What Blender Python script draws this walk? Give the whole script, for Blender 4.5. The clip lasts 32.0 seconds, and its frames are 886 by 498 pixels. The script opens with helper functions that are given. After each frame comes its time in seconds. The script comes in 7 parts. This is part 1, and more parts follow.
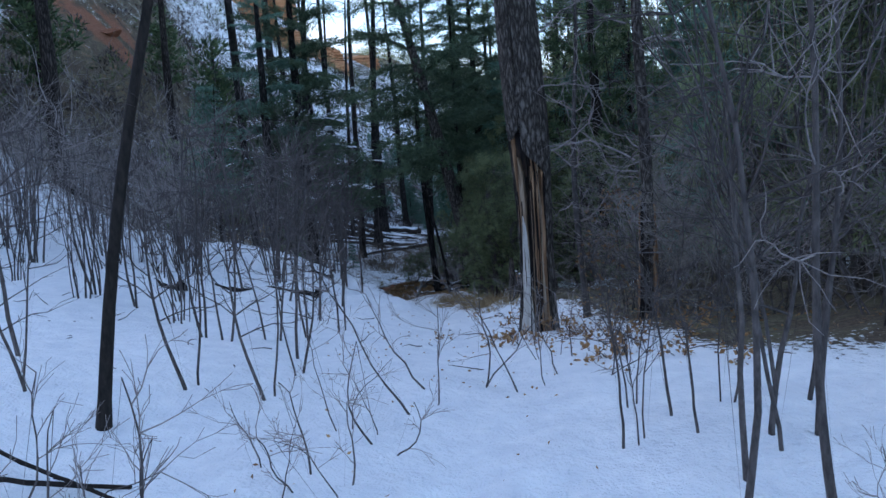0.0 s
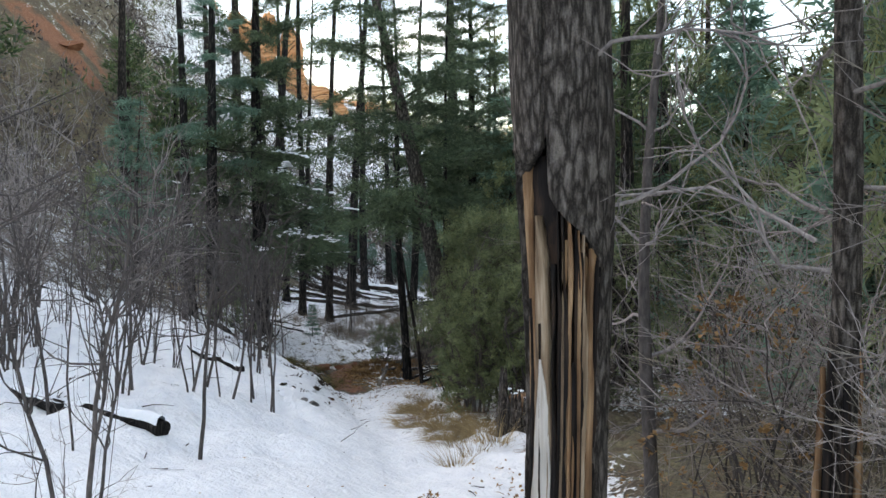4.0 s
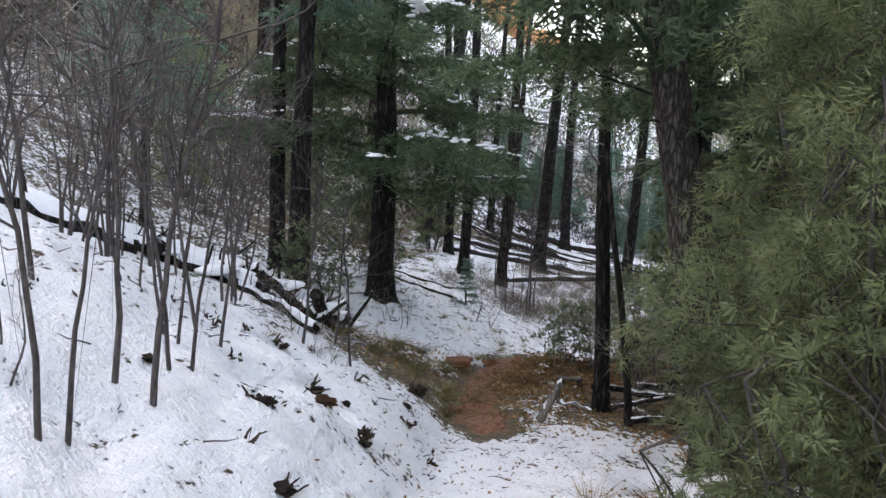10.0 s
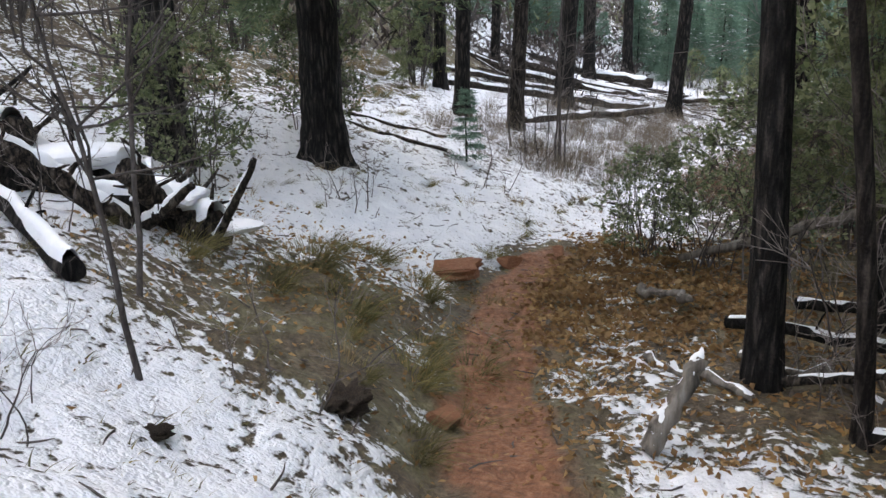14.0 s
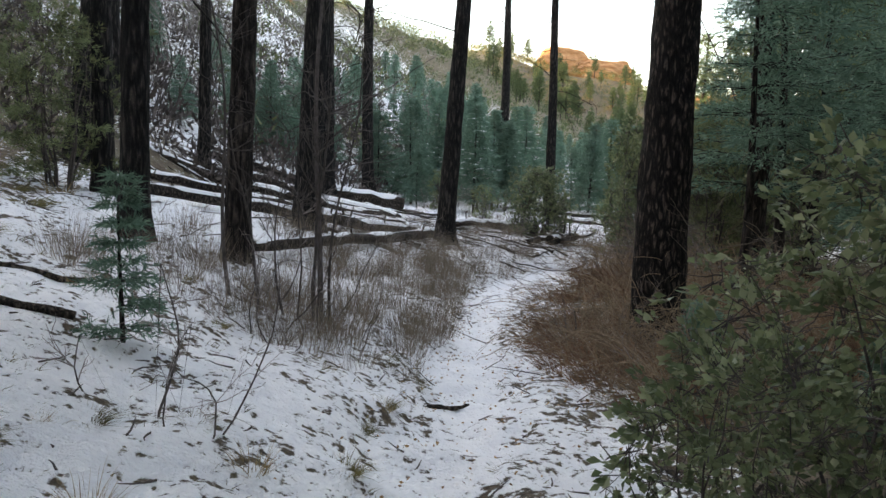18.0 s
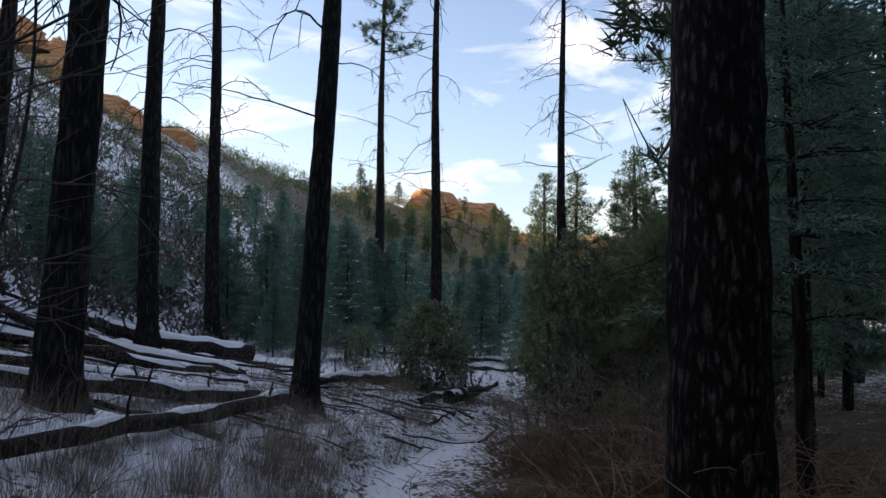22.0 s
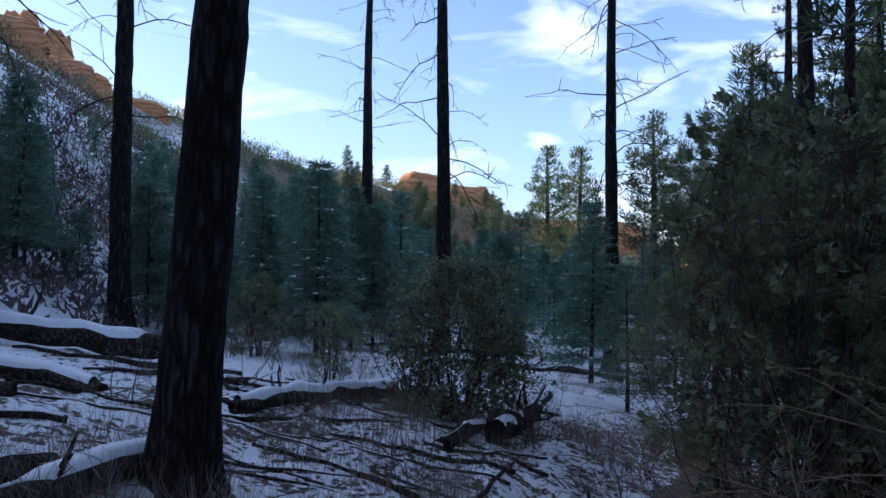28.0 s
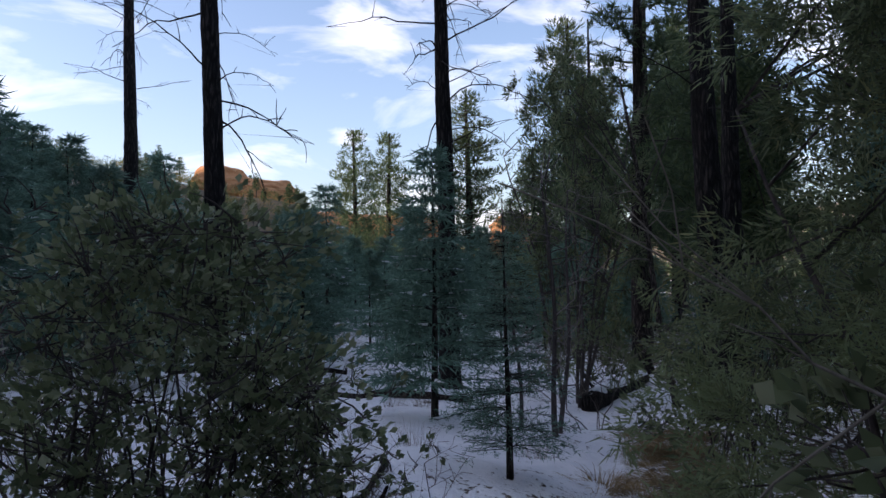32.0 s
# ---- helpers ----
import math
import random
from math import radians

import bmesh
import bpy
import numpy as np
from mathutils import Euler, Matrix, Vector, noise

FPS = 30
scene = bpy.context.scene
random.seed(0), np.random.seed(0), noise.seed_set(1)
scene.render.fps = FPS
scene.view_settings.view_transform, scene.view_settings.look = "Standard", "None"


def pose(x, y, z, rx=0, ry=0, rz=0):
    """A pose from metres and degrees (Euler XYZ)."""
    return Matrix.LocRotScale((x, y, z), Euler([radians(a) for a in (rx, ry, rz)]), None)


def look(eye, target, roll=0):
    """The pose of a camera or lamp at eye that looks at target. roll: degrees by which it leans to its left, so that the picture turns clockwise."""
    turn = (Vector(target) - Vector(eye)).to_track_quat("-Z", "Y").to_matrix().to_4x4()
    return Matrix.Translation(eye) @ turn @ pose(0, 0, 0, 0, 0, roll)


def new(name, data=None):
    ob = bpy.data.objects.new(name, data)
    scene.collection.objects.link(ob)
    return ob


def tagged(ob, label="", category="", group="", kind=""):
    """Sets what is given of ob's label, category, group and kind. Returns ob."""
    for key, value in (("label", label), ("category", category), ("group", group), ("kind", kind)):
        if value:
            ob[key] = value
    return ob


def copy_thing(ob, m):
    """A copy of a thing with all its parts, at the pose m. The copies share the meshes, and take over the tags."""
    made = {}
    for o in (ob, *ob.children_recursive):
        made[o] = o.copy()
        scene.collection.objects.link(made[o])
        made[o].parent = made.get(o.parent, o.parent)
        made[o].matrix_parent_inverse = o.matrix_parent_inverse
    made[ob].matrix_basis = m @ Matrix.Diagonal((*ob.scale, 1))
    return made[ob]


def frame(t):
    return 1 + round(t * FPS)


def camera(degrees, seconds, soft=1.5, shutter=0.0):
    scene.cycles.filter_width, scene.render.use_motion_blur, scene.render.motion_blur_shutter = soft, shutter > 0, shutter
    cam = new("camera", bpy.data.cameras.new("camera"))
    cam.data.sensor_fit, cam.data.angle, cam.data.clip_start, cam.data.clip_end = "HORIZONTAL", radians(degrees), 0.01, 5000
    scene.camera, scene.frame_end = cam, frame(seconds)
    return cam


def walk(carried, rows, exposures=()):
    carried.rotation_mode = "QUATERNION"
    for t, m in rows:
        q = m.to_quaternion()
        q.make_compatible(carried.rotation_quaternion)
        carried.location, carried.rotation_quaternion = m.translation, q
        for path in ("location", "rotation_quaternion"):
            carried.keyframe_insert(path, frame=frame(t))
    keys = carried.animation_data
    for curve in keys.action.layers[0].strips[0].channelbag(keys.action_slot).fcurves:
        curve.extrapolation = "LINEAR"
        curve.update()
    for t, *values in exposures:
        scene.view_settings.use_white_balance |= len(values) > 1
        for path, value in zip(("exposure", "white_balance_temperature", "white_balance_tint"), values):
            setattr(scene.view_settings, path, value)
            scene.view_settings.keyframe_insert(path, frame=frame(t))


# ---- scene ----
cam = camera(58.6, 32.0)
METRES, EYE, TILT, LEAN, TURN = 40.0, 1.5, -8.0, 3.0, 0.0
PATH = [
    (0, (-0.269, 0.396, 1.231), (-0.234, 2.383, 1.006), -4.3),
    (0.5, (-0.298, 1.096, 1.175), (-0.296, 3.09, 1.025), -4.0),
    (1, (-0.336, 1.683, 1.146), (-0.357, 3.682, 1.078), -4.8),
    (1.5, (-0.242, 2.257, 1.149), (-0.268, 4.255, 1.058), -4.4),
    (2, (-0.17, 2.842, 1.164), (-0.164, 4.842, 1.133), -4.2),
    (2.5, (-0.069, 3.407, 1.167), (-0.083, 5.407, 1.183), -5.1),
    (4.5, (0.243, 5.818, 1.212), (0.256, 7.815, 1.103), 2.3),
    (5, (0.187, 6.546, 1.144), (-0.12, 8.522, 1.171), 1.8),
    (5.5, (0.058, 7.326, 1.021), (-0.464, 9.256, 1.073), 1.5),
    (6, (0.05, 7.94, 0.858), (-0.501, 9.862, 0.887), -1.4),
    (6.5, (0.026, 8.564, 0.837), (-0.43, 10.511, 0.812), 0.3),
    (7, (-0.021, 9.245, 0.755), (-0.226, 11.23, 0.624), 0.5),
    (7.5, (0.012, 9.868, 0.695), (-0.208, 11.85, 0.549), 0.5),
    (8, (0.082, 10.568, 0.586), (-0.112, 12.549, 0.389), -0.6),
    (8.5, (0.212, 11.289, 0.448), (0.054, 13.281, 0.384), -0.6),
    (9, (0.268, 12.097, 0.276), (0.076, 14.085, 0.163), -0.2),
    (9.5, (0.283, 12.87, 0.18), (-0.054, 14.835, 0.024), 2.4),
    (10, (0.196, 13.602, 0.131), (-0.285, 15.534, -0.059), 3.1),
    (10.5, (0.03, 14.314, 0.028), (-0.485, 16.234, -0.197), 2.7),
    (11, (-0.098, 14.961, -0.082), (-0.59, 16.875, -0.391), 0.5),
    (11.5, (-0.279, 15.575, -0.162), (-0.714, 17.49, -0.541), 0.3),
    (12, (-0.38, 16.141, -0.218), (-0.819, 18.021, -0.74), -0.7),
    (12.5, (-0.515, 16.824, -0.304), (-0.97, 18.695, -0.843), -1.2),
    (13, (-0.602, 17.416, -0.381), (-1.058, 19.275, -0.96), -1.6),
    (13.5, (-0.724, 18.061, -0.492), (-1.192, 19.924, -1.049), -0.2),
    (15.5, (-1.148, 20.862, -0.934), (-1.642, 22.699, -1.552), -1.5),
    (16, (-1.296, 21.569, -1.039), (-1.689, 23.464, -1.544), -0.8),
    (16.5, (-1.468, 22.229, -1.115), (-1.734, 24.172, -1.507), -0.6),
    (17, (-1.592, 22.94, -1.161), (-1.629, 24.923, -1.416), 0.1),
    (17.5, (-1.683, 23.621, -1.263), (-1.575, 25.604, -1.497), 0.1),
    (18, (-1.743, 24.235, -1.335), (-1.533, 26.209, -1.576), 2.0),
    (18.5, (-1.788, 24.783, -1.314), (-1.595, 26.772, -1.398), 1.9),
    (19, (-1.734, 25.315, -1.284), (-1.547, 27.305, -1.225), 2.7),
    (19.5, (-1.689, 25.927, -1.328), (-1.334, 27.894, -1.278), 0.9),
    (20, (-1.561, 26.39, -1.34), (-1.139, 28.345, -1.308), 0.2),
    (20.5, (-1.466, 26.856, -1.343), (-0.986, 28.797, -1.315), 0.5),
    (21, (-1.338, 27.334, -1.373), (-0.8, 29.258, -1.282), 0.9),
    (21.5, (-1.19, 27.84, -1.448), (-0.667, 29.765, -1.301), 1.9),
    (22, (-1.119, 28.419, -1.515), (-0.604, 30.347, -1.391), 0.9),
    (22.5, (-1.025, 28.97, -1.542), (-0.517, 30.901, -1.424), 0.9),
    (23, (-0.973, 29.533, -1.587), (-0.481, 31.466, -1.437), 0.1),
    (23.5, (-0.867, 30.056, -1.624), (-0.452, 32.005, -1.453), -0.6),
    (24, (-0.766, 30.619, -1.692), (-0.389, 32.575, -1.521), -0.8),
    (24.5, (-0.64, 31.158, -1.732), (-0.273, 33.117, -1.568), -0.6),
    (25, (-0.501, 31.697, -1.76), (-0.126, 33.654, -1.583), 1.3),
    (25.5, (-0.404, 32.17, -1.784), (0.191, 34.068, -1.577), 1.7),
    (27.5, (-0.171, 33.885, -1.853), (0.377, 35.806, -1.749), 1.0),
    (28, (-0.001, 34.394, -1.869), (0.546, 36.315, -1.774), 1.0),
    (28.5, (0.162, 35.037, -1.905), (0.832, 36.92, -1.972), 0.7),
    (29, (0.306, 35.843, -1.918), (1.154, 37.645, -2.098), -2.9),
    (29.5, (0.516, 36.518, -1.967), (1.452, 38.285, -1.949), -3.3),
    (30, (0.698, 37.064, -1.977), (1.699, 38.794, -1.895), -2.6),
    (30.5, (0.927, 37.516, -2.008), (1.938, 39.24, -1.919), -2.5),
    (31, (1.105, 37.817, -1.908), (2.116, 39.541, -1.827), -0.3),
    (31.5, (1.346, 38.195, -1.925), (2.352, 39.922, -1.847), -0.4),
    (32, (1.696, 38.66, -1.932), (2.691, 40.393, -1.846), -1.0),
]
EXPOSURES = [(0, 1.57, 5500, 10), (1, 2.1, 6400, 10), (2, 2.4, 7300, 10), (4.5, 2.6, 8200, 10), (6, 2.65, 8500, 11), (7, 2.75, 8500, 12), (9, 3.1, 8500, 14), (11, 2.95, 8200, 18), (13, 3.2, 8200, 17), (15.5, 3.65, 9800, 13), (17, 3.36, 9300, 11), (18.5, 2.45, 8100, 13), (20, 1.9, 7500, 16), (21, 1.52, 7200, 17), (23, 0.9, 6200, 16), (24, 0.8, 5900, 15), (25, 0.82, 5600, 14), (28, 1.13, 5400, 18), (29, 1.72, 5750, 17), (30, 1.22, 6150, 20), (32, 1.07, 6300, 21)]
walk(cam, [(t, look(eye, target, roll)) for t, eye, target, roll in PATH], EXPOSURES)

# ---- world, sun, exposure ----
SUN_AZ, SUN_EL = radians(-66.0), radians(23.0)
world = bpy.data.worlds.new("sky")
scene.world = world
world.use_nodes = True
wt = world.node_tree
for n in list(wt.nodes):
    wt.nodes.remove(n)
w_out = wt.nodes.new("ShaderNodeOutputWorld")
w_bg = wt.nodes.new("ShaderNodeBackground")
w_sky = wt.nodes.new("ShaderNodeTexSky")
w_sky.sky_type = "NISHITA"
w_sky.sun_disc = False
w_sky.sun_elevation, w_sky.sun_rotation = SUN_EL, SUN_AZ
w_sky.dust_density, w_sky.ozone_density = 1.6, 1.0
w_co = wt.nodes.new("ShaderNodeTexCoord")
w_map = wt.nodes.new("ShaderNodeMapping")
w_map.inputs["Rotation"].default_value = (0.0, radians(18), radians(-28))
w_map.inputs["Scale"].default_value = (2.2, 6.0, 9.0)
w_noise = wt.nodes.new("ShaderNodeTexNoise")
w_noise.inputs["Scale"].default_value = 1.5
w_noise.inputs["Detail"].default_value = 7.0
w_noise.inputs["Roughness"].default_value = 0.55
w_noise.inputs["Distortion"].default_value = 0.6
w_ramp = wt.nodes.new("ShaderNodeMapRange")
w_ramp.inputs["From Min"].default_value, w_ramp.inputs["From Max"].default_value = 0.5, 0.78
w_ramp.inputs["To Max"].default_value = 0.85
w_mix = wt.nodes.new("ShaderNodeMixRGB")
w_mix.inputs["Color2"].default_value = (7.6, 7.4, 7.3, 1)
wt.links.new(w_co.outputs["Generated"], w_map.inputs["Vector"])
wt.links.new(w_map.outputs["Vector"], w_noise.inputs["Vector"])
wt.links.new(w_noise.outputs["Fac"], w_ramp.inputs["Value"])
wt.links.new(w_ramp.outputs["Result"], w_mix.inputs["Fac"])
wt.links.new(w_sky.outputs["Color"], w_mix.inputs["Color1"])
wt.links.new(w_mix.outputs["Color"], w_bg.inputs["Color"])
w_bg.inputs["Strength"].default_value = 0.12
wt.links.new(w_bg.outputs["Background"], w_out.inputs["Surface"])

sun = new("sun", bpy.data.lights.new("sun", "SUN"))
sun.data.energy, sun.data.angle, sun.data.color = 3.2, radians(0.5), (1.0, 0.80, 0.55)
sun_dir = Vector((math.sin(SUN_AZ) * math.cos(SUN_EL), math.cos(SUN_AZ) * math.cos(SUN_EL), math.sin(SUN_EL)))
sun.matrix_world = look(sun_dir * 200, (0, 0, 0))

# ---- materials ----


class Nodes:
    """A node material in the making."""

    def __init__(self, name, rough=0.8, spec=0.3):
        self.mat = bpy.data.materials.new(name)
        self.mat.use_nodes = True
        self.t = self.mat.node_tree
        self.bsdf = self.t.nodes["Principled BSDF"]
        self.bsdf.inputs["Roughness"].default_value = rough
        self.bsdf.inputs["Specular IOR Level"].default_value = spec
        self.co = self.t.nodes.new("ShaderNodeTexCoord")

    def mapped(self, scale, space="Object"):
        m = self.t.nodes.new("ShaderNodeMapping")
        m.inputs["Scale"].default_value = scale if isinstance(scale, tuple) else (scale,) * 3
        if space == "World":
            g = self.t.nodes.new("ShaderNodeNewGeometry")
            self.t.links.new(g.outputs["Position"], m.inputs["Vector"])
        else:
            self.t.links.new(self.co.outputs[space], m.inputs["Vector"])
        return m.outputs["Vector"]

    def noise(self, scale, detail=4.0, rough=0.55, space="Object", distortion=0.0):
        n = self.t.nodes.new("ShaderNodeTexNoise")
        n.inputs["Scale"].default_value = 1.0
        n.inputs["Detail"].default_value, n.inputs["Roughness"].default_value = detail, rough
        n.inputs["Distortion"].default_value = distortion
        self.t.links.new(self.mapped(scale, space), n.inputs["Vector"])
        return n.outputs["Fac"]

    def voronoi(self, scale, space="Object", feature="F1", out="Distance"):
        n = self.t.nodes.new("ShaderNodeTexVoronoi")
        n.feature = feature
        n.inputs["Scale"].default_value = 1.0
        self.t.links.new(self.mapped(scale, space), n.inputs["Vector"])
        return n.outputs[out]

    def voronoi_warped(self, scale, amount):
        """Cell edges bent by noise, as between plates of bark."""
        nz = self.t.nodes.new("ShaderNodeTexNoise")
        nz.inputs["Scale"].default_value, nz.inputs["Detail"].default_value = 0.9, 4.0
        vec = self.mapped(scale)
        self.t.links.new(vec, nz.inputs["Vector"])
        ad = self.t.nodes.new("ShaderNodeVectorMath")
        ad.operation = "MULTIPLY_ADD"
        ad.inputs[1].default_value = (amount * 3,) * 3
        self.t.links.new(nz.outputs["Color"], ad.inputs[0])
        self.t.links.new(vec, ad.inputs[2])
        vo = self.t.nodes.new("ShaderNodeTexVoronoi")
        vo.feature = "DISTANCE_TO_EDGE"
        vo.inputs["Scale"].default_value = 1.0
        self.t.links.new(ad.outputs[0], vo.inputs["Vector"])
        return vo.outputs["Distance"]

    def ramp(self, value, stops):
        r = self.t.nodes.new("ShaderNodeValToRGB")
        while len(r.color_ramp.elements) < len(stops):
            r.color_ramp.elements.new(0.5)
        for e, (p, c) in zip(r.color_ramp.elements, stops):
            e.position = p
            e.color = (*c, 1) if isinstance(c, tuple) else (c, c, c, 1)
        self.t.links.new(value, r.inputs["Fac"])
        return r.outputs["Color"]

    def range(self, value, a, b, c=0.0, d=1.0):
        r = self.t.nodes.new("ShaderNodeMapRange")
        for k, v in zip(("From Min", "From Max", "To Min", "To Max"), (a, b, c, d)):
            r.inputs[k].default_value = v
        self.t.links.new(value, r.inputs["Value"])
        return r.outputs["Result"]

    def math(self, op, a, b):
        m = self.t.nodes.new("ShaderNodeMath")
        m.operation = op
        for s, v in zip(m.inputs, (a, b)):
            if isinstance(v, (int, float)):
                s.default_value = v
            else:
                self.t.links.new(v, s)
        return m.outputs[0]

    def mix(self, fac, a, b, mode="MIX"):
        m = self.t.nodes.new("ShaderNodeMixRGB")
        m.blend_type = mode
        for s, v in zip(m.inputs, (fac, a, b)):
            if isinstance(v, (int, float)):
                s.default_value = v
            elif isinstance(v, tuple):
                s.default_value = (*v, 1)
            else:
                self.t.links.new(v, s)
        return m.outputs["Color"]

    def attr(self, name):
        a = self.t.nodes.new("ShaderNodeAttribute")
        a.attribute_name = name
        return a.outputs["Fac"]

    def island(self):
        return self.t.nodes.new("ShaderNodeNewGeometry").outputs["Random Per Island"]

    def random(self):
        return self.t.nodes.new("ShaderNodeObjectInfo").outputs["Random"]

    def colour(self, c):
        self.t.links.new(c, self.bsdf.inputs["Base Color"])

    def bump(self, height, strength, distance):
        b = self.t.nodes.new("ShaderNodeBump")
        b.inputs["Strength"].default_value, b.inputs["Distance"].default_value = strength, distance
        self.t.links.new(height, b.inputs["Height"])
        self.t.links.new(b.outputs["Normal"], self.bsdf.inputs["Normal"])

    def thin(self, c, amount):
        """Lets some light through a leaf."""
        tr = self.t.nodes.new("ShaderNodeBsdfTranslucent")
        mx = self.t.nodes.new("ShaderNodeMixShader")
        mx.inputs[0].default_value = amount
        self.t.links.new(c, tr.inputs["Color"])
        self.t.links.new(self.bsdf.outputs[0], mx.inputs[1])
        self.t.links.new(tr.outputs[0], mx.inputs[2])
        self.t.links.new(mx.outputs[0], self.t.nodes["Material Output"].inputs["Surface"])


def ground_material():
    n = Nodes("snowy_ground", 0.75, 0.25)
    fine = n.noise(15.0, 3.0, 0.62, "World")
    mid = n.noise(2.6, 5.0, 0.6, "World")
    big = n.noise(0.35, 3.0, 0.5, "World")
    cover = n.attr("snow")
    s = n.math("ADD", cover, n.math("MULTIPLY", n.math("SUBTRACT", mid, 0.5), 0.9))
    s = n.math("ADD", s, n.math("MULTIPLY", n.math("SUBTRACT", fine, 0.5), 1.35))
    s = n.math("ADD", s, n.math("MULTIPLY", n.math("SUBTRACT", big, 0.5), 0.35))
    mask = n.range(s, 0.44, 0.54)
    litter = n.ramp(n.noise(30.0, 6.0, 0.7, "World"), [(0.25, (0.026, 0.021, 0.016)), (0.45, (0.075, 0.057, 0.04)), (0.6, (0.145, 0.108, 0.07)), (0.78, (0.27, 0.215, 0.145))])
    dry = n.ramp(n.noise(19.0, 6.0, 0.7, "World"), [(0.3, (0.05, 0.042, 0.026)), (0.55, (0.15, 0.13, 0.075)), (0.75, (0.3, 0.26, 0.17))])
    earth = n.mix(n.range(mid, 0.42, 0.6), litter, dry)
    red = n.ramp(n.noise(22.0, 6.0, 0.65, "World"), [(0.25, (0.085, 0.038, 0.022)), (0.5, (0.225, 0.098, 0.053)), (0.75, (0.37, 0.185, 0.108))])
    earth = n.mix(n.range(n.math("ADD", n.attr("red"), n.math("MULTIPLY", n.math("SUBTRACT", mid, 0.5), 0.8)), 0.4, 0.6), earth, red)
    snow = n.ramp(n.noise(5.0, 5.0, 0.6, "World"), [(0.3, (0.74, 0.76, 0.79)), (0.7, (0.87, 0.88, 0.89))])
    n.colour(n.mix(mask, earth, snow))
    h = n.math("ADD", n.math("MULTIPLY", mask, 0.6), n.math("MULTIPLY", fine, 1.15))
    h = n.math("ADD", h, n.math("MULTIPLY", n.noise(60.0, 3.0, 0.6, "World"), 0.2))
    h = n.math("ADD", h, n.math("MULTIPLY", n.noise(7.5, 4.0, 0.6, "World"), 1.15))
    n.bump(h, 0.75, 0.036)
    return n.mat


def bark_material(name, dark, mid, light, scale, bumpy=0.03, long=0.2):
    n = Nodes(name, 0.9, 0.15)
    plates = n.voronoi_warped((scale, scale, scale * long), 0.55)
    grain = n.noise((scale * 2.6, scale * 2.6, scale * long * 1.6), 7.0, 0.7)
    flakes = n.noise(scale * 5.0, 3.0, 0.6)
    tone = n.noise((3.0, 3.0, 1.2), 4.0, 0.6)
    v = n.math("ADD", n.math("MULTIPLY", n.range(plates, 0.0, 0.32), 0.28), n.math("MULTIPLY", grain, 0.72))
    v = n.math("ADD", v, n.math("MULTIPLY", n.math("SUBTRACT", flakes, 0.5), 0.3))
    c = n.ramp(v, [(0.36, dark), (0.55, mid), (0.78, light)])
    n.colour(n.mix(n.range(tone, 0.42, 0.75, 0.0, 0.55), c, dark))
    n.bump(v, 0.9, bumpy)
    return n.mat


def stem_material(name, a, b):
    n = Nodes(name, 0.85, 0.2)
    g = n.noise((40.0, 40.0, 14.0), 4.0, 0.6)
    c = n.ramp(g, [(0.3, a), (0.7, b)])
    shade = n.range(n.random(), 0.0, 1.0, 0.72, 1.15)
    n.colour(n.mix(1.0, c, shade, "MULTIPLY"))
    n.bump(g, 0.4, 0.004)
    return n.mat


def leaf_material(name, a, b, c, through_light=0.25, rough=0.55, young=None):
    n = Nodes(name, rough, 0.3)
    col = n.ramp(n.island(), [(0.0, a), (0.5, b), (1.0, c)])
    tone = n.mix(n.range(n.noise(3.2, 3.0, 0.5), 0.42, 0.62, 0.0, 0.7), col, a)
    if young:
        tone = n.mix(n.attr("tint"), tone, young)
    shade = n.range(n.random(), 0.0, 1.0, 0.8, 1.2)
    col = n.mix(1.0, tone, shade, "MULTIPLY")
    n.colour(col)
    n.thin(col, through_light)
    return n.mat


def rock_material(name, a, b, c, space="Object", scale=1.0):
    n = Nodes(name, 0.9, 0.2)
    strata = n.noise((0.6 * scale, 0.6 * scale, 5.0 * scale), 6.0, 0.65, space)
    grain = n.noise(16.0 * scale, 5.0, 0.65, space)
    v = n.math("ADD", n.math("MULTIPLY", strata, 0.65), n.math("MULTIPLY", grain, 0.35))
    n.colour(n.ramp(v, [(0.32, a), (0.5, b), (0.68, c)]))
    n.bump(v, 0.9, 0.05 / scale)
    return n.mat


def snow_material():
    n = Nodes("snow", 0.6, 0.3)
    g = n.noise(9.0, 5.0, 0.6, "World")
    n.colour(n.ramp(g, [(0.3, (0.76, 0.78, 0.81)), (0.7, (0.88, 0.89, 0.9))]))
    n.bump(n.noise(30.0, 4.0, 0.6, "World"), 0.5, 0.01)
    return n.mat


def wood_material(name, a, b, c):
    n = Nodes(name, 0.8, 0.2)
    g = n.noise((26.0, 26.0, 2.2), 6.0, 0.6)
    n.colour(n.ramp(g, [(0.3, a), (0.5, b), (0.7, c)]))
    n.bump(g, 0.7, 0.012)
    return n.mat


M_GROUND = ground_material()
M_SNOW = snow_material()
M_CHAR = bark_material("charred_pine_bark", (0.009, 0.008, 0.0075), (0.03, 0.027, 0.0255), (0.11, 0.094, 0.084), 16.0, 0.05)
M_PINEBARK = bark_material("pine_bark", (0.012, 0.009, 0.008), (0.047, 0.0395, 0.035), (0.145, 0.117, 0.1), 15.0, 0.05)
M_PLATEBARK = bark_material("plated_pine_bark", (0.007, 0.006, 0.0055), (0.028, 0.023, 0.021), (0.2, 0.16, 0.135), 19.0, 0.06, 0.3)
M_GREYBARK = bark_material("grey_bark", (0.03, 0.025, 0.021), (0.12, 0.103, 0.09), (0.3, 0.265, 0.235), 26.0, 0.05, 0.26)
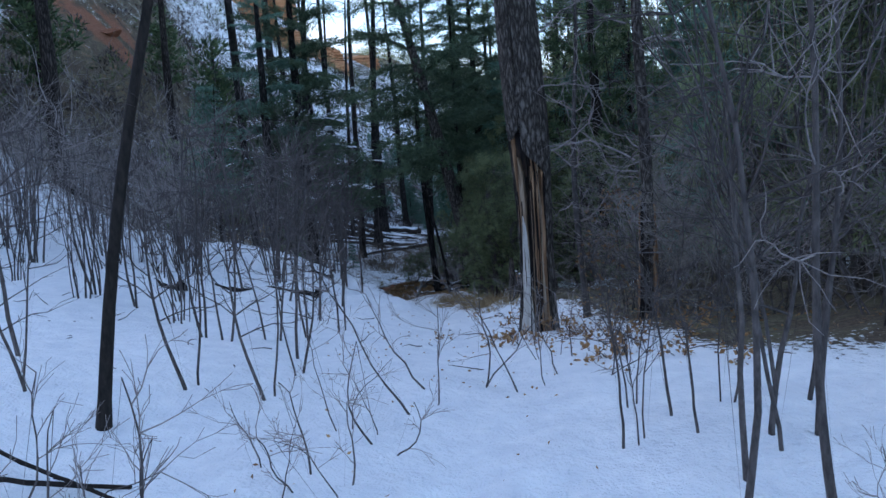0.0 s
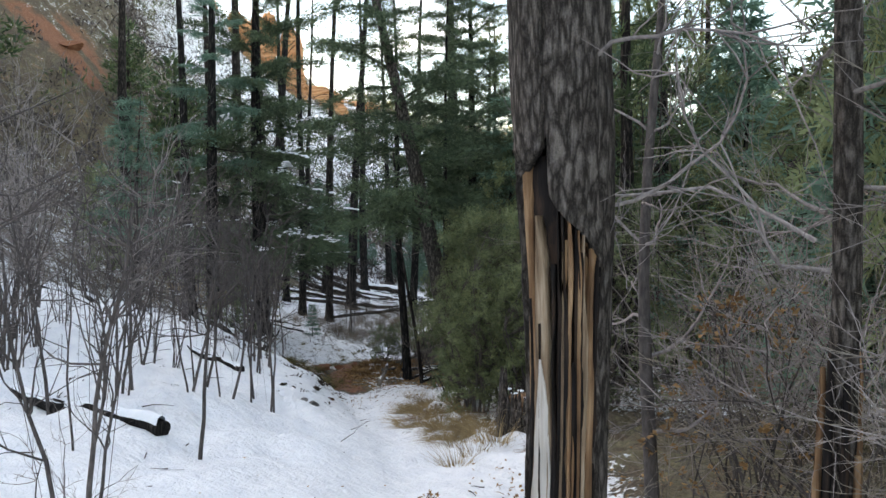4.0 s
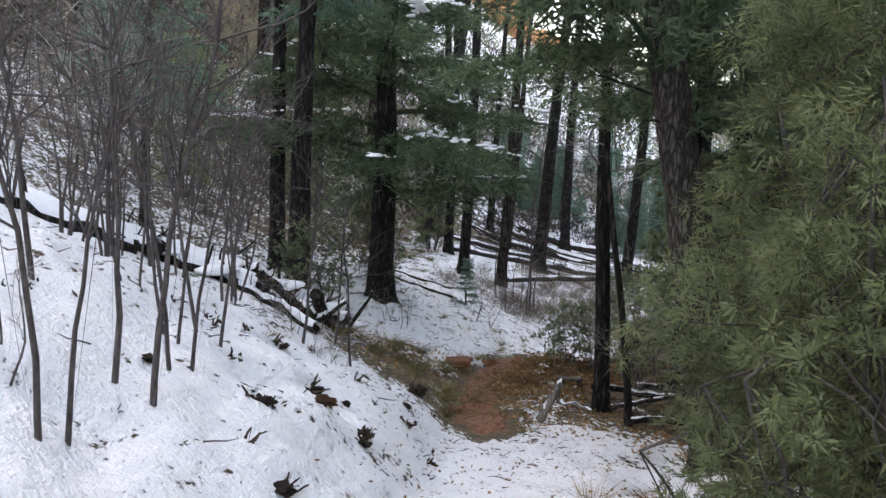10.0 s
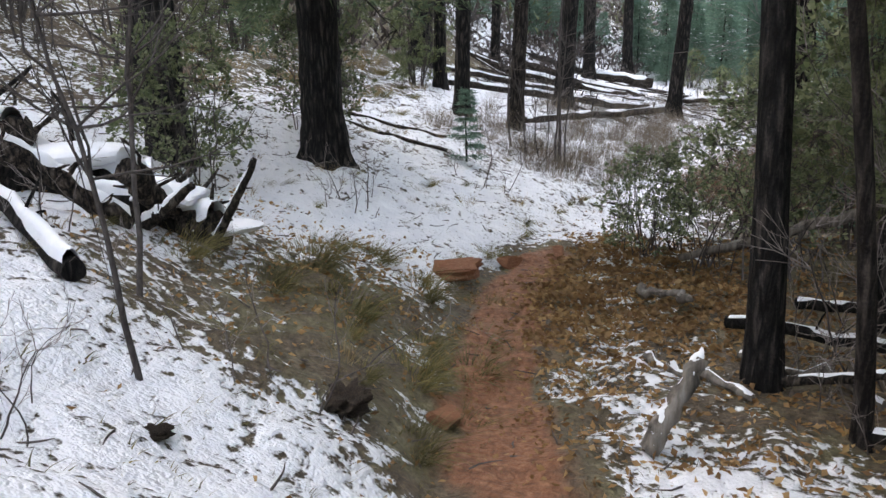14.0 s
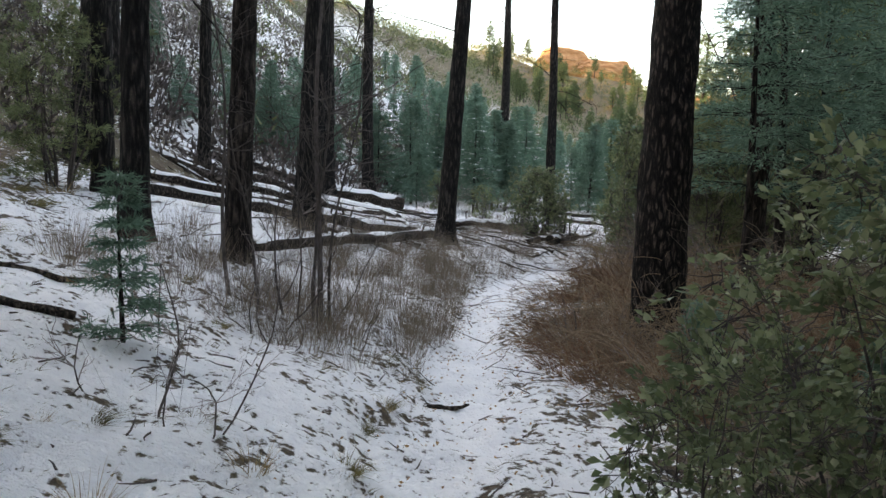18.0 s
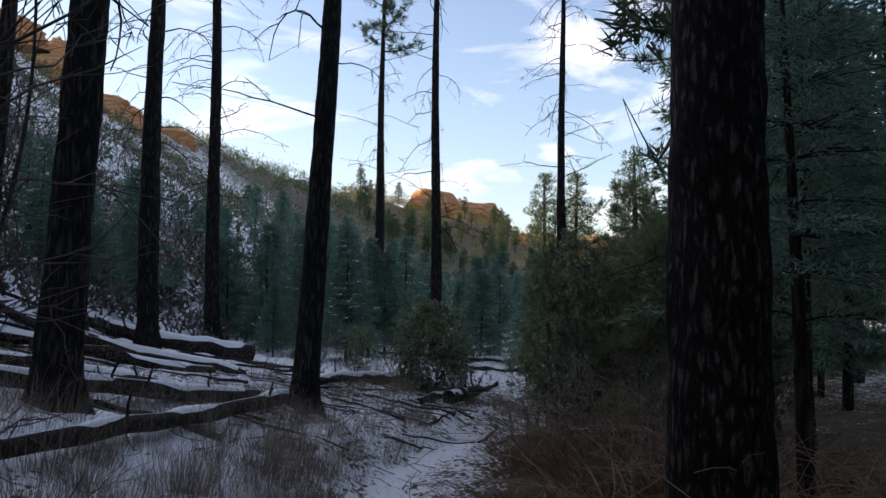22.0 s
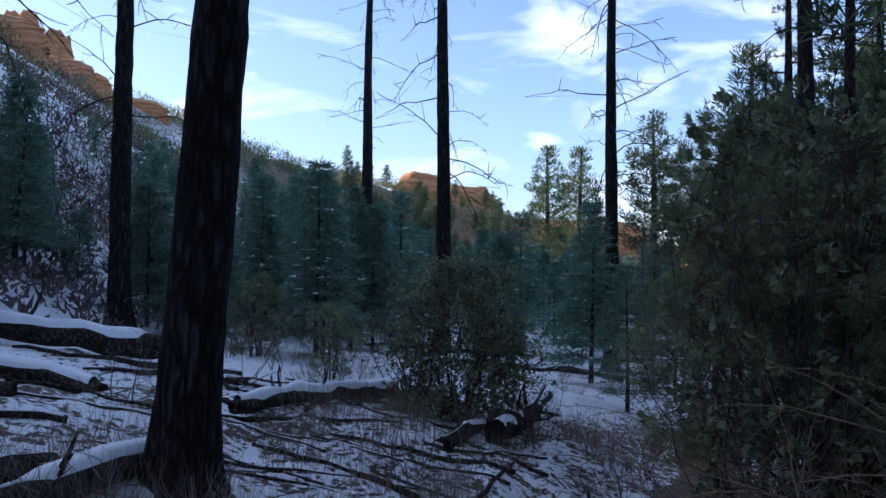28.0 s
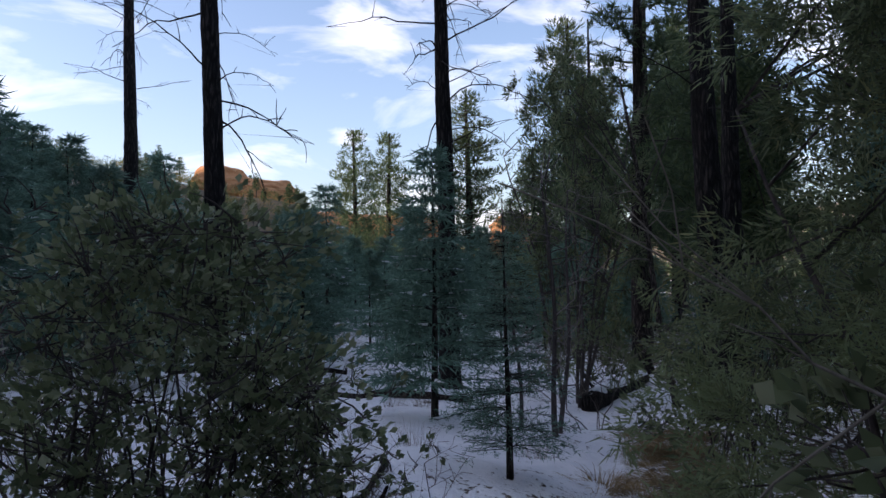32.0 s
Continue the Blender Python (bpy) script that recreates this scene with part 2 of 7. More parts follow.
M_LOG = bark_material("weathered_log_bark", (0.012, 0.01, 0.009), (0.07, 0.056, 0.046), (0.21, 0.18, 0.155), 22.0, 0.03, 0.5)
M_STEM = stem_material("bare_stem_bark", (0.046, 0.039, 0.037), (0.135, 0.116, 0.108))
M_TWIG = stem_material("bare_twig_bark", (0.17, 0.145, 0.138), (0.36, 0.317, 0.298))
M_PALETWIG = stem_material("pale_twig_bark", (0.14, 0.12, 0.095), (0.3, 0.265, 0.22))
M_CANE = stem_material("bramble_cane_bark", (0.2, 0.14, 0.09), (0.38, 0.29, 0.2))
M_DEADBRANCH = stem_material("dead_pine_branch", (0.008, 0.007, 0.006), (0.035, 0.028, 0.024))
M_SOIL = bark_material("wet_dark_soil", (0.03, 0.023, 0.018), (0.075, 0.056, 0.042), (0.15, 0.11, 0.085), 20.0, 0.02, 1.0)
M_REDEARTH = bark_material("red_earth", (0.06, 0.03, 0.018), (0.15, 0.075, 0.045), (0.26, 0.15, 0.095), 20.0, 0.02, 1.0)
M_FIR = leaf_material("fir_needles", (0.082, 0.158, 0.116), (0.165, 0.275, 0.205), (0.245, 0.365, 0.27), 0.5)
M_JUNIPER = leaf_material("juniper_sprays", (0.05, 0.068, 0.034), (0.135, 0.165, 0.08), (0.26, 0.255, 0.11), 0.5, 0.55, (0.25, 0.3, 0.155))
M_BOUGH = leaf_material("dark_fir_boughs", (0.055, 0.085, 0.05), (0.11, 0.155, 0.09), (0.17, 0.22, 0.125), 0.5)
M_PINE = leaf_material("pine_needles", (0.05, 0.08, 0.04), (0.09, 0.135, 0.06), (0.15, 0.19, 0.08), 0.4)
M_OAK = leaf_material("evergreen_oak_leaves", (0.09, 0.12, 0.062), (0.19, 0.23, 0.115), (0.34, 0.36, 0.22), 0.45, 0.3)
M_BROWNLEAF = leaf_material("dead_oak_leaves", (0.19, 0.1, 0.042), (0.4, 0.23, 0.1), (0.56, 0.37, 0.18), 0.35)
M_GRASS = leaf_material("dry_grass", (0.19, 0.13, 0.06), (0.35, 0.25, 0.125), (0.5, 0.39, 0.23), 0.3)
M_GREENGRASS = leaf_material("olive_grass", (0.08, 0.078, 0.03), (0.18, 0.155, 0.058), (0.33, 0.265, 0.12), 0.3)
# low sun on the far scrub, put into its golden leaf colours
M_SUNLITSCRUB = leaf_material("sunlit_gold_scrub", (0.2, 0.16, 0.055), (0.34, 0.27, 0.1), (0.48, 0.38, 0.16), 0.4)
M_REDBRUSH = leaf_material("russet_brush", (0.1, 0.05, 0.028), (0.22, 0.112, 0.058), (0.36, 0.23, 0.135), 0.2)
M_GREYBRUSH = leaf_material("grey_weed_stalks", (0.15, 0.115, 0.085), (0.28, 0.225, 0.17), (0.42, 0.36, 0.29), 0.2)
M_HILLBRUSH = leaf_material("hillside_brush", (0.035, 0.028, 0.025), (0.07, 0.056, 0.048), (0.115, 0.095, 0.078), 0.1)
M_FLANKBRUSH = leaf_material("flank_brush", (0.07, 0.056, 0.053), (0.135, 0.11, 0.1), (0.21, 0.175, 0.155), 0.1)
M_REDROCK = rock_material("red_sandstone", (0.1, 0.04, 0.024), (0.22, 0.095, 0.052), (0.34, 0.17, 0.1), scale=3.0)
M_FARROCK = rock_material("canyon_sandstone", (0.24, 0.1, 0.045), (0.42, 0.21, 0.1), (0.56, 0.34, 0.19), "World", 0.35)
M_GREYROCK = rock_material("grey_stone", (0.1, 0.095, 0.09), (0.2, 0.19, 0.18), (0.33, 0.31, 0.29))
M_PALEWOOD = wood_material("bare_pale_wood", (0.3, 0.275, 0.24), (0.46, 0.43, 0.39), (0.6, 0.57, 0.52))
M_DRIFT = wood_material("weathered_driftwood", (0.05, 0.042, 0.035), (0.15, 0.13, 0.11), (0.27, 0.24, 0.21))
M_BROWNWOOD = wood_material("rotten_brown_wood", (0.05, 0.028, 0.016), (0.21, 0.118, 0.062), (0.4, 0.26, 0.15))
M_TANWOOD = wood_material("fibrous_tan_wood", (0.08, 0.05, 0.032), (0.22, 0.155, 0.1), (0.4, 0.32, 0.235))
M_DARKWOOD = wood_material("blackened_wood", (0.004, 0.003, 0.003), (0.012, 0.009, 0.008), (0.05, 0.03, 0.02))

# ---- shape helpers ----
rng = np.random.default_rng(7)


def vnoise(x, y, seed=0):
    """Smooth value noise on arrays, 0 to 1."""
    x, y = np.asarray(x, float), np.asarray(y, float)
    xi, yi = np.floor(x), np.floor(y)
    fx, fy = x - xi, y - yi
    fx, fy = fx * fx * (3 - 2 * fx), fy * fy * (3 - 2 * fy)

    def h(a, b):
        v = np.sin(a * 127.1 + b * 311.7 + seed * 74.7) * 43758.5453
        return v - np.floor(v)

    return (h(xi, yi) * (1 - fx) + h(xi + 1, yi) * fx) * (1 - fy) + (h(xi, yi + 1) * (1 - fx) + h(xi + 1, yi + 1) * fx) * fy


class Soup:
    """Collects vertices and faces of one mesh."""

    def __init__(self):
        self.v, self.f, self.n = [], [], 0

    def add(self, verts, faces):
        verts = np.asarray(verts, float)
        self.v.append(verts)
        self.f.append(np.asarray(faces, int) + self.n)
        self.n += len(verts)

    def tube(self, pts, radii, sides=6, cap=True, wobble=0.0):
        pts = np.asarray(pts, float)
        radii = np.asarray(radii, float)
        d = np.gradient(pts, axis=0)
        d /= np.linalg.norm(d, axis=1)[:, None] + 1e-9
        ref = np.where(np.abs(d[:, 2:3]) > 0.9, [[1.0, 0, 0]], [[0, 0, 1.0]])
        u = np.cross(d, ref)
        u /= np.linalg.norm(u, axis=1)[:, None] + 1e-9
        for i in range(1, len(u)):
            if (u[i] * u[i - 1]).sum() < 0:
                u[i] = -u[i]
        w = np.cross(d, u)
        a = np.arange(sides) * 2 * math.pi / sides
        r = radii[:, None] * (1 + wobble * (rng.random((len(pts), sides)) - 0.5))
        ring = pts[:, None, :] + r[:, :, None] * (np.cos(a)[None, :, None] * u[:, None, :] + np.sin(a)[None, :, None] * w[:, None, :])
        k = np.arange(len(pts) - 1)[:, None] * sides
        i = np.arange(sides)[None, :]
        j = (i + 1) % sides
        quads = np.stack([k + i, k + j, k + sides + j, k + sides + i], -1).reshape(-1, 4)
        self.add(ring.reshape(-1, 3), quads)
        if cap and sides >= 4:
            for base in (0, (len(pts) - 1) * sides):
                c = ring[0 if base == 0 else -1].mean(0)
                n0 = self.n - len(pts) * sides + base
                self.v.append(c[None, :])
                ci = self.n
                self.n += 1
                self.f.append(np.stack([n0 + np.arange(sides), n0 + (np.arange(sides) + 1) % sides, np.full(sides, ci), np.full(sides, ci)], -1))

    def sprays(self, at, way, length, width, curl=0.0):
        """Narrow pointed blades: one face each."""
        at, way = np.asarray(at, float), np.asarray(way, float)
        way = way / (np.linalg.norm(way, axis=1)[:, None] + 1e-9)
        side = np.cross(way, rng.normal(size=way.shape))
        side /= np.linalg.norm(side, axis=1)[:, None] + 1e-9
        length = np.broadcast_to(length, (len(at),))[:, None]
        width = np.broadcast_to(width, (len(at),))[:, None]
        tip = at + way * length + np.array([[0, 0, -1.0]]) * length * curl
        v = np.stack([at + side * width / 2, tip, at - side * width / 2], 1).reshape(-1, 3)
        k = np.arange(len(at))[:, None] * 3
        self.add(v, k + np.array([[0, 1, 2, 2]]))

    def leaves(self, at, way, length, width):
        """Oval leaves with a fold: two faces each."""
        at, way = np.asarray(at, float), np.asarray(way, float)
        n = len(at)
        way = way / (np.linalg.norm(way, axis=1)[:, None] + 1e-9)
        side = np.cross(way, rng.normal(size=way.shape))
        side /= np.linalg.norm(side, axis=1)[:, None] + 1e-9
        up = np.cross(side, way)
        length = (length * rng.uniform(0.7, 1.25, n))[:, None]
        width = (width * rng.uniform(0.7, 1.25, n))[:, None]
        tip = at + way * length
        a = at + way * length * 0.52
        lift = up * width * 0.25
        v = np.stack([at, a + side * width * 0.5 + lift, tip, a - side * width * 0.5 + lift], 1).reshape(-1, 3)
        k = np.arange(n)[:, None] * 4
        f = np.concatenate([k + np.array([[0, 1, 2, 2]]), k + np.array([[0, 2, 3, 3]])])
        self.add(v, f)

    def mesh(self, name, material, smooth=True):
        me = bpy.data.meshes.new(name)
        v = np.concatenate(self.v)
        f = np.concatenate(self.f)
        n = len(f)
        three = f[:, 2] == f[:, 3]
        counts = np.where(three, 3, 4)
        me.vertices.add(len(v))
        me.vertices.foreach_set("co", v.astype(np.float32).ravel())
        keep = np.ones((n, 4), bool)
        keep[three, 3] = False
        idx = f[keep]
        me.loops.add(len(idx))
        me.loops.foreach_set("vertex_index", idx.astype(np.int32))
        me.polygons.add(n)
        starts = np.concatenate([[0], np.cumsum(counts)[:-1]])
        me.polygons.foreach_set("loop_start", starts.astype(np.int32))
        me.polygons.foreach_set("use_smooth", np.full(n, smooth))
        me.materials.append(material)
        me.update(calc_edges=True)
        return me


def part(name, data, parent, label=""):
    """One mesh as a part of a thing."""
    ob = new(name, data)
    ob.parent = parent
    if label:
        ob["label"] = label
    return ob


def thing(name, label, category, group="", kind=""):
    return tagged(new(name), label, category, group, kind)


def curve_pts(start, way, length, steps, bend=0.15, up=0.0, r=None):
    """A wandering line of points."""
    r = r or rng
    p, d = np.array(start, float), np.array(way, float)
    d /= np.linalg.norm(d)
    out = [p.copy()]
    for _ in range(steps):
        d = d + r.normal(size=3) * bend + np.array([0, 0, up])
        d /= np.linalg.norm(d)
        p = p + d * length / steps
        out.append(p.copy())
    return np.array(out)


# ---- terrain ----
TY = [-40, 0.4, 3.4, 5.8, 7.9, 10.6, 12.9, 15.0, 17.4, 20.9, 22.9, 24.8, 26.4, 28.4, 31.8, 34.5, 37.0, 38.8, 42.0, 46.0, 52.0, 90.0]
TX = [-0.27, -0.27, -0.07, 0.24, 0.05, 0.08, 0.28, -0.1, -0.6, -1.15, -1.6, -1.82, -1.59, -1.16, -0.56, -0.02, 0.66, 1.8, 5.0, 8.5, 12.0, 30.0]
TZ = [0.3, -0.22, -0.29, -0.3, -0.57, -0.87, -1.26, -1.53, -1.82, -2.36, -2.62, -2.75, -2.76, -2.97, -3.23, -3.34, -3.46, -3.5, -3.73, -3.9, -4.0, -3.0]


def trail_x(y):
    return np.interp(y, TY, TX)


def smooth(v, a, b):
    k = np.clip((np.asarray(v, float) - a) / (b - a), 0, 1)
    return k * k * (3 - 2 * k)


def hill_at(x, y):
    """How far up the canyon's flank a place lies, and how far along it."""
    s1 = -(x + 11.0)
    s2 = -0.906 * (x + 10.0) + 0.423 * (y - 35.0)
    s = np.maximum(np.minimum(s1 + 0.05 * (35 - y), 400), s2)
    along = np.where(y > 20, 0.423 * (x + 10.0) + 0.906 * (y - 35.0), (y - 35.0))
    return s, along


def shoulder(x, y):
    """The snowy shoulder that carries the crags."""
    h = np.interp(x, [-140, -75, -57, -45, -31, -18, -5, 10], [40, 54, 51, 43, 38, 26, 17, 6])
    return h - 45 * (1 - smooth(y, 100, 188)) - 20 * smooth(y, 230, 330) + 2.5 * (vnoise(x * 0.09, y * 0.09, 31) - 0.5) * smooth(y, 120, 150)


def land(x, y):
    x, y = np.asarray(x, float), np.asarray(y, float)
    d = trail_x(y) - x
    z = np.interp(y, TY, TZ)
    a = np.interp(y, [0, 6, 10, 15, 18, 21, 25, 30, 35, 40, 50, 90], [0.1, 0.15, 0.3, 0.6, 1.1, 0.95, 0.5, 0.55, 0.8, 0.55, 0.25, 0.2])
    b = np.interp(y, [0, 10, 18, 30, 42, 60], [0.1, 0.13, 0.22, 0.28, 0.1, 0.05])
    z = z + a * (1 - np.exp(-np.maximum(d - 0.35, 0) / 1.1)) + b * np.maximum(np.minimum(d, 11) - 1.5, 0)
    z = z + 0.03 * np.maximum(np.minimum(-d, 30) - 1, 0)
    s, along = hill_at(x, y)
    crest = np.interp(along, [-60, 0, 30, 42, 54, 66, 78, 90, 102, 126, 138, 162, 190, 240], [42, 36, 33, 28, 21.0, 19.6, 19.6, 20.6, 22.2, 20.6, 20.6, 20.5, 18.0, 10.0])
    rough = vnoise(x * 0.07, y * 0.07, 3) * 0.25 + vnoise(x * 0.2, y * 0.2, 4) * 0.08
    rise = crest * np.clip((s + 3) / 43, 0, 1) ** 1.3 * (0.86 + rough)
    z = z + rise + 8.0 * np.exp(-(((x + 17.5) / 6.5) ** 2) - (((y - 46) / 9) ** 2))
    z = z + 9.0 * np.exp(-(((x + 29) / 7.5) ** 2) - (((y - 92) / 14) ** 2))
    # the far side of the valley
    far = np.maximum(x - 34 - 0.42 * np.maximum(y - 20, 0), 0)
    z = z + np.minimum(far * 0.22, 14) + 5 * smooth(y, 110, 190) * (1 - smooth(s, 0, 25)) + 11.5 * np.exp(-(((x - 52) / 29) ** 2) - (((y - 206) / 26) ** 2))
    return np.maximum(z, shoulder(x, y))


def relief(x, y):
    """Footprints, humps and clods on top of the land."""
    d = np.abs(trail_x(y) - x)
    near = np.exp(-((d / 0.33) ** 2))
    r = (vnoise(x * 0.9, y * 0.9, 5) - 0.5) * 0.14 * smooth(d, 0.3, 1.2) + (vnoise(x * 3.1, y * 3.1, 6) - 0.5) * 0.05
    steps = (vnoise(x * 5.0, y * 3.4, 8) - 0.5) * 0.09 - 0.05
    r = r + near * steps
    rough = smooth(y, 9, 16)
    bank = smooth(d, 0.5, 1.0) * (1 - smooth(d, 4, 7)) * smooth(y, 9, 13) * (1 - smooth(y, 19, 22))
    lump = vnoise(x * 2.3, y * 2.3, 14)
    r = r + bank * ((lump - 0.5) * 0.22 + (vnoise(x * 4.7, y * 4.7, 16) - 0.5) * 0.13 - 0.16 * np.maximum(vnoise(x * 2.9, y * 2.9, 15) - 0.72, 0))
    r = r + rough * (vnoise(x * 5.5, y * 5.5, 9) - 0.5) * 0.085
    return r


def full_z(x, y):
    return land(x, y) + relief(x, y)


def gz(x, y):
    return float(full_z(x, y))


def axis(lo, hi, step, reach, grow=1.16):
    a = list(np.arange(lo, hi + step / 2, step))
    s, v = step, hi
    while v < reach:
        s *= grow
        v += s
        a.append(v)
    s, v = step, lo
    while v > -reach:
        s *= grow
        v -= s
        a.insert(0, v)
    return np.array(a)


def build_ground():
    xs, ys = axis(-6.0, 4.5, 0.09, 2500), axis(-1.0, 48.0, 0.115, 2500)
    X, Y = np.meshgrid(xs, ys)
    Z = full_z(X, Y)
    so = Soup()
    nx, ny = len(xs), len(ys)
    i = (np.arange(ny - 1)[:, None] * nx + np.arange(nx - 1)[None, :]).ravel()
    so.add(np.stack([X, Y, Z], -1).reshape(-1, 3), np.stack([i, i + 1, i + nx + 1, i + nx], -1))
    me = so.mesh("ground", M_GROUND)
    d = trail_x(Y) - X
    s, along = hill_at(X, Y)
    snow = np.interp(Y, [0, 12, 15, 18, 22, 26, 30, 40, 46, 60], [1.5, 1.3, 0.86, 0.73, 0.7, 0.7, 0.62, 0.58, 0.78, 0.55])
    # under the trees beside the trail little snow has come down
    snow = snow - (0.55 + 0.45 * (1 - smooth(Y, 13, 17))) * smooth(-d, 0.7, 2.2) * smooth(Y, 3, 7) * (1 - 0.55 * smooth(Y, 36, 42)) * (1 - 0.75 * smooth(Y, 15, 17) * (1 - smooth(Y, 21.3, 23.3)))
    snow = snow - 0.5 * smooth(-d, 2.5, 5) * (1 - smooth(Y, 3, 7))
    # thin, patchy snow under the wood away from the trail
    wood = smooth(-d, 2.6, 6.5)
    snow = snow * (1 - wood) + wood * (0.36 + 0.3 * (vnoise(X * 0.35, Y * 0.35, 18) - 0.5) + 0.15 * (1 - smooth(Y, 0, 6)))
    snow = snow - 0.34 * smooth(-d, 1.3, 2.2) * smooth(Y, 5.3, 6.8) * (1 - smooth(Y, 12, 15))
    snow = snow + 0.15 * smooth(d, 0.6, 1.2) * (1 - smooth(d, 5, 6)) * smooth(Y, 32, 34) * (1 - smooth(Y, 36.5, 38.5)) - 0.05 * smooth(d, 0.3, 0.8) * smooth(Y, 38, 39.5) * (1 - smooth(Y, 43, 45))
    # the trodden red earth
    red = np.exp(-(((d + 0.02) / (0.2 + 0.22 * vnoise(X * 3.3, Y * 3.3, 21))) ** 2)) * smooth(Y, 20.6, 21.9) * (1 - smooth(Y, 25.6, 26.6))
    red = red + 0.2 * np.exp(-(((d - 1.0) / 0.5) ** 2)) * smooth(Y, 21.3, 22) * (1 - smooth(Y, 23, 24.5))
    snow = snow - 1.6 * red
    right = smooth(-d, 0.3, 0.8) * smooth(Y, 21.2, 22.6) * (1 - smooth(Y, 25, 27))
    snow = snow - 0.2 * right * (1 - wood) - 0.24 * smooth(d, 0.15, 0.4) * (1 - smooth(d, 1.7, 2.9)) * smooth(Y, 20.9, 21.9) * (1 - smooth(Y, 23.2, 24.4))
    snow = snow + 0.16 * (1 - smooth(np.abs(d), 0.1, 0.27)) * smooth(Y, 27, 29) - 0.1 * smooth(-d, 0.3, 0.6) * smooth(Y, 28, 30) * (1 - smooth(Y, 36, 39))
    red = red + 0.36 * right * (1 - wood)
    scar = 0.5 * np.exp(-(((Y - 40.5 + 0.12 * (X + 16)) / 0.85) ** 2)) * smooth(X, -18.2, -17.2) * (1 - smooth(X, -15.0, -13.6)) * 1.6 * smooth(vnoise(X * 1.5, Y * 1.5, 17), 0.3, 0.62)
    brown = np.exp(-((np.abs(X - np.interp(Y, [38.5, 41.0, 43.0, 45.5], [2.5, 4.4, 6.2, 9.0])) / 0.42) ** 2)) * smooth(Y, 38.0, 39.2) * (1 - smooth(Y, 45.0, 46.5))
    snow = snow - 0.55 * brown
    red = red + 0.3 * brown
    on_hill = smooth(s, -3, 4)
    snow = snow * (1 - on_hill) + on_hill * (0.52 + 0.1 * smooth(along, 15, 40) + 0.6 * (vnoise(X * 0.12, Y * 0.12, 12) - 0.45)) - 1.2 * scar
    red = red + 1.3 * scar + on_hill * 0.35 * (vnoise(X * 0.1, Y * 0.1, 13) > 0.62)
    snow = snow - 0.26 * smooth(d, 3.6, 5.5) * (1 - smooth(d, 16, 20)) * smooth(Y, 21, 25) * (1 - smooth(Y, 38, 44))
    far = smooth(np.hypot(X, Y), 110, 160)
    snow = snow - 0.45 * np.exp(-(((X + 29) / 11) ** 2) - (((Y - 90) / 20) ** 2))
    snow = snow - 0.8 * far + 0.75 * smooth(shoulder(X, Y) - 19, 0, 8) * (0.5 + vnoise(X * 0.16, Y * 0.05, 32)) * smooth(Y, 118, 140) * (1 - smooth(Y, 230, 260))
    for key, val in (("snow", snow), ("red", red)):
        at = me.attributes.new(key, "FLOAT", "POINT")
        at.data.foreach_set("value", val.astype(np.float32).ravel())
    return tagged(new("ground", me), "snow-covered forest floor with a trodden trail and bare red earth", "ground", kind="structure")


build_ground()

# ---- kinds of trees and plants ----
UP = np.array([0, 0, 1.0])


def dead_branch_mesh(k):
    r = np.random.default_rng(100 + k)
    so = Soup()
    L = r.uniform(0.9, 2.1)
    pts = curve_pts((0, 0, 0), (1, r.normal() * 0.15, r.uniform(0.0, 0.45)), L, 9, 0.13, -0.085, r)
    so.tube(pts, np.linspace(0.015, 0.004, len(pts)), 5)
    for i in range(int(r.integers(2, 7))):
        j = int(r.integers(3, 9))
        way = pts[min(j + 1, 9)] - pts[j - 1] + r.normal(size=3) * 0.22 * L
        q = curve_pts(pts[j], way, r.uniform(0.15, 0.5), 4, 0.12, -0.05, r)
        so.tube(q, np.linspace(0.008, 0.003, len(q)), 4)
    return so.mesh("dead_branch", M_DEADBRANCH)


DEAD = [dead_branch_mesh(k) for k in range(9)]


def tuft_mesh(name, k, n_tufts, needle, material):
    """A pine bough: a limb with round tufts of needles."""
    r = np.random.default_rng(200 + k)
    so = Soup()
    pts = curve_pts((0, 0, 0), (1, 0, 0.12), 1.0, 7, 0.1, 0.03, r)
    so.tube(pts, np.linspace(0.022, 0.006, 8), 4)
    at, way = [], []
    for i in range(n_tufts):
        j = r.uniform(0.3, 1.0)
        c = pts[min(int(j * 7), 7)] + r.normal(size=3) * np.array([0.08, 0.22 * j, 0.09])
        m = 16
        w = r.normal(size=(m, 3)) + np.array([0.5, 0, 0.5])
        at.append(np.repeat(c[None], m, 0) + r.normal(size=(m, 3)) * 0.02)
        way.append(w)
    so.sprays(np.concatenate(at), np.concatenate(way), needle * r.uniform(0.7, 1.2, n_tufts * 16), needle * 0.12)
    return so.mesh(name, material)


BOUGH = [tuft_mesh("bough", k, 15, 0.17, M_PINE) for k in range(3)]


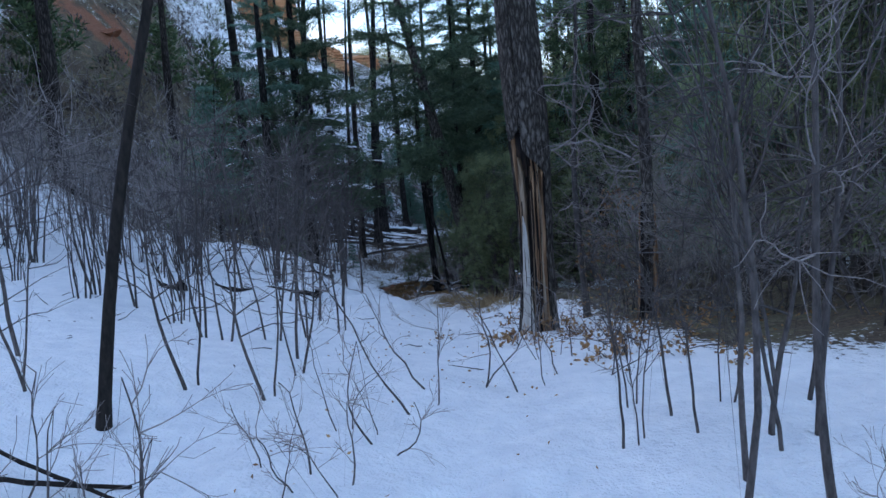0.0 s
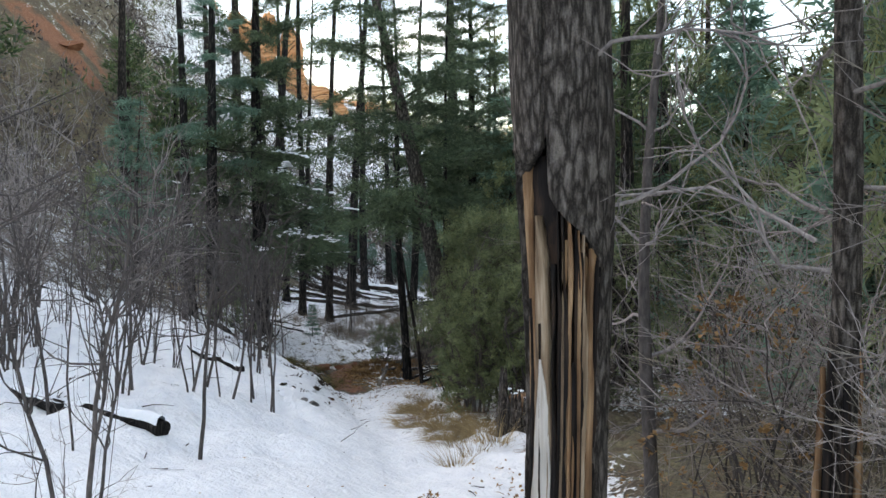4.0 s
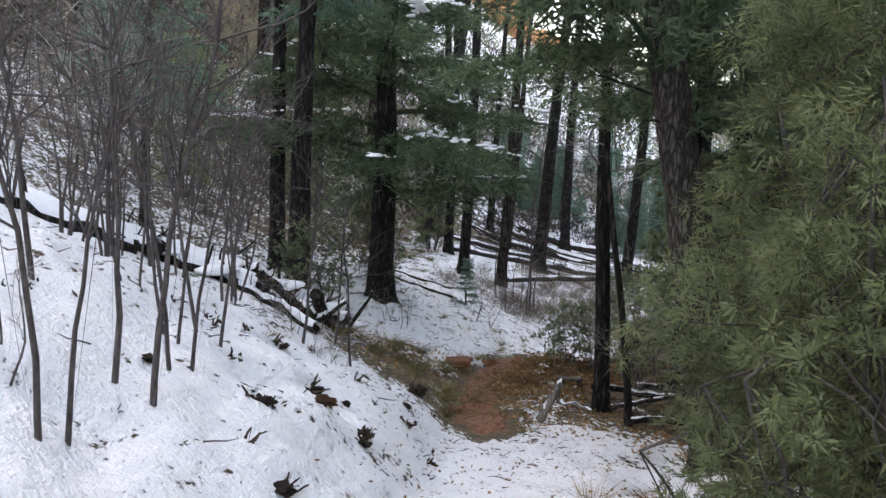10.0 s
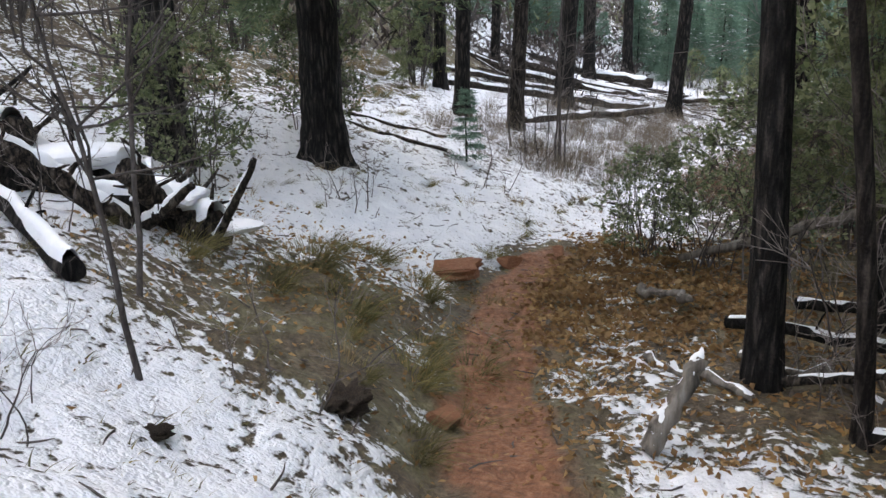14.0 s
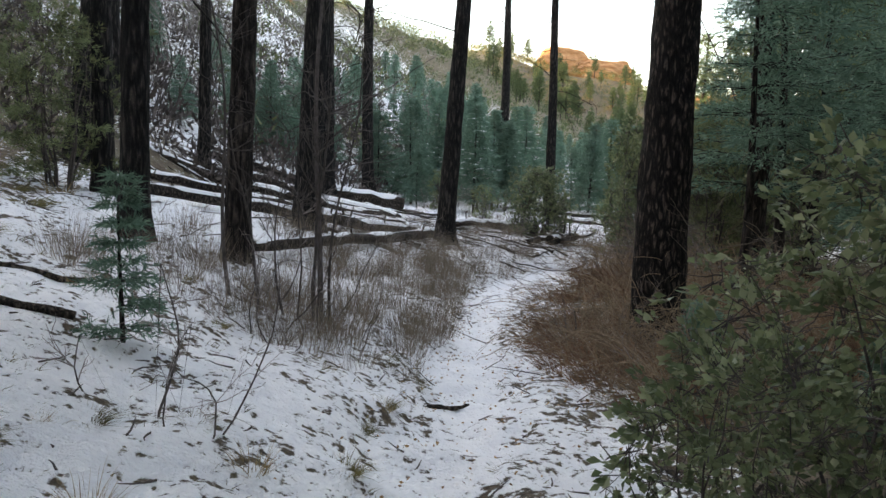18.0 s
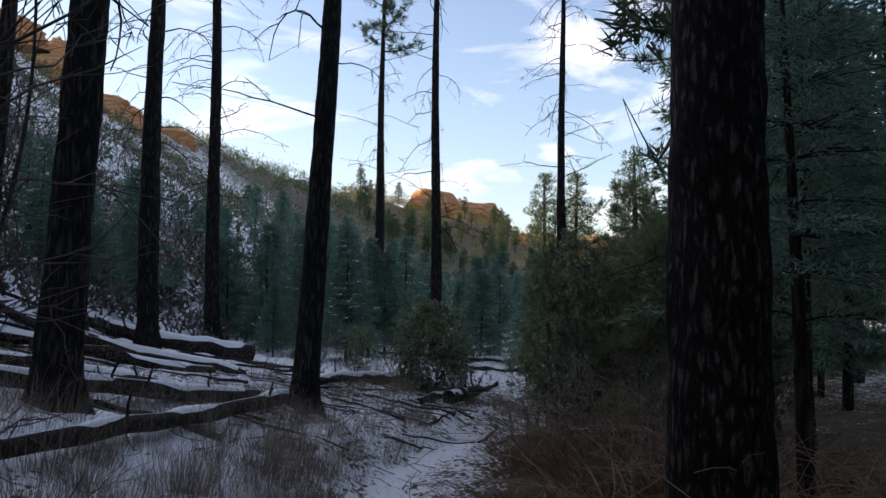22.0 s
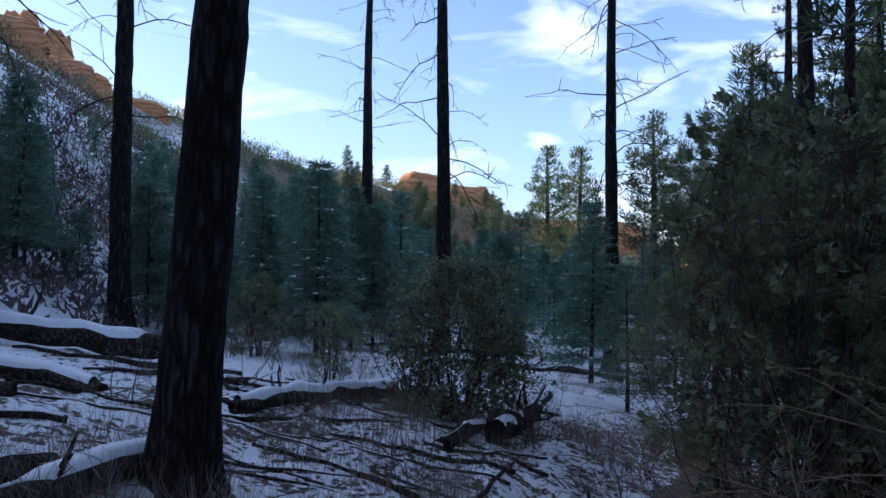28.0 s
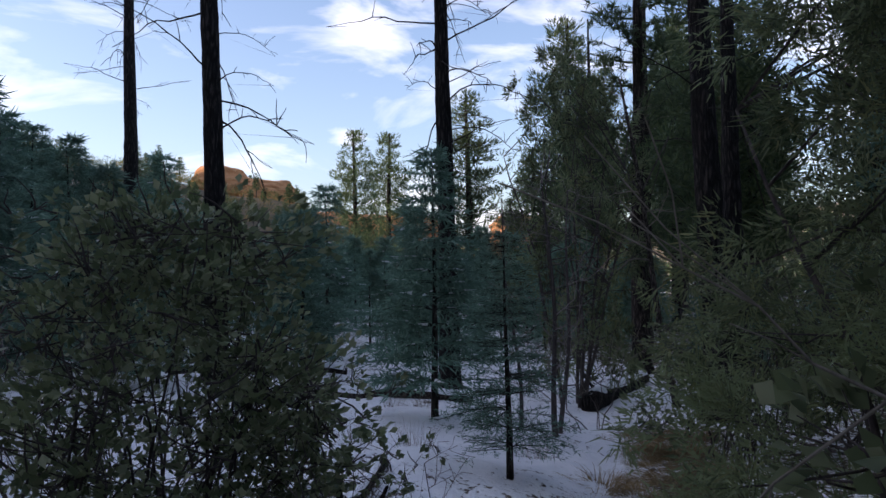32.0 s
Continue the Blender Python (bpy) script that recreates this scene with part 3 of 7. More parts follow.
def fir_bough_mesh(k):
    """A flat fir bough: one limb, side shoots and short needles."""
    r = np.random.default_rng(250 + k)
    so = Soup()
    pts = curve_pts((0, 0, 0), (1, 0, 0.2), 1.0, 8, 0.05, -0.05, r)
    so.tube(pts, np.linspace(0.02, 0.004, 9), 4)
    at, way = [], []
    for i in range(58):
        j = r.uniform(0.12, 1.0)
        p = pts[min(int(j * 8), 8)]
        d = np.array([0.75, r.choice([-1, 1]) * r.uniform(0.4, 1.0), r.uniform(-0.55, 0.1)])
        d /= np.linalg.norm(d)
        L = 0.1 + 0.42 * (1.05 - j)
        n = int(L / 0.022)
        u = np.linspace(0.05, 1, n)
        at.append(p + d * (L * u)[:, None] + r.normal(size=(n, 3)) * 0.012)
        way.append(d + r.normal(size=(n, 3)) * 0.7)
    so.sprays(np.concatenate(at), np.concatenate(way), 0.07, 0.018)
    return so.mesh("bough", M_FIR)


FIRBOUGH = [fir_bough_mesh(k) for k in range(3)]


def pine_trunk_mesh(diam, height, lean, seed, bark, sides=26):
    r = np.random.default_rng(seed)
    zs = np.concatenate([np.arange(-0.25, 1.0, 0.08), np.arange(1.0, min(6.0, height), 0.12), np.arange(6.0, height + 0.4, 0.8)])
    a = np.arange(sides) * 2 * math.pi / sides
    R = diam / 2 * (1 + 0.38 * np.exp(-np.maximum(zs, -0.2) / 0.22)) * np.clip(1 - zs / (height * 1.12), 0.12, 1.1)
    cx = lean[0] * zs + (np.sin(zs * 0.55 + seed) - math.sin(seed)) * 0.035
    cy = lean[1] * zs + (np.cos(zs * 0.47 + seed) - math.cos(seed)) * 0.035
    A, Z = np.meshgrid(a, zs)
    plates = vnoise(A / 2 / math.pi * 13 + seed, Z * 3.2, seed) * 0.6 + vnoise(A / 2 / math.pi * 26, Z * 7, seed + 2) * 0.4
    flutes = np.exp(-np.maximum(Z, 0) / 0.3) * 0.14 * np.sin(A * 5 + seed)
    rr = R[:, None] * (0.88 + 0.24 * plates + flutes)
    v = np.stack([cx[:, None] + rr * np.cos(A), cy[:, None] + rr * np.sin(A), Z], -1).reshape(-1, 3)
    so = Soup()
    k = np.arange(len(zs) - 1)[:, None] * sides
    i = np.arange(sides)[None, :]
    j = (i + 1) % sides
    so.add(v, np.stack([k + i, k + j, k + sides + j, k + sides + i], -1).reshape(-1, 4))
    return so.mesh("trunk", bark), (lambda z: (lean[0] * z + (math.sin(z * 0.55 + seed) - math.sin(seed)) * 0.035, lean[1] * z + (math.cos(z * 0.47 + seed) - math.cos(seed)) * 0.035, diam / 2 * max(0.12, 1 - z / (height * 1.12))))


def pine(x, y, diam, height=17.0, lean=(0, 0), seed=1, bark=None, dead=(3.5, 12.0, 16), crown=None, label="", z=None, boughs=None):
    """A tall pine: trunk, dead branches, and boughs where the crown is alive."""
    r = np.random.default_rng(seed * 13 + 5)
    ob = thing("pine_tree", label or "tall burnt pine with charred black bark and bare dead branches", "tree", "tall pines along the trail")
    ob.matrix_world = pose(x, y, (gz(x, y) if z is None else z) - 0.02)
    me, line = pine_trunk_mesh(diam, height, lean, seed, bark or M_CHAR)
    part("trunk", me, ob)
    lo, hi, n = dead
    for i in range(n):
        z = lo + (hi - lo) * (i + r.random() * 0.8) / max(n, 1)
        cx, cy, rad = line(z)
        a = r.uniform(0, 2 * math.pi)
        s = r.uniform(0.55, 1.1)
        b = part("dead_branch", DEAD[int(r.integers(len(DEAD)))], ob)
        b.matrix_local = pose(cx + rad * 0.8 * math.cos(a), cy + rad * 0.8 * math.sin(a), z, 0, r.uniform(-12, 20), math.degrees(a)) @ Matrix.Diagonal((s, s, s, 1))
    if crown:
        lo, hi, n, size = crown
        for i in range(n):
            k = (i + r.random() * 0.7) / n
            z = lo + (hi - lo) * k
            cx, cy, rad = line(min(z, height))
            a = i * 2.4 + r.uniform(-0.5, 0.5)
            s = size * (1 - 0.65 * k) * r.uniform(0.75, 1.2)
            b = part("bough", (boughs or BOUGH)[int(r.integers(3))], ob)
            b.matrix_local = pose(cx, cy, z, r.uniform(-20, 20), r.uniform(-25, 15), math.degrees(a)) @ Matrix.Diagonal((s, s, s, 1))
    return ob


def fir_proto(h, k, fat=0.3, gap=0.16, snowy=False, low=0.14, blade=0.11, step=0.05, trunk=0, space=0.1, tw_needed=False):
    """A young fir with whorls of drooping sprays."""
    r = np.random.default_rng(300 + k)
    ob = thing("fir_tree", "young blue-green fir with dense drooping needles", "tree", "young firs in the valley")
    so = Soup()
    pts = curve_pts((0, 0, -0.1), (0, 0, 1), h + 0.05, 8, 0.015, 0, r)
    so.tube(pts, np.linspace(0.012 * h + 0.012 if h > 2 else 0.006 * h + 0.004, 0.004, 9), 7)
    part("trunk", pine_trunk_mesh(trunk, h + 1.0, (-0.01, 0), k, M_CHAR)[0] if trunk else so.mesh("trunk", M_PINEBARK), ob)
    nd, tw = Soup(), Soup()
    z = low * h
    at, way, ln = [], [], []
    while z < h:
        q = z / h
        reach = fat * h * (1 - q) ** 0.85 + 0.06
        n = int(r.integers(6, 9)) if reach > 0.3 else 5
        for _ in range(n):
            a = r.uniform(0, 2 * math.pi)
            L = reach * r.uniform(0.7, 1.12)
            c = np.array([math.cos(a), math.sin(a), 0.0])
            s = np.array([-c[1], c[0], 0.0])
            m = max(4, int(L / space))
            u = np.linspace(0.12, 1, m)
            p = np.array([0, 0, z]) + c * (L * u)[:, None] + UP * (L * (0.28 * u - 0.42 * u * u + 0.12 * u ** 3))[:, None] + r.normal(size=(m, 3)) * 0.02
            if L > 0.45:
                tw.tube(np.concatenate([[[0, 0, z]], p[::3]]), np.linspace(0.009, 0.003, 1 + len(p[::3])), 3, False)
            side = (0.14 + 0.34 * L * (1 - u) ** 0.7)
            for sg in (-1, 1):
                for f in (0.35, 0.8):
                    at.append(p + s * sg * (side * f * 0.35)[:, None])
                    way.append(c * 0.75 + s * sg * (0.5 + f * 0.5) + r.normal(size=(m, 3)) * 0.22 + UP * r.uniform(-0.25, 0.12))
                    ln.append(side * r.uniform(0.7, 1.1, m))
            at.append(p)
            way.append(c + r.normal(size=(m, 3)) * 0.25 - UP * 0.08)
            ln.append(np.full(m, 0.15))
        z += gap * (0.75 + 0.5 * r.random()) * (0.6 + 0.5 * (1 - q))
    at, way, ln = np.concatenate(at), np.concatenate(way), np.concatenate(ln)
    wn = way / np.linalg.norm(way, axis=1)[:, None]
    count = np.maximum(1, np.round(ln / step)).astype(int)
    who = np.repeat(np.arange(len(at)), count)
    u = (np.arange(len(who)) - np.repeat(np.cumsum(count) - count, count) + r.random(len(who))) / count[who]
    lead = np.where(u > 0.8, 0.25, 0.75)[:, None]
    nd.sprays(at[who] + wn[who] * (ln[who] * u * 0.9)[:, None] + r.normal(size=(len(who), 3)) * 0.008, wn[who] + r.normal(size=(len(who), 3)) * lead, blade * r.uniform(0.7, 1.3, len(who)), blade * 0.2, 0.03)
    if tw_needed:
        for q in range(0, len(at), 2):
            tw.tube(np.stack([at[q], at[q] + wn[q] * ln[q] * 0.85]), [0.003, 0.0015], 3, False)
    part("needles", nd.mesh("needles", M_FIR), ob)
    if tw.n:
        part("branchwork", tw.mesh("branchwork", M_DEADBRANCH), ob)["kind"] = "stuff"
    if snowy:
        sn = Soup()
        pick = r.random(len(at)) < 0.035
        sn.sprays(at[pick] + UP * 0.02, way[pick] * np.array([1, 1, 0.3]), ln[pick] * 0.9, 0.05)
        part("snow", sn.mesh("snow", M_SNOW), ob, "thin snow lying on the sprays")["kind"] = "stuff"
    return ob


def bush_proto(name, k, radius, height, clumps, per, length, width, material, label, category, leafy=False, low=0.1, droop=0.0, group="", tight=(0.12, 0.25)):
    """A crown of many small sprays or leaves, in clumps on crooked limbs."""
    r = np.random.default_rng(400 + k)
    ob = thing(name, label, category, group)
    limbs, crown = Soup(), Soup()
    at, way = [], []
    for c in range(clumps):
        a = r.uniform(0, 2 * math.pi)
        q = r.uniform(low, 1.0)
        rad = radius * math.sqrt(max(0.03, 1 - ((q - 0.45) / 0.62) ** 2)) * r.uniform(0.25, 1.0) ** 0.55 * r.uniform(0.8, 1.15)
        p = np.array([math.cos(a) * rad, math.sin(a) * rad, height * q])
        if c % 5 == 0:
            base = np.array([r.normal() * 0.22 * radius, r.normal() * 0.22 * radius, -0.05])
            mid = base * 0.4 + p * 0.5 + np.array([0, 0, 0.12 * height]) + r.normal(size=3) * 0.08 * radius
            t = np.linspace(0, 1, 7)[:, None]
            main = Soup() if c < 50 else limbs
            main.tube((1 - t) ** 2 * base + 2 * t * (1 - t) * mid + t * t * p + r.normal(size=(7, 3)) * 0.02 * radius, np.linspace(0.0035 * height + 0.005, 0.0025, 7), 5)
            if c < 50:
                part("limb", main.mesh("limb", M_STEM), ob)
        size = radius * r.uniform(*tight)
        off = np.clip(r.normal(size=(per, 3)), -1.35, 1.35) * size * np.array([1, 1, 0.75])
        if leafy:
            ends = np.clip(r.normal(size=(max(2, per // 7), 3)), -1.4, 1.4) * size * np.array([1, 1, 0.8])
            off = ends[np.arange(per) % len(ends)] + r.normal(size=(per, 3)) * 0.022
            for e in ends[:5]:
                limbs.tube(np.stack([p - e * 0.3, p + e * 0.4 + r.normal(size=3) * 0.01, p + e]), [0.004, 0.003, 0.0015], 3, False)
        at.append(p + off)
        way.append(off / size * 0.7 + np.array([math.cos(a), math.sin(a), 0]) * 0.5 + UP * (0.45 - droop) + r.normal(size=(per, 3)) * 0.4)
        tw = curve_pts(p - off[0] * 0.5, off[0] + UP * 0.1, size * 2.2, 4, 0.25, 0, r)
        limbs.tube(tw, np.linspace(0.006, 0.002, 5), 3, False)
    at, way = np.concatenate(at), np.concatenate(way)
    at[:, 2] = np.maximum(at[:, 2], 0.02)
    if leafy:
        crown.leaves(at, way, length, width)
    else:
        crown.sprays(at, way, length * r.uniform(0.6, 1.3, len(at)), width)
    part("twig_mass", limbs.mesh("twig_mass", M_STEM), ob)["kind"] = "stuff"
    part("foliage", crown.mesh("foliage", material), ob)
    return ob


def juniper_proto(k, radius, height, plumes, per, length, width, label, low=0.22, name="juniper", group="junipers beside the trail", spread=0.05):
    """A juniper: crooked stems and drooping plumes of fine scaly sprays."""
    r = np.random.default_rng(450 + k)
    ob = thing(name, label, "bush", group)
    crown, tw = Soup(), Soup()
    stems = []
    for c in range(9):
        a = c * 2.4 + r.uniform(-0.4, 0.4)
        reach = radius * r.uniform(0.25, 0.7)
        p = curve_pts((math.cos(a) * 0.14 * radius, math.sin(a) * 0.14 * radius, -0.08), (math.cos(a) * reach / height, math.sin(a) * reach / height, 1), height * r.uniform(0.6, 0.9), 9, 0.14, 0.05, r)
        s = Soup()
        s.tube(p, np.linspace(0.007 * height + 0.006, 0.006, 10), 6)
        part("limb", s.mesh("limb", M_STEM), ob)
        stems.append(p)
    at, way, tint = [], [], []
    for c in range(plumes):
        q = low + (1 - low) * (c + r.random()) / plumes
        a = r.uniform(0, 2 * math.pi)
        rad = radius * math.sqrt(max(0.04, 1 - ((q - 0.48) / 0.6) ** 2)) * r.uniform(0.55, 1.08)
        L = radius * r.uniform(0.32, 0.6)
        out = np.array([math.cos(a + r.normal() * 0.35), math.sin(a + r.normal() * 0.35), 0])
        tip = np.array([math.cos(a) * rad, math.sin(a) * rad, height * q])
        p0 = tip - out * L * 0.85 - UP * L * r.uniform(0.0, 0.45)
        st = stems[int(r.integers(9))]
        j = int(np.argmin(np.linalg.norm(st - p0, axis=1)))
        tw.tube(np.stack([st[j], (st[j] + p0) / 2 + r.normal(size=3) * 0.04, p0, (p0 + tip) / 2]), [0.008, 0.006, 0.004, 0.002], 3, False)
        tufts = max(6, per // 24)
        u = r.random(tufts) ** 0.75
        m = UP * (L * r.uniform(0.15, 0.4))
        mid = p0 + (tip - p0) * u[:, None] + m * (2 * u * (1 - u))[:, None] - UP * (L * 0.3 * u ** 3)[:, None]
        mid = mid + r.normal(size=(tufts, 3)) * (radius * spread * (1.3 - 0.7 * u))[:, None] * np.array([1, 1, 0.8])
        who = r.integers(tufts, size=per)
        off = r.normal(size=(per, 3))
        at.append(mid[who] + off * radius * 0.021)
        lean = (tip - p0) / L * 0.6 - UP * (0.55 * u - 0.25)[:, None] + r.normal(size=(tufts, 3)) * 0.35
        way.append(lean[who] + off * 0.55)
        glow = np.clip(r.normal() * 0.36 + r.normal(size=tufts) * 0.28 + 0.12 + 0.55 * u, 0, 1)
        tint.append(np.clip(glow[who] + r.normal(size=per) * 0.08, 0, 1))
    at, way = np.concatenate(at), np.concatenate(way)
    at[:, 2] = np.maximum(at[:, 2], 0.03)
    crown.sprays(at, way, length * r.uniform(0.6, 1.4, len(at)), width)
    part("twig_mass", tw.mesh("twig_mass", M_STEM), ob)["kind"] = "stuff"
    me = crown.mesh("foliage", M_JUNIPER)
    t = np.repeat(np.concatenate(tint), len(me.vertices) // len(at)).astype(np.float32)
    me.attributes.new("tint", "FLOAT", "POINT").data.foreach_set("value", t)
    part("foliage", me, ob)
    return ob


def bare_proto(name, k, height, stems, spread, label, twig_mat=None, thick=0.014, kids=9, group="", curl=0.13, subs=5):
    """A leafless shrub: each stem a part, with its haze of twigs."""
    r = np.random.default_rng(500 + k)
    ob = thing(name, label, "shrub", group)
    tw = Soup()
    for s in range(stems):
        so = Soup()
        a = r.uniform(0, 2 * math.pi)
        out = r.uniform(0.03, 0.2) * spread
        h = height * r.uniform(0.6, 1.05)
        pts = curve_pts((math.cos(a) * out, math.sin(a) * out, -0.12), (math.cos(a) * spread * 0.16, math.sin(a) * spread * 0.16, 1), h, 9, curl, 0.1, r)
        rad = thick * r.uniform(0.6, 1.25)
        so.tube(pts, np.linspace(rad, rad * 0.3, 10), 6)
        part("stem", so.mesh("stem", M_STEM), ob)
        for b in range(kids):
            j = int(r.integers(4, 10))
            way = (pts[min(j + 1, 9)] - pts[j - 1]) / h * 3 + r.normal(size=3) * np.array([0.75, 0.75, 0.3])
            q = curve_pts(pts[j], way, h * r.uniform(0.14, 0.4), 4, 0.22, 0.07, r)
            tw.tube(q, np.linspace(rad * 0.45, rad * 0.14, 5), 3, False)
            for c in range(subs):
                i = int(r.integers(1, 5))
                w2 = (q[min(i + 1, 4)] - q[i - 1]) * 2.5 + r.normal(size=3) * 0.12 * h * 0.5
                q2 = curve_pts(q[i], w2, h * r.uniform(0.05, 0.17), 2, 0.25, 0.04, r)
                tw.tube(q2, np.linspace(rad * 0.2, 0.0012, 3), 3, False)
    part("twig_haze", tw.mesh("twig_haze", twig_mat or M_TWIG), ob)["kind"] = "stuff"
    return ob


def tuft_proto(name, k, n, height, spread, material, label, width=0.006, lean=0.6, category="grass", curl=0.35):
    """A tuft of grass or tangled stalks, one mesh."""
    r = np.random.default_rng(600 + k)
    so = Soup()
    a = r.uniform(0, 2 * math.pi, n)
    rad = spread * np.sqrt(r.random(n)) * 0.6
    at = np.stack([np.cos(a) * rad, np.sin(a) * rad, np.full(n, -0.02)], -1)
    way = np.stack([np.cos(a) * lean * r.random(n), np.sin(a) * lean * r.random(n), np.ones(n)], -1) + r.normal(size=(n, 3)) * 0.16
    way /= np.linalg.norm(way, axis=1)[:, None]
    L = height * r.uniform(0.45, 1.1, n)
    side = np.cross(way, r.normal(size=(n, 3)))
    side /= np.linalg.norm(side, axis=1)[:, None]
    w = width * r.uniform(0.6, 1.3, n)
    out = np.stack([np.cos(a), np.sin(a), np.zeros(n)], -1)
    rows = []
    for u in (0.0, 0.4, 0.75, 1.0):
        c = at + way * (L * u)[:, None] + (out * 0.5 - UP * 0.6) * (L * curl * u * u)[:, None]
        ww = (w * (1 - u * 0.9) / 2)[:, None]
        rows += [c - side * ww, c + side * ww]
    v = np.stack(rows, 1).reshape(-1, 3)
    b = np.arange(n)[:, None] * 8
    f = np.concatenate([b + np.array([[i, i + 1, i + 3, i + 2]]) for i in (0, 2, 4)])
    so.add(v, f)
    return tagged(new(name, so.mesh(name, material)), label, category)


def stone_mesh(k, material, flat=0.6, cut=(0.55, 0.85)):
    r = np.random.default_rng(700 + k)
    bm = bmesh.new()
    bmesh.ops.create_icosphere(bm, subdivisions=3, radius=1.0)
    cuts = [(Vector(r.normal(size=3)).normalized(), r.uniform(*cut)) for _ in range(9)]
    for v in bm.verts:
        for n, d in cuts:
            over = v.co.dot(n) - d
            if over > 0:
                v.co -= n * over
        v.co += v.co.normalized() * 0.05 * noise.noise(v.co * 2.5 + Vector((k, 0, 0)))
        v.co.z *= flat
    me = bpy.data.meshes.new("stone")
    bm.to_mesh(me)
    bm.free()
    me.materials.append(material)
    return me


def log(name, p0, p1, rad, label, snow=0.0, bark=None, rise=0.5, seed=1, taper=0.7, stubs=3, straight=0.5):
    """A fallen trunk from one place to another, with a cap of snow."""
    r = np.random.default_rng(800 + seed)
    n = 14
    t = np.linspace(0, 1, n)
    xs, ys = p0[0] + (p1[0] - p0[0]) * t, p0[1] + (p1[1] - p0[1]) * t
    g = np.array([gz(a, b) for a, b in zip(xs, ys)])
    line = np.poly1d(np.polyfit(t, g, 1))(t)
    z = (1 - straight) * g + straight * line + rad * rise + (p0[2] if len(p0) > 2 else 0) * (1 - t) + (p1[2] if len(p1) > 2 else 0) * t
    ob = thing(name, label, "log", "fallen logs")
    o = np.array([xs[0], ys[0], z[0] - rad])
    ob.matrix_world = pose(*o)
    pts = np.stack([xs, ys, z], -1) - o
    pts[1:-1] += r.normal(size=(n - 2, 3)) * rad * (0.4 if name == 'driftwood' else 0.12)
    if name == 'driftwood':
        pts[:, :2] += np.stack([np.sin(t * 7 + seed), np.cos(t * 5 + seed)], -1) * rad * 0.9
    radii = rad * np.linspace(1, taper, n) * (r.uniform(0.55, 1.35, n) if name == 'driftwood' else r.uniform(0.93, 1.07, n))
    so = Soup()
    so.tube(pts, radii, 14, True, 0.2)
    part("trunk", so.mesh("trunk", bark or M_LOG), ob)
    way = pts[-1] - pts[0]
    for i in range(stubs):
        j = int(r.integers(2, n - 2))
        so = Soup()
        w = np.cross(way, r.normal(size=3))
        w[2] = abs(w[2])
        q = curve_pts(pts[j], w, rad * r.uniform(2, 4.5), 4, 0.2, 0, r)
        so.tube(q, np.linspace(rad * 0.2, rad * 0.07, 5), 6)
        part("branch_stub", so.mesh("branch_stub", bark or M_LOG), ob)
    if snow > 0:
        m = 40
        tt = np.linspace(0.01, 0.99, m)
        c = np.stack([np.interp(tt, t, pts[:, k]) for k in range(3)], -1)
        rr = np.interp(tt, t, radii)
        sd = np.cross(way, UP)
        sd /= np.linalg.norm(sd)
        wv = vnoise(tt * 9, tt * 0 + seed, seed)
        half = rr * (0.58 + 0.34 * wv) * (wv > 0.62 - snow * 0.62)
        half = np.maximum(half, 0.004)
        th = 0.85 * half * snow
        rows = []
        for q in (-1, -0.75, -0.3, 0.3, 0.75, 1):
            under = np.sqrt(np.maximum(rr ** 2 - (q * half) ** 2, 0))
            rows.append(c + sd * (q * half)[:, None] + UP * (under + th * (1 - abs(q) ** 3) + 0.004 - 0.012 * (abs(q) == 1))[:, None])
        so = Soup()
        i = (np.arange(m - 1)[:, None] * 6 + np.arange(5)[None, :]).ravel()
        so.add(np.stack(rows, 1).reshape(-1, 3), np.stack([i, i + 1, i + 7, i + 6], -1))
        part("snow_cap", so.mesh("snow_cap", M_SNOW), ob, "strip of snow lying along the top")
    return ob


def put(protos, x, y, scale=1.0, turn=None, tilt=0.0, k=None, sink=0.03, z=None, stretch=1.0):
    """Another one of a kind, standing on the ground."""
    for p in protos:
        p["pattern"] = 1
    src = protos[int(rng.integers(len(protos))) if k is None else k]
    turn = rng.uniform(0, 360) if turn is None else turn
    zz = (gz(x, y) if z is None else z) - sink
    m = pose(x, y, zz, tilt, 0, turn) @ Matrix.Diagonal((scale, scale, scale * stretch, 1))
    if src.get("placed"):
        ob = copy_thing(src, m)
        ob.matrix_basis = m
        ob["placed"] = 1
    else:
        src["placed"] = 1
        src.matrix_basis = m
        ob = src
    return ob


def snowy_bough_mesh(k):
    """A broad fir bough with dense needles on forked side shoots."""
    r = np.random.default_rng(270 + k)
    so = Soup()
    pts = curve_pts((0, 0, 0), (1, 0, 0.22), 1.0, 8, 0.05, -0.06, r)
    so.tube(pts, np.linspace(0.018, 0.004, 9), 4)
    at, way = [], []
    for i in range(64):
        j = r.uniform(0.12, 1.0)
        p = pts[min(int(j * 8), 8)] + r.normal(size=3) * np.array([0.03, 0.02, 0.02])
        d = np.array([0.75, r.choice([-1, 1]) * r.uniform(0.3, 1.0), r.uniform(-0.4, 0.25)])
        d /= np.linalg.norm(d)
        L = 0.1 + 0.4 * (1.05 - j)
        n = int(L / 0.013)
        u = np.linspace(0.05, 1, n)
        at.append(p + d * (L * u)[:, None] - UP * (0.12 * L * u * u)[:, None] + r.normal(size=(n, 3)) * 0.012)
        way.append(d + r.normal(size=(n, 3)) * 0.75)
    so.sprays(np.concatenate(at), np.concatenate(way), 0.055, 0.012)
    return so.mesh("bough", M_BOUGH)


SNOWBOUGH = [snowy_bough_mesh(k) for k in range(3)]


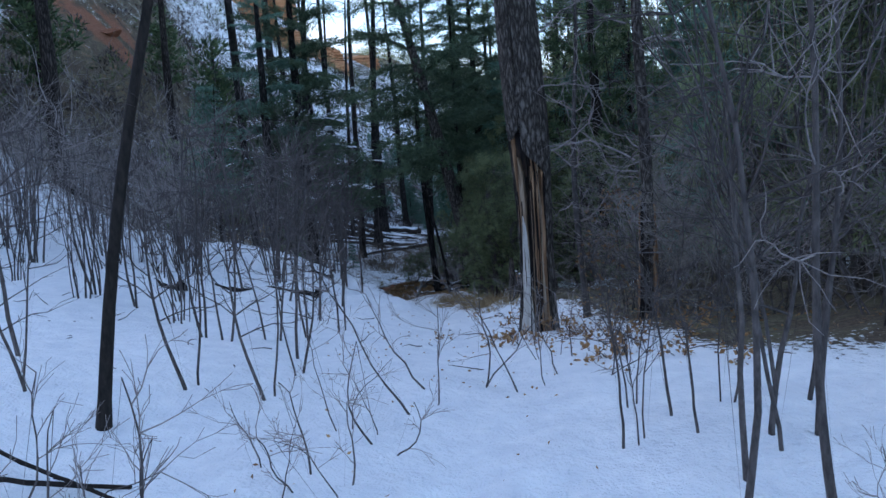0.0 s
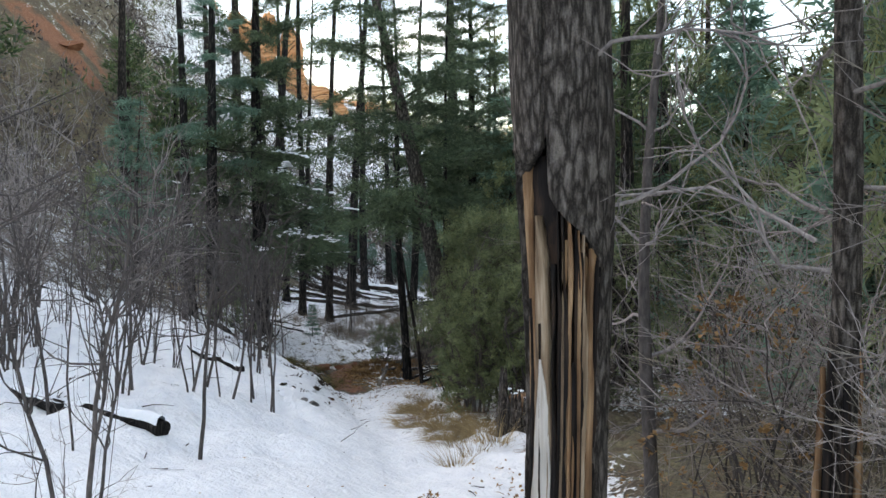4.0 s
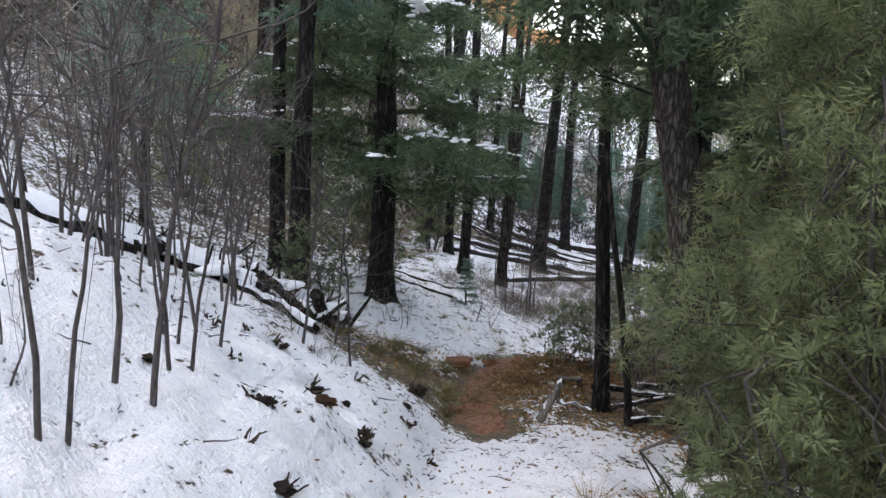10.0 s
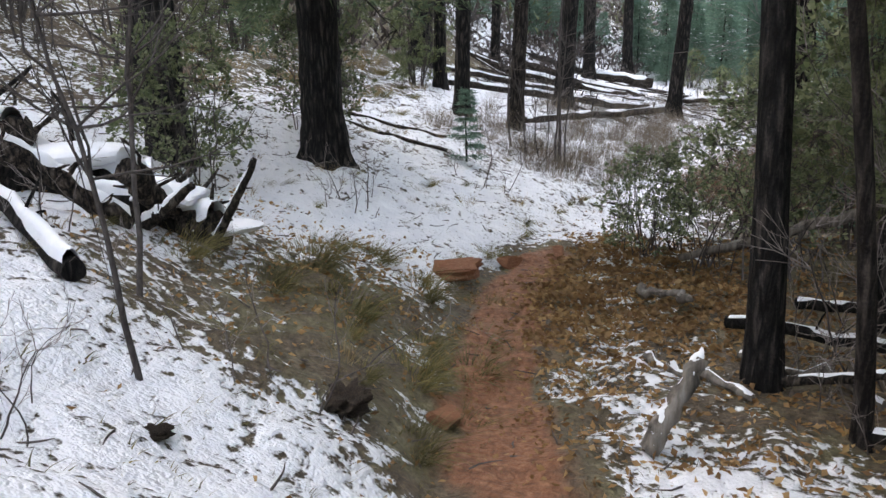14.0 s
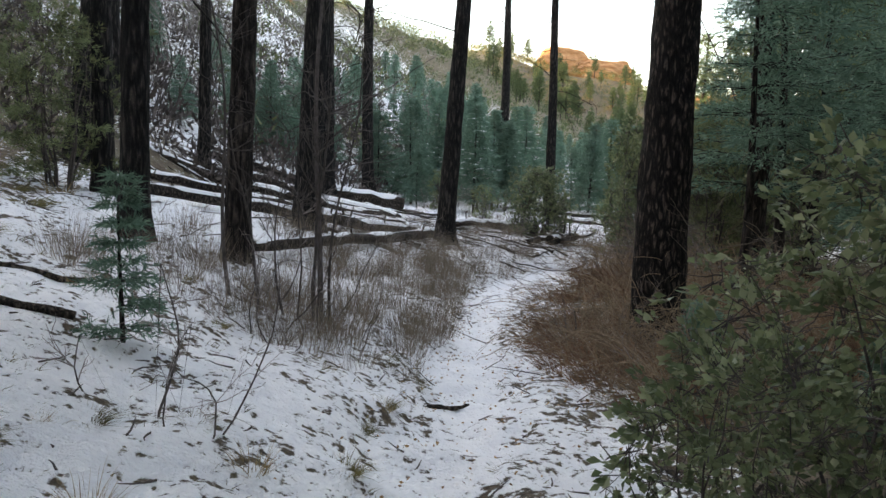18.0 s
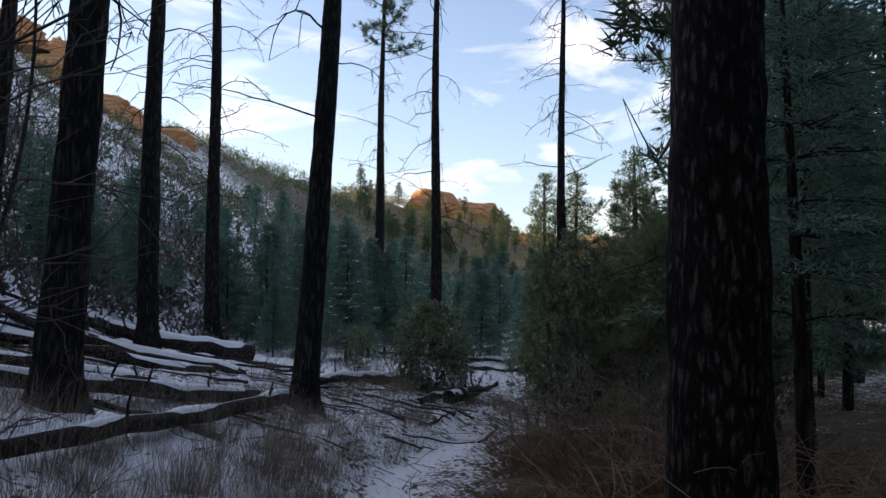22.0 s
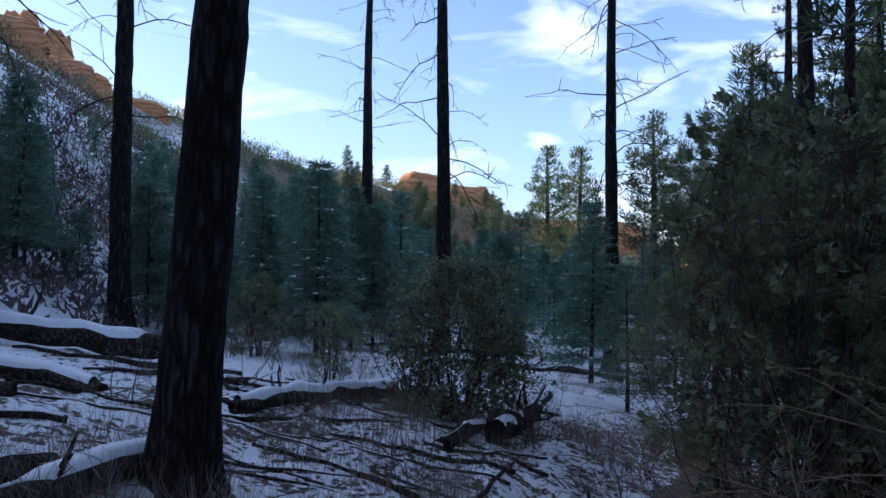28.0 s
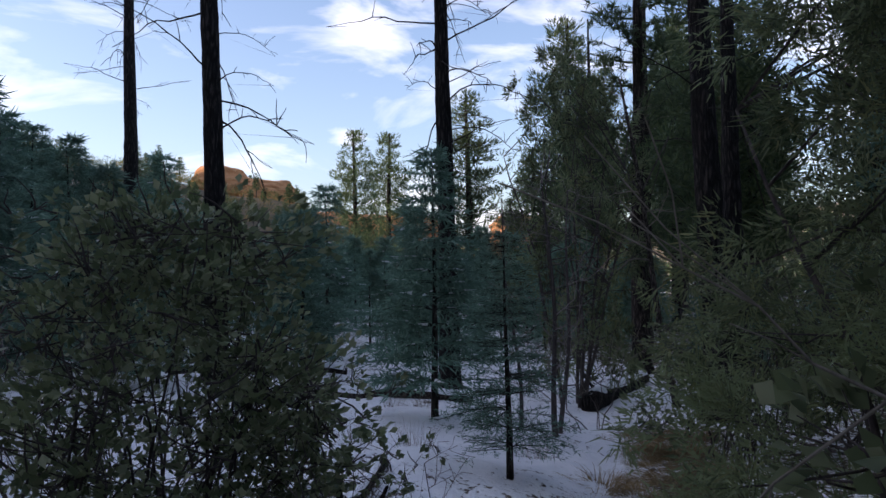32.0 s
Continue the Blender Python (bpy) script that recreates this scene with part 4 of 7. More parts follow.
def bough_snow_mesh(k):
    """Snow lying along the top of a bough, in broken strips."""
    r = np.random.default_rng(290 + k)
    bm = bmesh.new()
    for i in range(34):
        u = r.uniform(0.3, 1.0)
        bmesh.ops.create_icosphere(bm, subdivisions=1, radius=1.0, matrix=pose(u, r.normal() * 0.12 * (1.1 - u), 0.2 * u - 0.17 * u * u + 0.045, 0, 0, r.uniform(0, 90)) @ Matrix.Diagonal((r.uniform(0.012, 0.034), r.uniform(0.007, 0.015), 0.007, 1)))
    me = bpy.data.meshes.new("bough_snow")
    bm.to_mesh(me)
    bm.free()
    me.materials.append(M_SNOW)
    return me


BOUGHSNOW = [bough_snow_mesh(k) for k in range(2)]

# ---- tall pines beside the trail ----
pine(-4.95, 25.0, 0.36, 12, (0.0, 0.0), 3, M_CHAR, (2.5, 5, 4), (4.2, 11, 26, 1.6), "dark-barked fir with green boughs on the slope", None, FIRBOUGH)
big_fir = pine(-4.1, 26.5, 0.44, 13, (0.0, 0.0), 20, M_CHAR, (1.6, 2.4, 2), (1.75, 12, 60, 2.7), "thick dark-barked fir with low snow-dusted green boughs", None, SNOWBOUGH)
for i, b in enumerate([o for o in big_fir.children if o.name.startswith("bough")][:22]):
    part("bough_snow", BOUGHSNOW[i % 2], b, "thin snow lying on the bough")["kind"] = "stuff"
pine(-5.87, 31.1, 0.42, 19, (0.01, 0.0), 4, M_PINEBARK, (2.5, 12, 14), (13, 18.5, 30, 1.7), label="pine with reddish-brown scaly bark on the slope")
pine(-5.94, 36.7, 0.5, 15, (0.09, 0.0), 5, M_CHAR, (5, 12, 8), label="leaning burnt pine with a charred black base")
pine(-3.75, 31.5, 0.25, 18, (0.0, 0.0), 6, M_CHAR, (2.2, 12, 18), (13, 17.5, 26, 1.5), label="slim burnt pine with bare lower trunk and dead twigs")
pine(-2.93, 31.95, 0.25, 18, (0.03, 0.0), 7, M_PINEBARK, (2.4, 12, 16), (13, 17.5, 26, 1.5), label="slim pine with brown scaly bark beside fallen logs")
pine(-2.53, 35.7, 0.37, 19, (0.06, 0.0), 8, M_CHAR, (3.0, 13, 16), (14, 18.5, 26, 1.5), label="tall burnt pine with bare black trunk above fallen logs")
pine(-2.55, 43.7, 0.40, 17, (-0.005, 0.0), 9, M_CHAR, (3.3, 13, 46))
pine(-1.52, 48.4, 0.37, 17, (-0.025, 0.0), 10, M_CHAR, (3.3, 13, 54))
pine(-0.14, 38.95, 0.35, 17, (0.03, 0.0), 11, M_CHAR, (3.6, 13, 16), label="burnt pine with a tapering black trunk by the trail")
pine(5.34, 64.1, 0.52, 19, (0.0, 0.0), 12, M_CHAR, (6.0, 14, 26), (12.5, 18.5, 26, 2.0), label="tall burnt pine with a few live boughs on top")
pine(4.59, 50.5, 0.36, 17, (-0.01, 0.0), 13, M_CHAR, (3.5, 13, 34), (11.5, 16.5, 18, 1.7), label="tall burnt pine with a few live boughs on top")
pine(8.30, 50.0, 0.34, 16, (0.0, 0.0), 14, M_CHAR, (3.4, 13, 64), label="dead burnt pine snag with many bare drooping branches")
pine(10.24, 46.1, 0.42, 15, (-0.02, 0.0), 15, M_CHAR, (4.0, 8, 12), (8.5, 14.5, 34, 2.0), label="pine with a black trunk and drooping green boughs")
pine(12.46, 47.6, 0.36, 15, (0.0, 0.0), 16, M_CHAR, (4.0, 8, 12), (8.0, 14.5, 36, 2.0), label="pine with a black trunk and drooping green boughs")
pine(1.35, 32.0, 0.56, 18, (-0.01, 0.0), 17, M_PLATEBARK, (5.5, 12, 8), label="massive burnt pine with thick plated bark among brambles")
for i, (px, py, pd) in enumerate([(-11.3, 24.9, 0.55), (-4.6, 33.4, 0.24), (-3.9, 38.4, 0.22), (-4.9, 40.6, 0.26), (-10.8, 35.0, 0.42), (-5.8, 26.0, 0.28), (-8.6, 38.5, 0.4), (-6.9, 41.5, 0.35)]):
    pine(px, py, pd, 15, (rng.normal() * 0.02, 0), 30 + i, M_CHAR if i % 2 else M_PINEBARK, (5, 13, 10), label="tall pine with dark scaly bark on the slope")
# living pines of the wood on the far side of the trail
for i, (px, py, pd, ph, cl) in enumerate([(3.6, 26.5, 0.36, 13, 3.2), (5.2, 30.5, 0.4, 14, 3.5), (4.4, 36.0, 0.36, 14, 4.5), (7.5, 34.5, 0.42, 14, 3.5), (6.2, 24.0, 0.38, 13, 3.0), (8.8, 29.0, 0.4, 14, 3.2), (7.6, 40.0, 0.36, 12, 4.2), (11.5, 37.0, 0.42, 14, 3.0), (4.2, 20.0, 0.34, 12, 3.0), (6.5, 16.0, 0.38, 13, 3.0), (14.5, 42.0, 0.4, 13, 3.0), (14.0, 51.5, 0.42, 13, 3.4), (9.5, 19.5, 0.4, 13, 3.0), (17.5, 55.0, 0.4, 12, 3.0), (21.0, 61.0, 0.4, 12, 3.0)]):
    pine(px, py, pd, ph, (rng.normal() * 0.02, rng.normal() * 0.02), 50 + i, M_PINEBARK, (2.2, cl + 2, 8), (cl, ph - 0.3, 30, 1.9), label="living pine with brown bark and green needle boughs")

# ---- the hollow tree and the snags by the start ----


def hollow_tree(x, y):
    ob = thing("hollow_tree", "grey-barked old tree split open, pale and blackened wood inside", "tree")
    z0 = gz(x, y)
    ob.matrix_world = pose(x, y, z0 - 0.05)
    R, H = 0.185, 7.5
    face = math.radians(-120)
    zs = np.concatenate([np.arange(-0.1, 3.2, 0.05), np.arange(3.2, H, 0.3)])

    def centre(z):
        return 0.035 * np.sin(z * 1.1) - 0.01 * z, 0.02 * np.sin(z * 0.8 + 1)

    def radius(z):
        return R * (0.9 + 0.28 * np.exp(-np.maximum(z, 0) / 0.22) + 0.2 * smooth(z, 1.2, 2.4)) * np.clip(1.02 - np.maximum(z - 2.4, 0) * 0.05, 0.4, 1.4)

    # the shell of bark, with its gap
    so = Soup()
    n = 44
    rows_o, rows_i = [], []
    for z in zs:
        ragged = radians(16) * (float(vnoise(z * 4.0, 0.0, 31)) - 0.5) + radians(7) * (float(vnoise(z * 15.0, 3.0, 32)) - 0.5)
        left = max(radians(60) * (1 - float(smooth(z, 1.95, 2.2))) + ragged * (z < 2.1), 0.012)
        right = max(radians(66) * (1 - float(smooth(z, 1.62, 1.98))) - ragged * (z < 1.9), 0.012)
        a = np.linspace(face + right, face + 2 * math.pi - left, n)
        ridge = vnoise(a * 6.5, np.full(n, z * 2.1), 21) * 0.6 + vnoise(a * 13, np.full(n, z * 5), 22) * 0.4
        ro = radius(z) * (0.95 + 0.16 * ridge)
        cx, cy = centre(z)
        rows_o.append(np.stack([cx + ro * np.cos(a), cy + ro * np.sin(a), np.full(n, z)], -1))
        ri = radius(z) * 0.8
        rows_i.append(np.stack([cx + ri * np.cos(a), cy + ri * np.sin(a), np.full(n, z)], -1))
    m = len(zs)
    O, I = np.concatenate(rows_o), np.concatenate(rows_i)
    i = (np.arange(m - 1)[:, None] * n + np.arange(n - 1)[None, :]).ravel()
    q = np.stack([i, i + 1, i + n + 1, i + n], -1)
    b = m * n
    e0 = np.arange(m - 1) * n
    e1 = e0 + n - 1
    so.add(np.concatenate([O, I]), np.concatenate([q, q[:, ::-1] + b, np.stack([e0, e0 + n, e0 + n + b, e0 + b], -1), np.stack([e1, e1 + b, e1 + n + b, e1 + n], -1)]))
    part("bark", so.mesh("bark", M_GREYBARK), ob, "furrowed grey bark")
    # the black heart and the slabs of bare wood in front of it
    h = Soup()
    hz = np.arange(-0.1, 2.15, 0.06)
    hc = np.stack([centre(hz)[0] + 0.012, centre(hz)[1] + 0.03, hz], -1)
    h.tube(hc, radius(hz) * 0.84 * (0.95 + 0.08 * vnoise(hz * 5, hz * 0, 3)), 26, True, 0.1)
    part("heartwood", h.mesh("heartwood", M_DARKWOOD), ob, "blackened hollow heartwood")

    def slab(name, a0, a1, z1, k, mat, label, seed):
        s = Soup()
        sz = np.arange(-0.08, z1, 0.05)
        w = 9
        rows, back = [], []
        for z in sz:
            f = (max(z, 0) / z1) ** 2.2
            lo, hi = a0 + (a1 - a0) * 0.45 * f, a1 - (a1 - a0) * 0.52 * f + 0.05 * math.sin(z * 7 + seed) + 0.05 * (float(vnoise(z * 14.0, seed, 41)) - 0.5)
            a = face + np.linspace(lo, hi, w)
            rr = radius(z) * (k + 0.07 * vnoise(a * 22, np.full(w, z * 2.3), seed))
            cx, cy = centre(z)
            rows.append(np.stack([cx + rr * np.cos(a), cy + rr * np.sin(a), np.full(w, z)], -1))
            back.append(np.stack([cx + rr * 0.72 * np.cos(a), cy + rr * 0.72 * np.sin(a), np.full(w, z)], -1))
        F, B = np.concatenate(rows), np.concatenate(back)
        mm = len(sz)
        i = (np.arange(mm - 1)[:, None] * w + np.arange(w - 1)[None, :]).ravel()
        q = np.stack([i, i + 1, i + w + 1, i + w], -1)
        c0 = np.arange(mm - 1) * w
        c1 = c0 + w - 1
        bb = mm * w
        s.add(np.concatenate([F, B]), np.concatenate([q, q[:, ::-1] + bb, np.stack([c0, c0 + w, c0 + w + bb, c0 + bb], -1), np.stack([c1, c1 + bb, c1 + w + bb, c1 + w], -1)]))
        part(name, s.mesh(name, mat), ob, label)

    slab("pale_slab", radians(-44), radians(4), 1.3, 0.95, M_PALEWOOD, "smooth pale bare wood", 1)
    slab("tan_slab", radians(-46), radians(4), 1.9, 0.91, M_TANWOOD, "fibrous tan bare wood", 9)
    slab("edge_slab", radians(-56), radians(-40), 2.6, 0.9, M_BROWNWOOD, "orange-brown rotten edge wood", 5)
    r = np.random.default_rng(76)
    for k in range(11):
        a0 = 2 + 6.6 * k + r.uniform(-2, 2)
        kind = r.random()
        mat, text = (M_BROWNWOOD, "rotten brown wood") if kind < 0.55 else (M_TANWOOD, "fibrous tan wood") if kind < 0.72 else (M_DARKWOOD, "blackened wood")
        slab("brown_slab", radians(a0), radians(a0 + r.uniform(7, 14)), r.uniform(1.6, 2.3), r.uniform(0.84, 0.95), mat, text, 12 + k)
    for k in range(6):
        a0 = r.uniform(-48, 40)
        slab("char_strip", radians(a0), radians(a0 + r.uniform(4, 8)), r.uniform(1.2, 2.2), 0.95, M_DARKWOOD, "blackened strip of wood", 30 + k)
    r = np.random.default_rng(77)
    for k in range(7):
        s = Soup()
        z = 1.9 + 0.6 * k
        a = r.uniform(-2.2, 0.6)
        p = curve_pts((radius(z) * 0.8 * math.cos(a), radius(z) * 0.8 * math.sin(a), z), (math.cos(a), math.sin(a), 0.15), r.uniform(0.7, 1.5), 8, 0.24, 0.03, r)
        s.tube(p, np.linspace(0.01, 0.003, 9), 5)
        for c in range(13):
            j = int(r.integers(2, 9))
            q2 = curve_pts(p[j], (p[j] - p[j - 1]) * 4 + r.normal(size=3) * 0.4, r.uniform(0.2, 0.6), 5, 0.2, 0, r)
            s.tube(q2, np.linspace(0.005, 0.0014, 6), 3, False)
        part("limb", s.mesh("limb", M_TWIG), ob, "bare crooked limb")
    return ob


hollow_tree(0.82, 8.5)


def split_snag(x, y):
    """A dead tree: weathered pale above, black and split below."""
    ob = thing("dead_snag", "dead snag, pale weathered above and blackened below", "tree")
    ob.matrix_world = pose(x, y, gz(x, y) - 0.05)
    r = np.random.default_rng(41)
    z = np.linspace(-0.1, 7.0, 60)
    pts = np.stack([0.03 * np.sin(z * 1.3) + 0.01 * z, 0.02 * np.cos(z), z], -1)
    s = Soup()
    s.tube(pts, 0.066 * np.clip(1.0 - z * 0.075, 0.3, 1.1), 16, True, 0.14)
    part("trunk", s.mesh("trunk", M_GREYBARK), ob)
    for k in range(7):
        a = k * 2 * math.pi / 7
        zz = np.linspace(-0.08, r.uniform(0.7, 1.25), 16)
        R = 0.078 * (1 + 0.3 * np.exp(-zz / 0.3)) * (1 - 0.06 * zz)
        s = Soup()
        s.tube(np.stack([R * np.cos(a) + 0.03 * np.sin(zz * 1.3), R * np.sin(a), zz], -1), np.linspace(0.032, 0.014, 16) * (1 + 0.3 * (r.random(16) - 0.5)), 7, True, 0.25)
        part("charred_slab", s.mesh("charred_slab", M_DARKWOOD if k % 3 else M_BROWNWOOD), ob, "blackened split wood")
    tw = Soup()
    for k in range(22):
        s = Soup()
        z0 = r.uniform(0.9, 5.0)
        a = r.uniform(0, 2 * math.pi)
        p = curve_pts((0.09 * math.cos(a), 0.09 * math.sin(a), z0), (math.cos(a), math.sin(a), r.uniform(-0.1, 0.3)), r.uniform(0.5, 1.4), 8, 0.26, -0.03, r)
        s.tube(p, np.linspace(0.011, 0.003, 9), 4)
        for c in range(12):
            j = int(r.integers(2, 9))
            q = curve_pts(p[j], (p[j] - p[j - 1]) * 4 + r.normal(size=3) * 0.4, r.uniform(0.15, 0.5), 5, 0.25, -0.02, r)
            tw.tube(q, np.linspace(0.0045, 0.0014, 6), 3, False)
        part("limb", s.mesh("limb", M_TWIG), ob, "bare crooked limb")
    part("twig_haze", tw.mesh("twig_haze", M_TWIG), ob)["kind"] = "stuff"
    return ob


split_snag(1.95, 8.4)
def bare_tree(x, y, diam, height, lean, seed, label, bark=None, limbs=16, lo=0.35, twig=None):
    """A leafless tree: one trunk, crooked limbs with twigs."""
    r = np.random.default_rng(900 + seed)
    ob = thing("bare_tree", label, "tree", "leafless trees")
    ob.matrix_world = pose(x, y, gz(x, y) - 0.04)
    s = Soup()
    n = 22
    t = np.linspace(0, 1, n)
    pts = np.stack([lean[0] * height * t + 0.05 * np.sin(t * 7 + seed), lean[1] * height * t + 0.05 * np.cos(t * 6 + seed), -0.08 + height * t], -1)
    s.tube(pts, diam / 2 * (1.0 - 0.75 * t + 0.3 * np.exp(-t * height / 0.15)), 14, True, 0.1)
    part("trunk", s.mesh("trunk", bark or M_STEM), ob)
    for k in range(limbs):
        s = Soup()
        j = int(n * (lo + (1 - lo) * (k + r.random()) / limbs) * 0.98)
        a = r.uniform(0, 2 * math.pi)
        p = curve_pts(pts[j], (math.cos(a), math.sin(a), r.uniform(0.1, 0.9)), min(height, 5.0) * r.uniform(0.1, 0.26) * (1.3 - j / n), 7, 0.24, 0.04, r)
        r0 = min(diam * 0.16, 0.02) * (1.2 - j / n)
        s.tube(p, np.linspace(r0, r0 * 0.25, 8), 5)
        for c in range(7):
            i = int(r.integers(2, 8))
            q = curve_pts(p[i], (p[i] - p[i - 1]) * 5 + r.normal(size=3) * 0.5, r.uniform(0.15, 0.5), 4, 0.2, 0.02, r)
            s.tube(q, np.linspace(max(r0 * 0.25, 0.003), 0.0014, 5), 3, False)
        part("limb", s.mesh("limb", twig or M_TWIG), ob)
    return ob


bare_tree(1.5, 9.6, 0.09, 4.5, (0.02, 0.02), 2, "thin dark bare tree beside the hollow tree", None, 14, 0.2)
bare_tree(-2.2, 4.81, 0.078, 5.5, (0.215, 0.0), 3, "slim dark bare sapling trunk standing in snow", M_DEADBRANCH, 10, 0.5)
bare_tree(1.3, 3.35, 0.04, 3.6, (-0.05, 0.03), 4, "thin grey bare stem with forked twigs in snow", None, 12, 0.35)
bare_tree(1.62, 4.1, 0.035, 3.4, (0.04, 0.03), 5, "thin grey bare stem with forked twigs in snow", None, 12, 0.35)
pine(1.0, 20.4, 0.4, 11, (-0.22, 0.0), 24, M_GREYBARK, (2.0, 3.4, 4), (2.9, 10.5, 52, 2.2), "leaning fir with furrowed grey-brown bark and hanging boughs", None, SNOWBOUGH)
pine(1.6, 26.5, 0.34, 12, (0.0, 0.0), 25, M_CHAR, (2.0, 3.0, 4), (3.0, 11.5, 60, 2.3), "dark fir with hanging green boughs", None, SNOWBOUGH)
pine(0.75, 24.2, 0.15, 11, (0.02, 0.0), 26, M_CHAR, (2.2, 3.6, 4), (3.4, 10.5, 42, 1.9), "dark fir with hanging green boughs", None, SNOWBOUGH)
bare_tree(0.2, 22.3, 0.09, 5.5, (-0.12, 0.02), 7, "slim leaning brown trunk beside the red trail", M_PINEBARK, 9, 0.5)
bare_tree(-0.15, 23.1, 0.2, 9.0, (-0.03, 0.03), 8, "dark crooked tree trunk at the trail's bend", M_CHAR, 18, 0.32)
bare_tree(2.0, 15.2, 0.21, 8.0, (-0.02, 0.0), 9, "grey ridged tree trunk behind a broken stump", M_GREYBARK, 10, 0.45)
bare_tree(-2.12, 30.95, 0.05, 4.6, (0.02, 0.02), 14, "slim grey bare tree with crooked forked limbs", M_STEM, 14, 0.3, M_STEM)
bare_tree(-2.02, 31.05, 0.03, 2.6, (0.1, 0.05), 15, "slim grey bare stem with crooked forked limbs", M_STEM, 14, 0.35, M_STEM)
bare_tree(-2.75, 30.75, 0.035, 3.0, (-0.08, 0.0), 16, "slim grey bare stem with forked twigs", M_STEM, 10, 0.35, M_STEM)
bare_tree(10.9, 47.5, 0.12, 5.0, (-0.25, -0.05), 10, "leaning pale bare tree in the clearing", M_GREYBARK, 14, 0.4, M_PALETWIG)
bare_tree(7.35, 45.9, 0.07, 3.2, (-0.05, 0.0), 11, "slim dark bare sapling in the clearing", None, 12, 0.25)
bare_tree(7.55, 46.1, 0.06, 3.0, (0.06, 0.0), 12, "slim dark bare sapling in the clearing", None, 12, 0.25)
bare_tree(7.1, 46.3, 0.05, 2.8, (-0.08, 0.0), 13, "slim dark bare sapling in the clearing", None, 12, 0.25)

# ---- bare thickets ----
BARE = [bare_proto("bare_shrub", k, h, n, s, "leafless grey-brown shrub with many thin stems in snow", None, th, 8, "bare thicket on the bank", 0.1, 3) for k, (h, n, s, th) in enumerate([(2.6, 7, 0.6, 0.012), (2.2, 7, 0.7, 0.010), (2.9, 6, 0.5, 0.014), (1.9, 7, 0.7, 0.009), (2.5, 5, 0.55, 0.014)])]
FEW = [bare_proto("bare_shrub", 12 + k, 2.7, n, 0.6, "thin upright bare grey stems standing in snow", M_STEM, th, 12, "bare thicket on the bank", 0.085) for k, (n, th) in enumerate([(2, 0.019), (1, 0.022), (2, 0.017)])]
LOWBARE = [bare_proto("twiggy_bush", 20 + k, h, n, 1.6, "low leafless bush of thin dark twigs", None, 0.006, 5, "low twiggy bushes", 0.2) for k, (h, n) in enumerate([(0.8, 5), (0.6, 6), (1.0, 5)])]
SLOPEBARE = [bare_proto("bare_shrub", 50 + k, 2.5, 5, 1.3, "leafless grey-brown shrub on the hillside", None, 0.016, 7, "bare shrubs on the slope", 0.2, 2) for k in range(3)]
CURLY = [bare_proto("crooked_shrub", 40 + k, h, 5, 1.7, "leafless grey shrub with fine crooked twigs", None, 0.009, 13, "crooked bare shrubs", 0.32) for k, h in enumerate([2.7, 2.2])]
PALE = [bare_proto("pale_shrub", 30 + k, h, 6, 1.5, "tangled pale-barked leafless shrub", M_PALETWIG, 0.01, 9, "pale tangled shrubs", 0.32) for k, h in enumerate([2.4, 1.9])]
for tries in range(400):
    yy = rng.uniform(8.0, 21.5)
    dd = rng.uniform(0.9, 9.5)
    keep = smooth(dd, 1.6, 4.6) * (0.3 + 0.7 * smooth(yy, 8.5, 11)) * (1 - 0.72 * smooth(yy, 15.5, 18))
    if rng.random() < keep * (0.15 + 0.16 * (yy > 11.5)):
        put(BARE, float(trail_x(yy)) - dd, yy, rng.uniform(0.75, 1.1), tilt=rng.normal() * 4)
for xx, yy, k, sc in [(-2.9, 8.6, 1, 0.9), (-3.4, 10.4, 0, 0.9), (-4.4, 9.6, 3, 1.0), (-3.9, 19.0, 4, 0.9)]:
    put(BARE, xx, yy, sc, k=k)
for xx, yy, sc in [(-2.09, 16.28, 0.95), (-2.3, 16.9, 0.9), (-2.1, 17.0, 0.95), (-3.22, 17.5, 1.0), (-2.57, 18.28, 0.9), (-2.7, 18.05, 0.9), (-2.25, 17.45, 0.85), (-1.99, 13.02, 1.0), (-1.51, 14.21, 0.95), (-1.79, 14.5, 1.0), (-1.77, 13.29, 0.95), (-2.71, 13.26, 1.0), (-2.18, 13.75, 1.0), (-3.0, 14.1, 1.0), (-3.3, 15.4, 1.0), (-1.79, 7.77, 0.8), (-2.39, 7.53, 0.85), (-1.52, 7.95, 0.75), (-1.24, 8.47, 0.75), (-1.61, 9.42, 0.85), (-2.05, 7.1, 0.8), (-1.4, 6.7, 0.75), (-3.75, 9.6, 0.95), (-3.2, 6.0, 0.85), (-2.2, 10.8, 0.9), (-1.6, 11.4, 0.9), (-3.1, 12.2, 0.95), (-3.4, 18.6, 0.9), (-2.9, 5.2, 0.7), (-3.3, 20.0, 0.9), (-3.7, 20.7, 0.95), (-2.9, 20.5, 0.8), (-4.3, 20.2, 1.0), (-3.9, 21.3, 0.9), (-2.5, 21.0, 0.7), (-3.0, 21.6, 0.75), (-4.7, 21.3, 1.0), (1.03, 3.65, 1.1), (1.45, 4.05, 1.05), (1.75, 4.7, 1.0), (0.62, 4.25, 0.42), (0.75, 4.3, 0.38), (0.99, 4.5, 0.5), (1.05, 4.25, 0.42), (1.3, 4.6, 0.5), (0.85, 4.9, 0.4), (-1.43, 5.4, 0.75), (-1.95, 5.5, 0.8), (-1.2, 5.9, 0.7), (-2.3, 30.7, 0.75), (-2.08, 30.9, 0.95), (-2.5, 30.45, 0.7)]:
    put(FEW, xx, yy, sc)
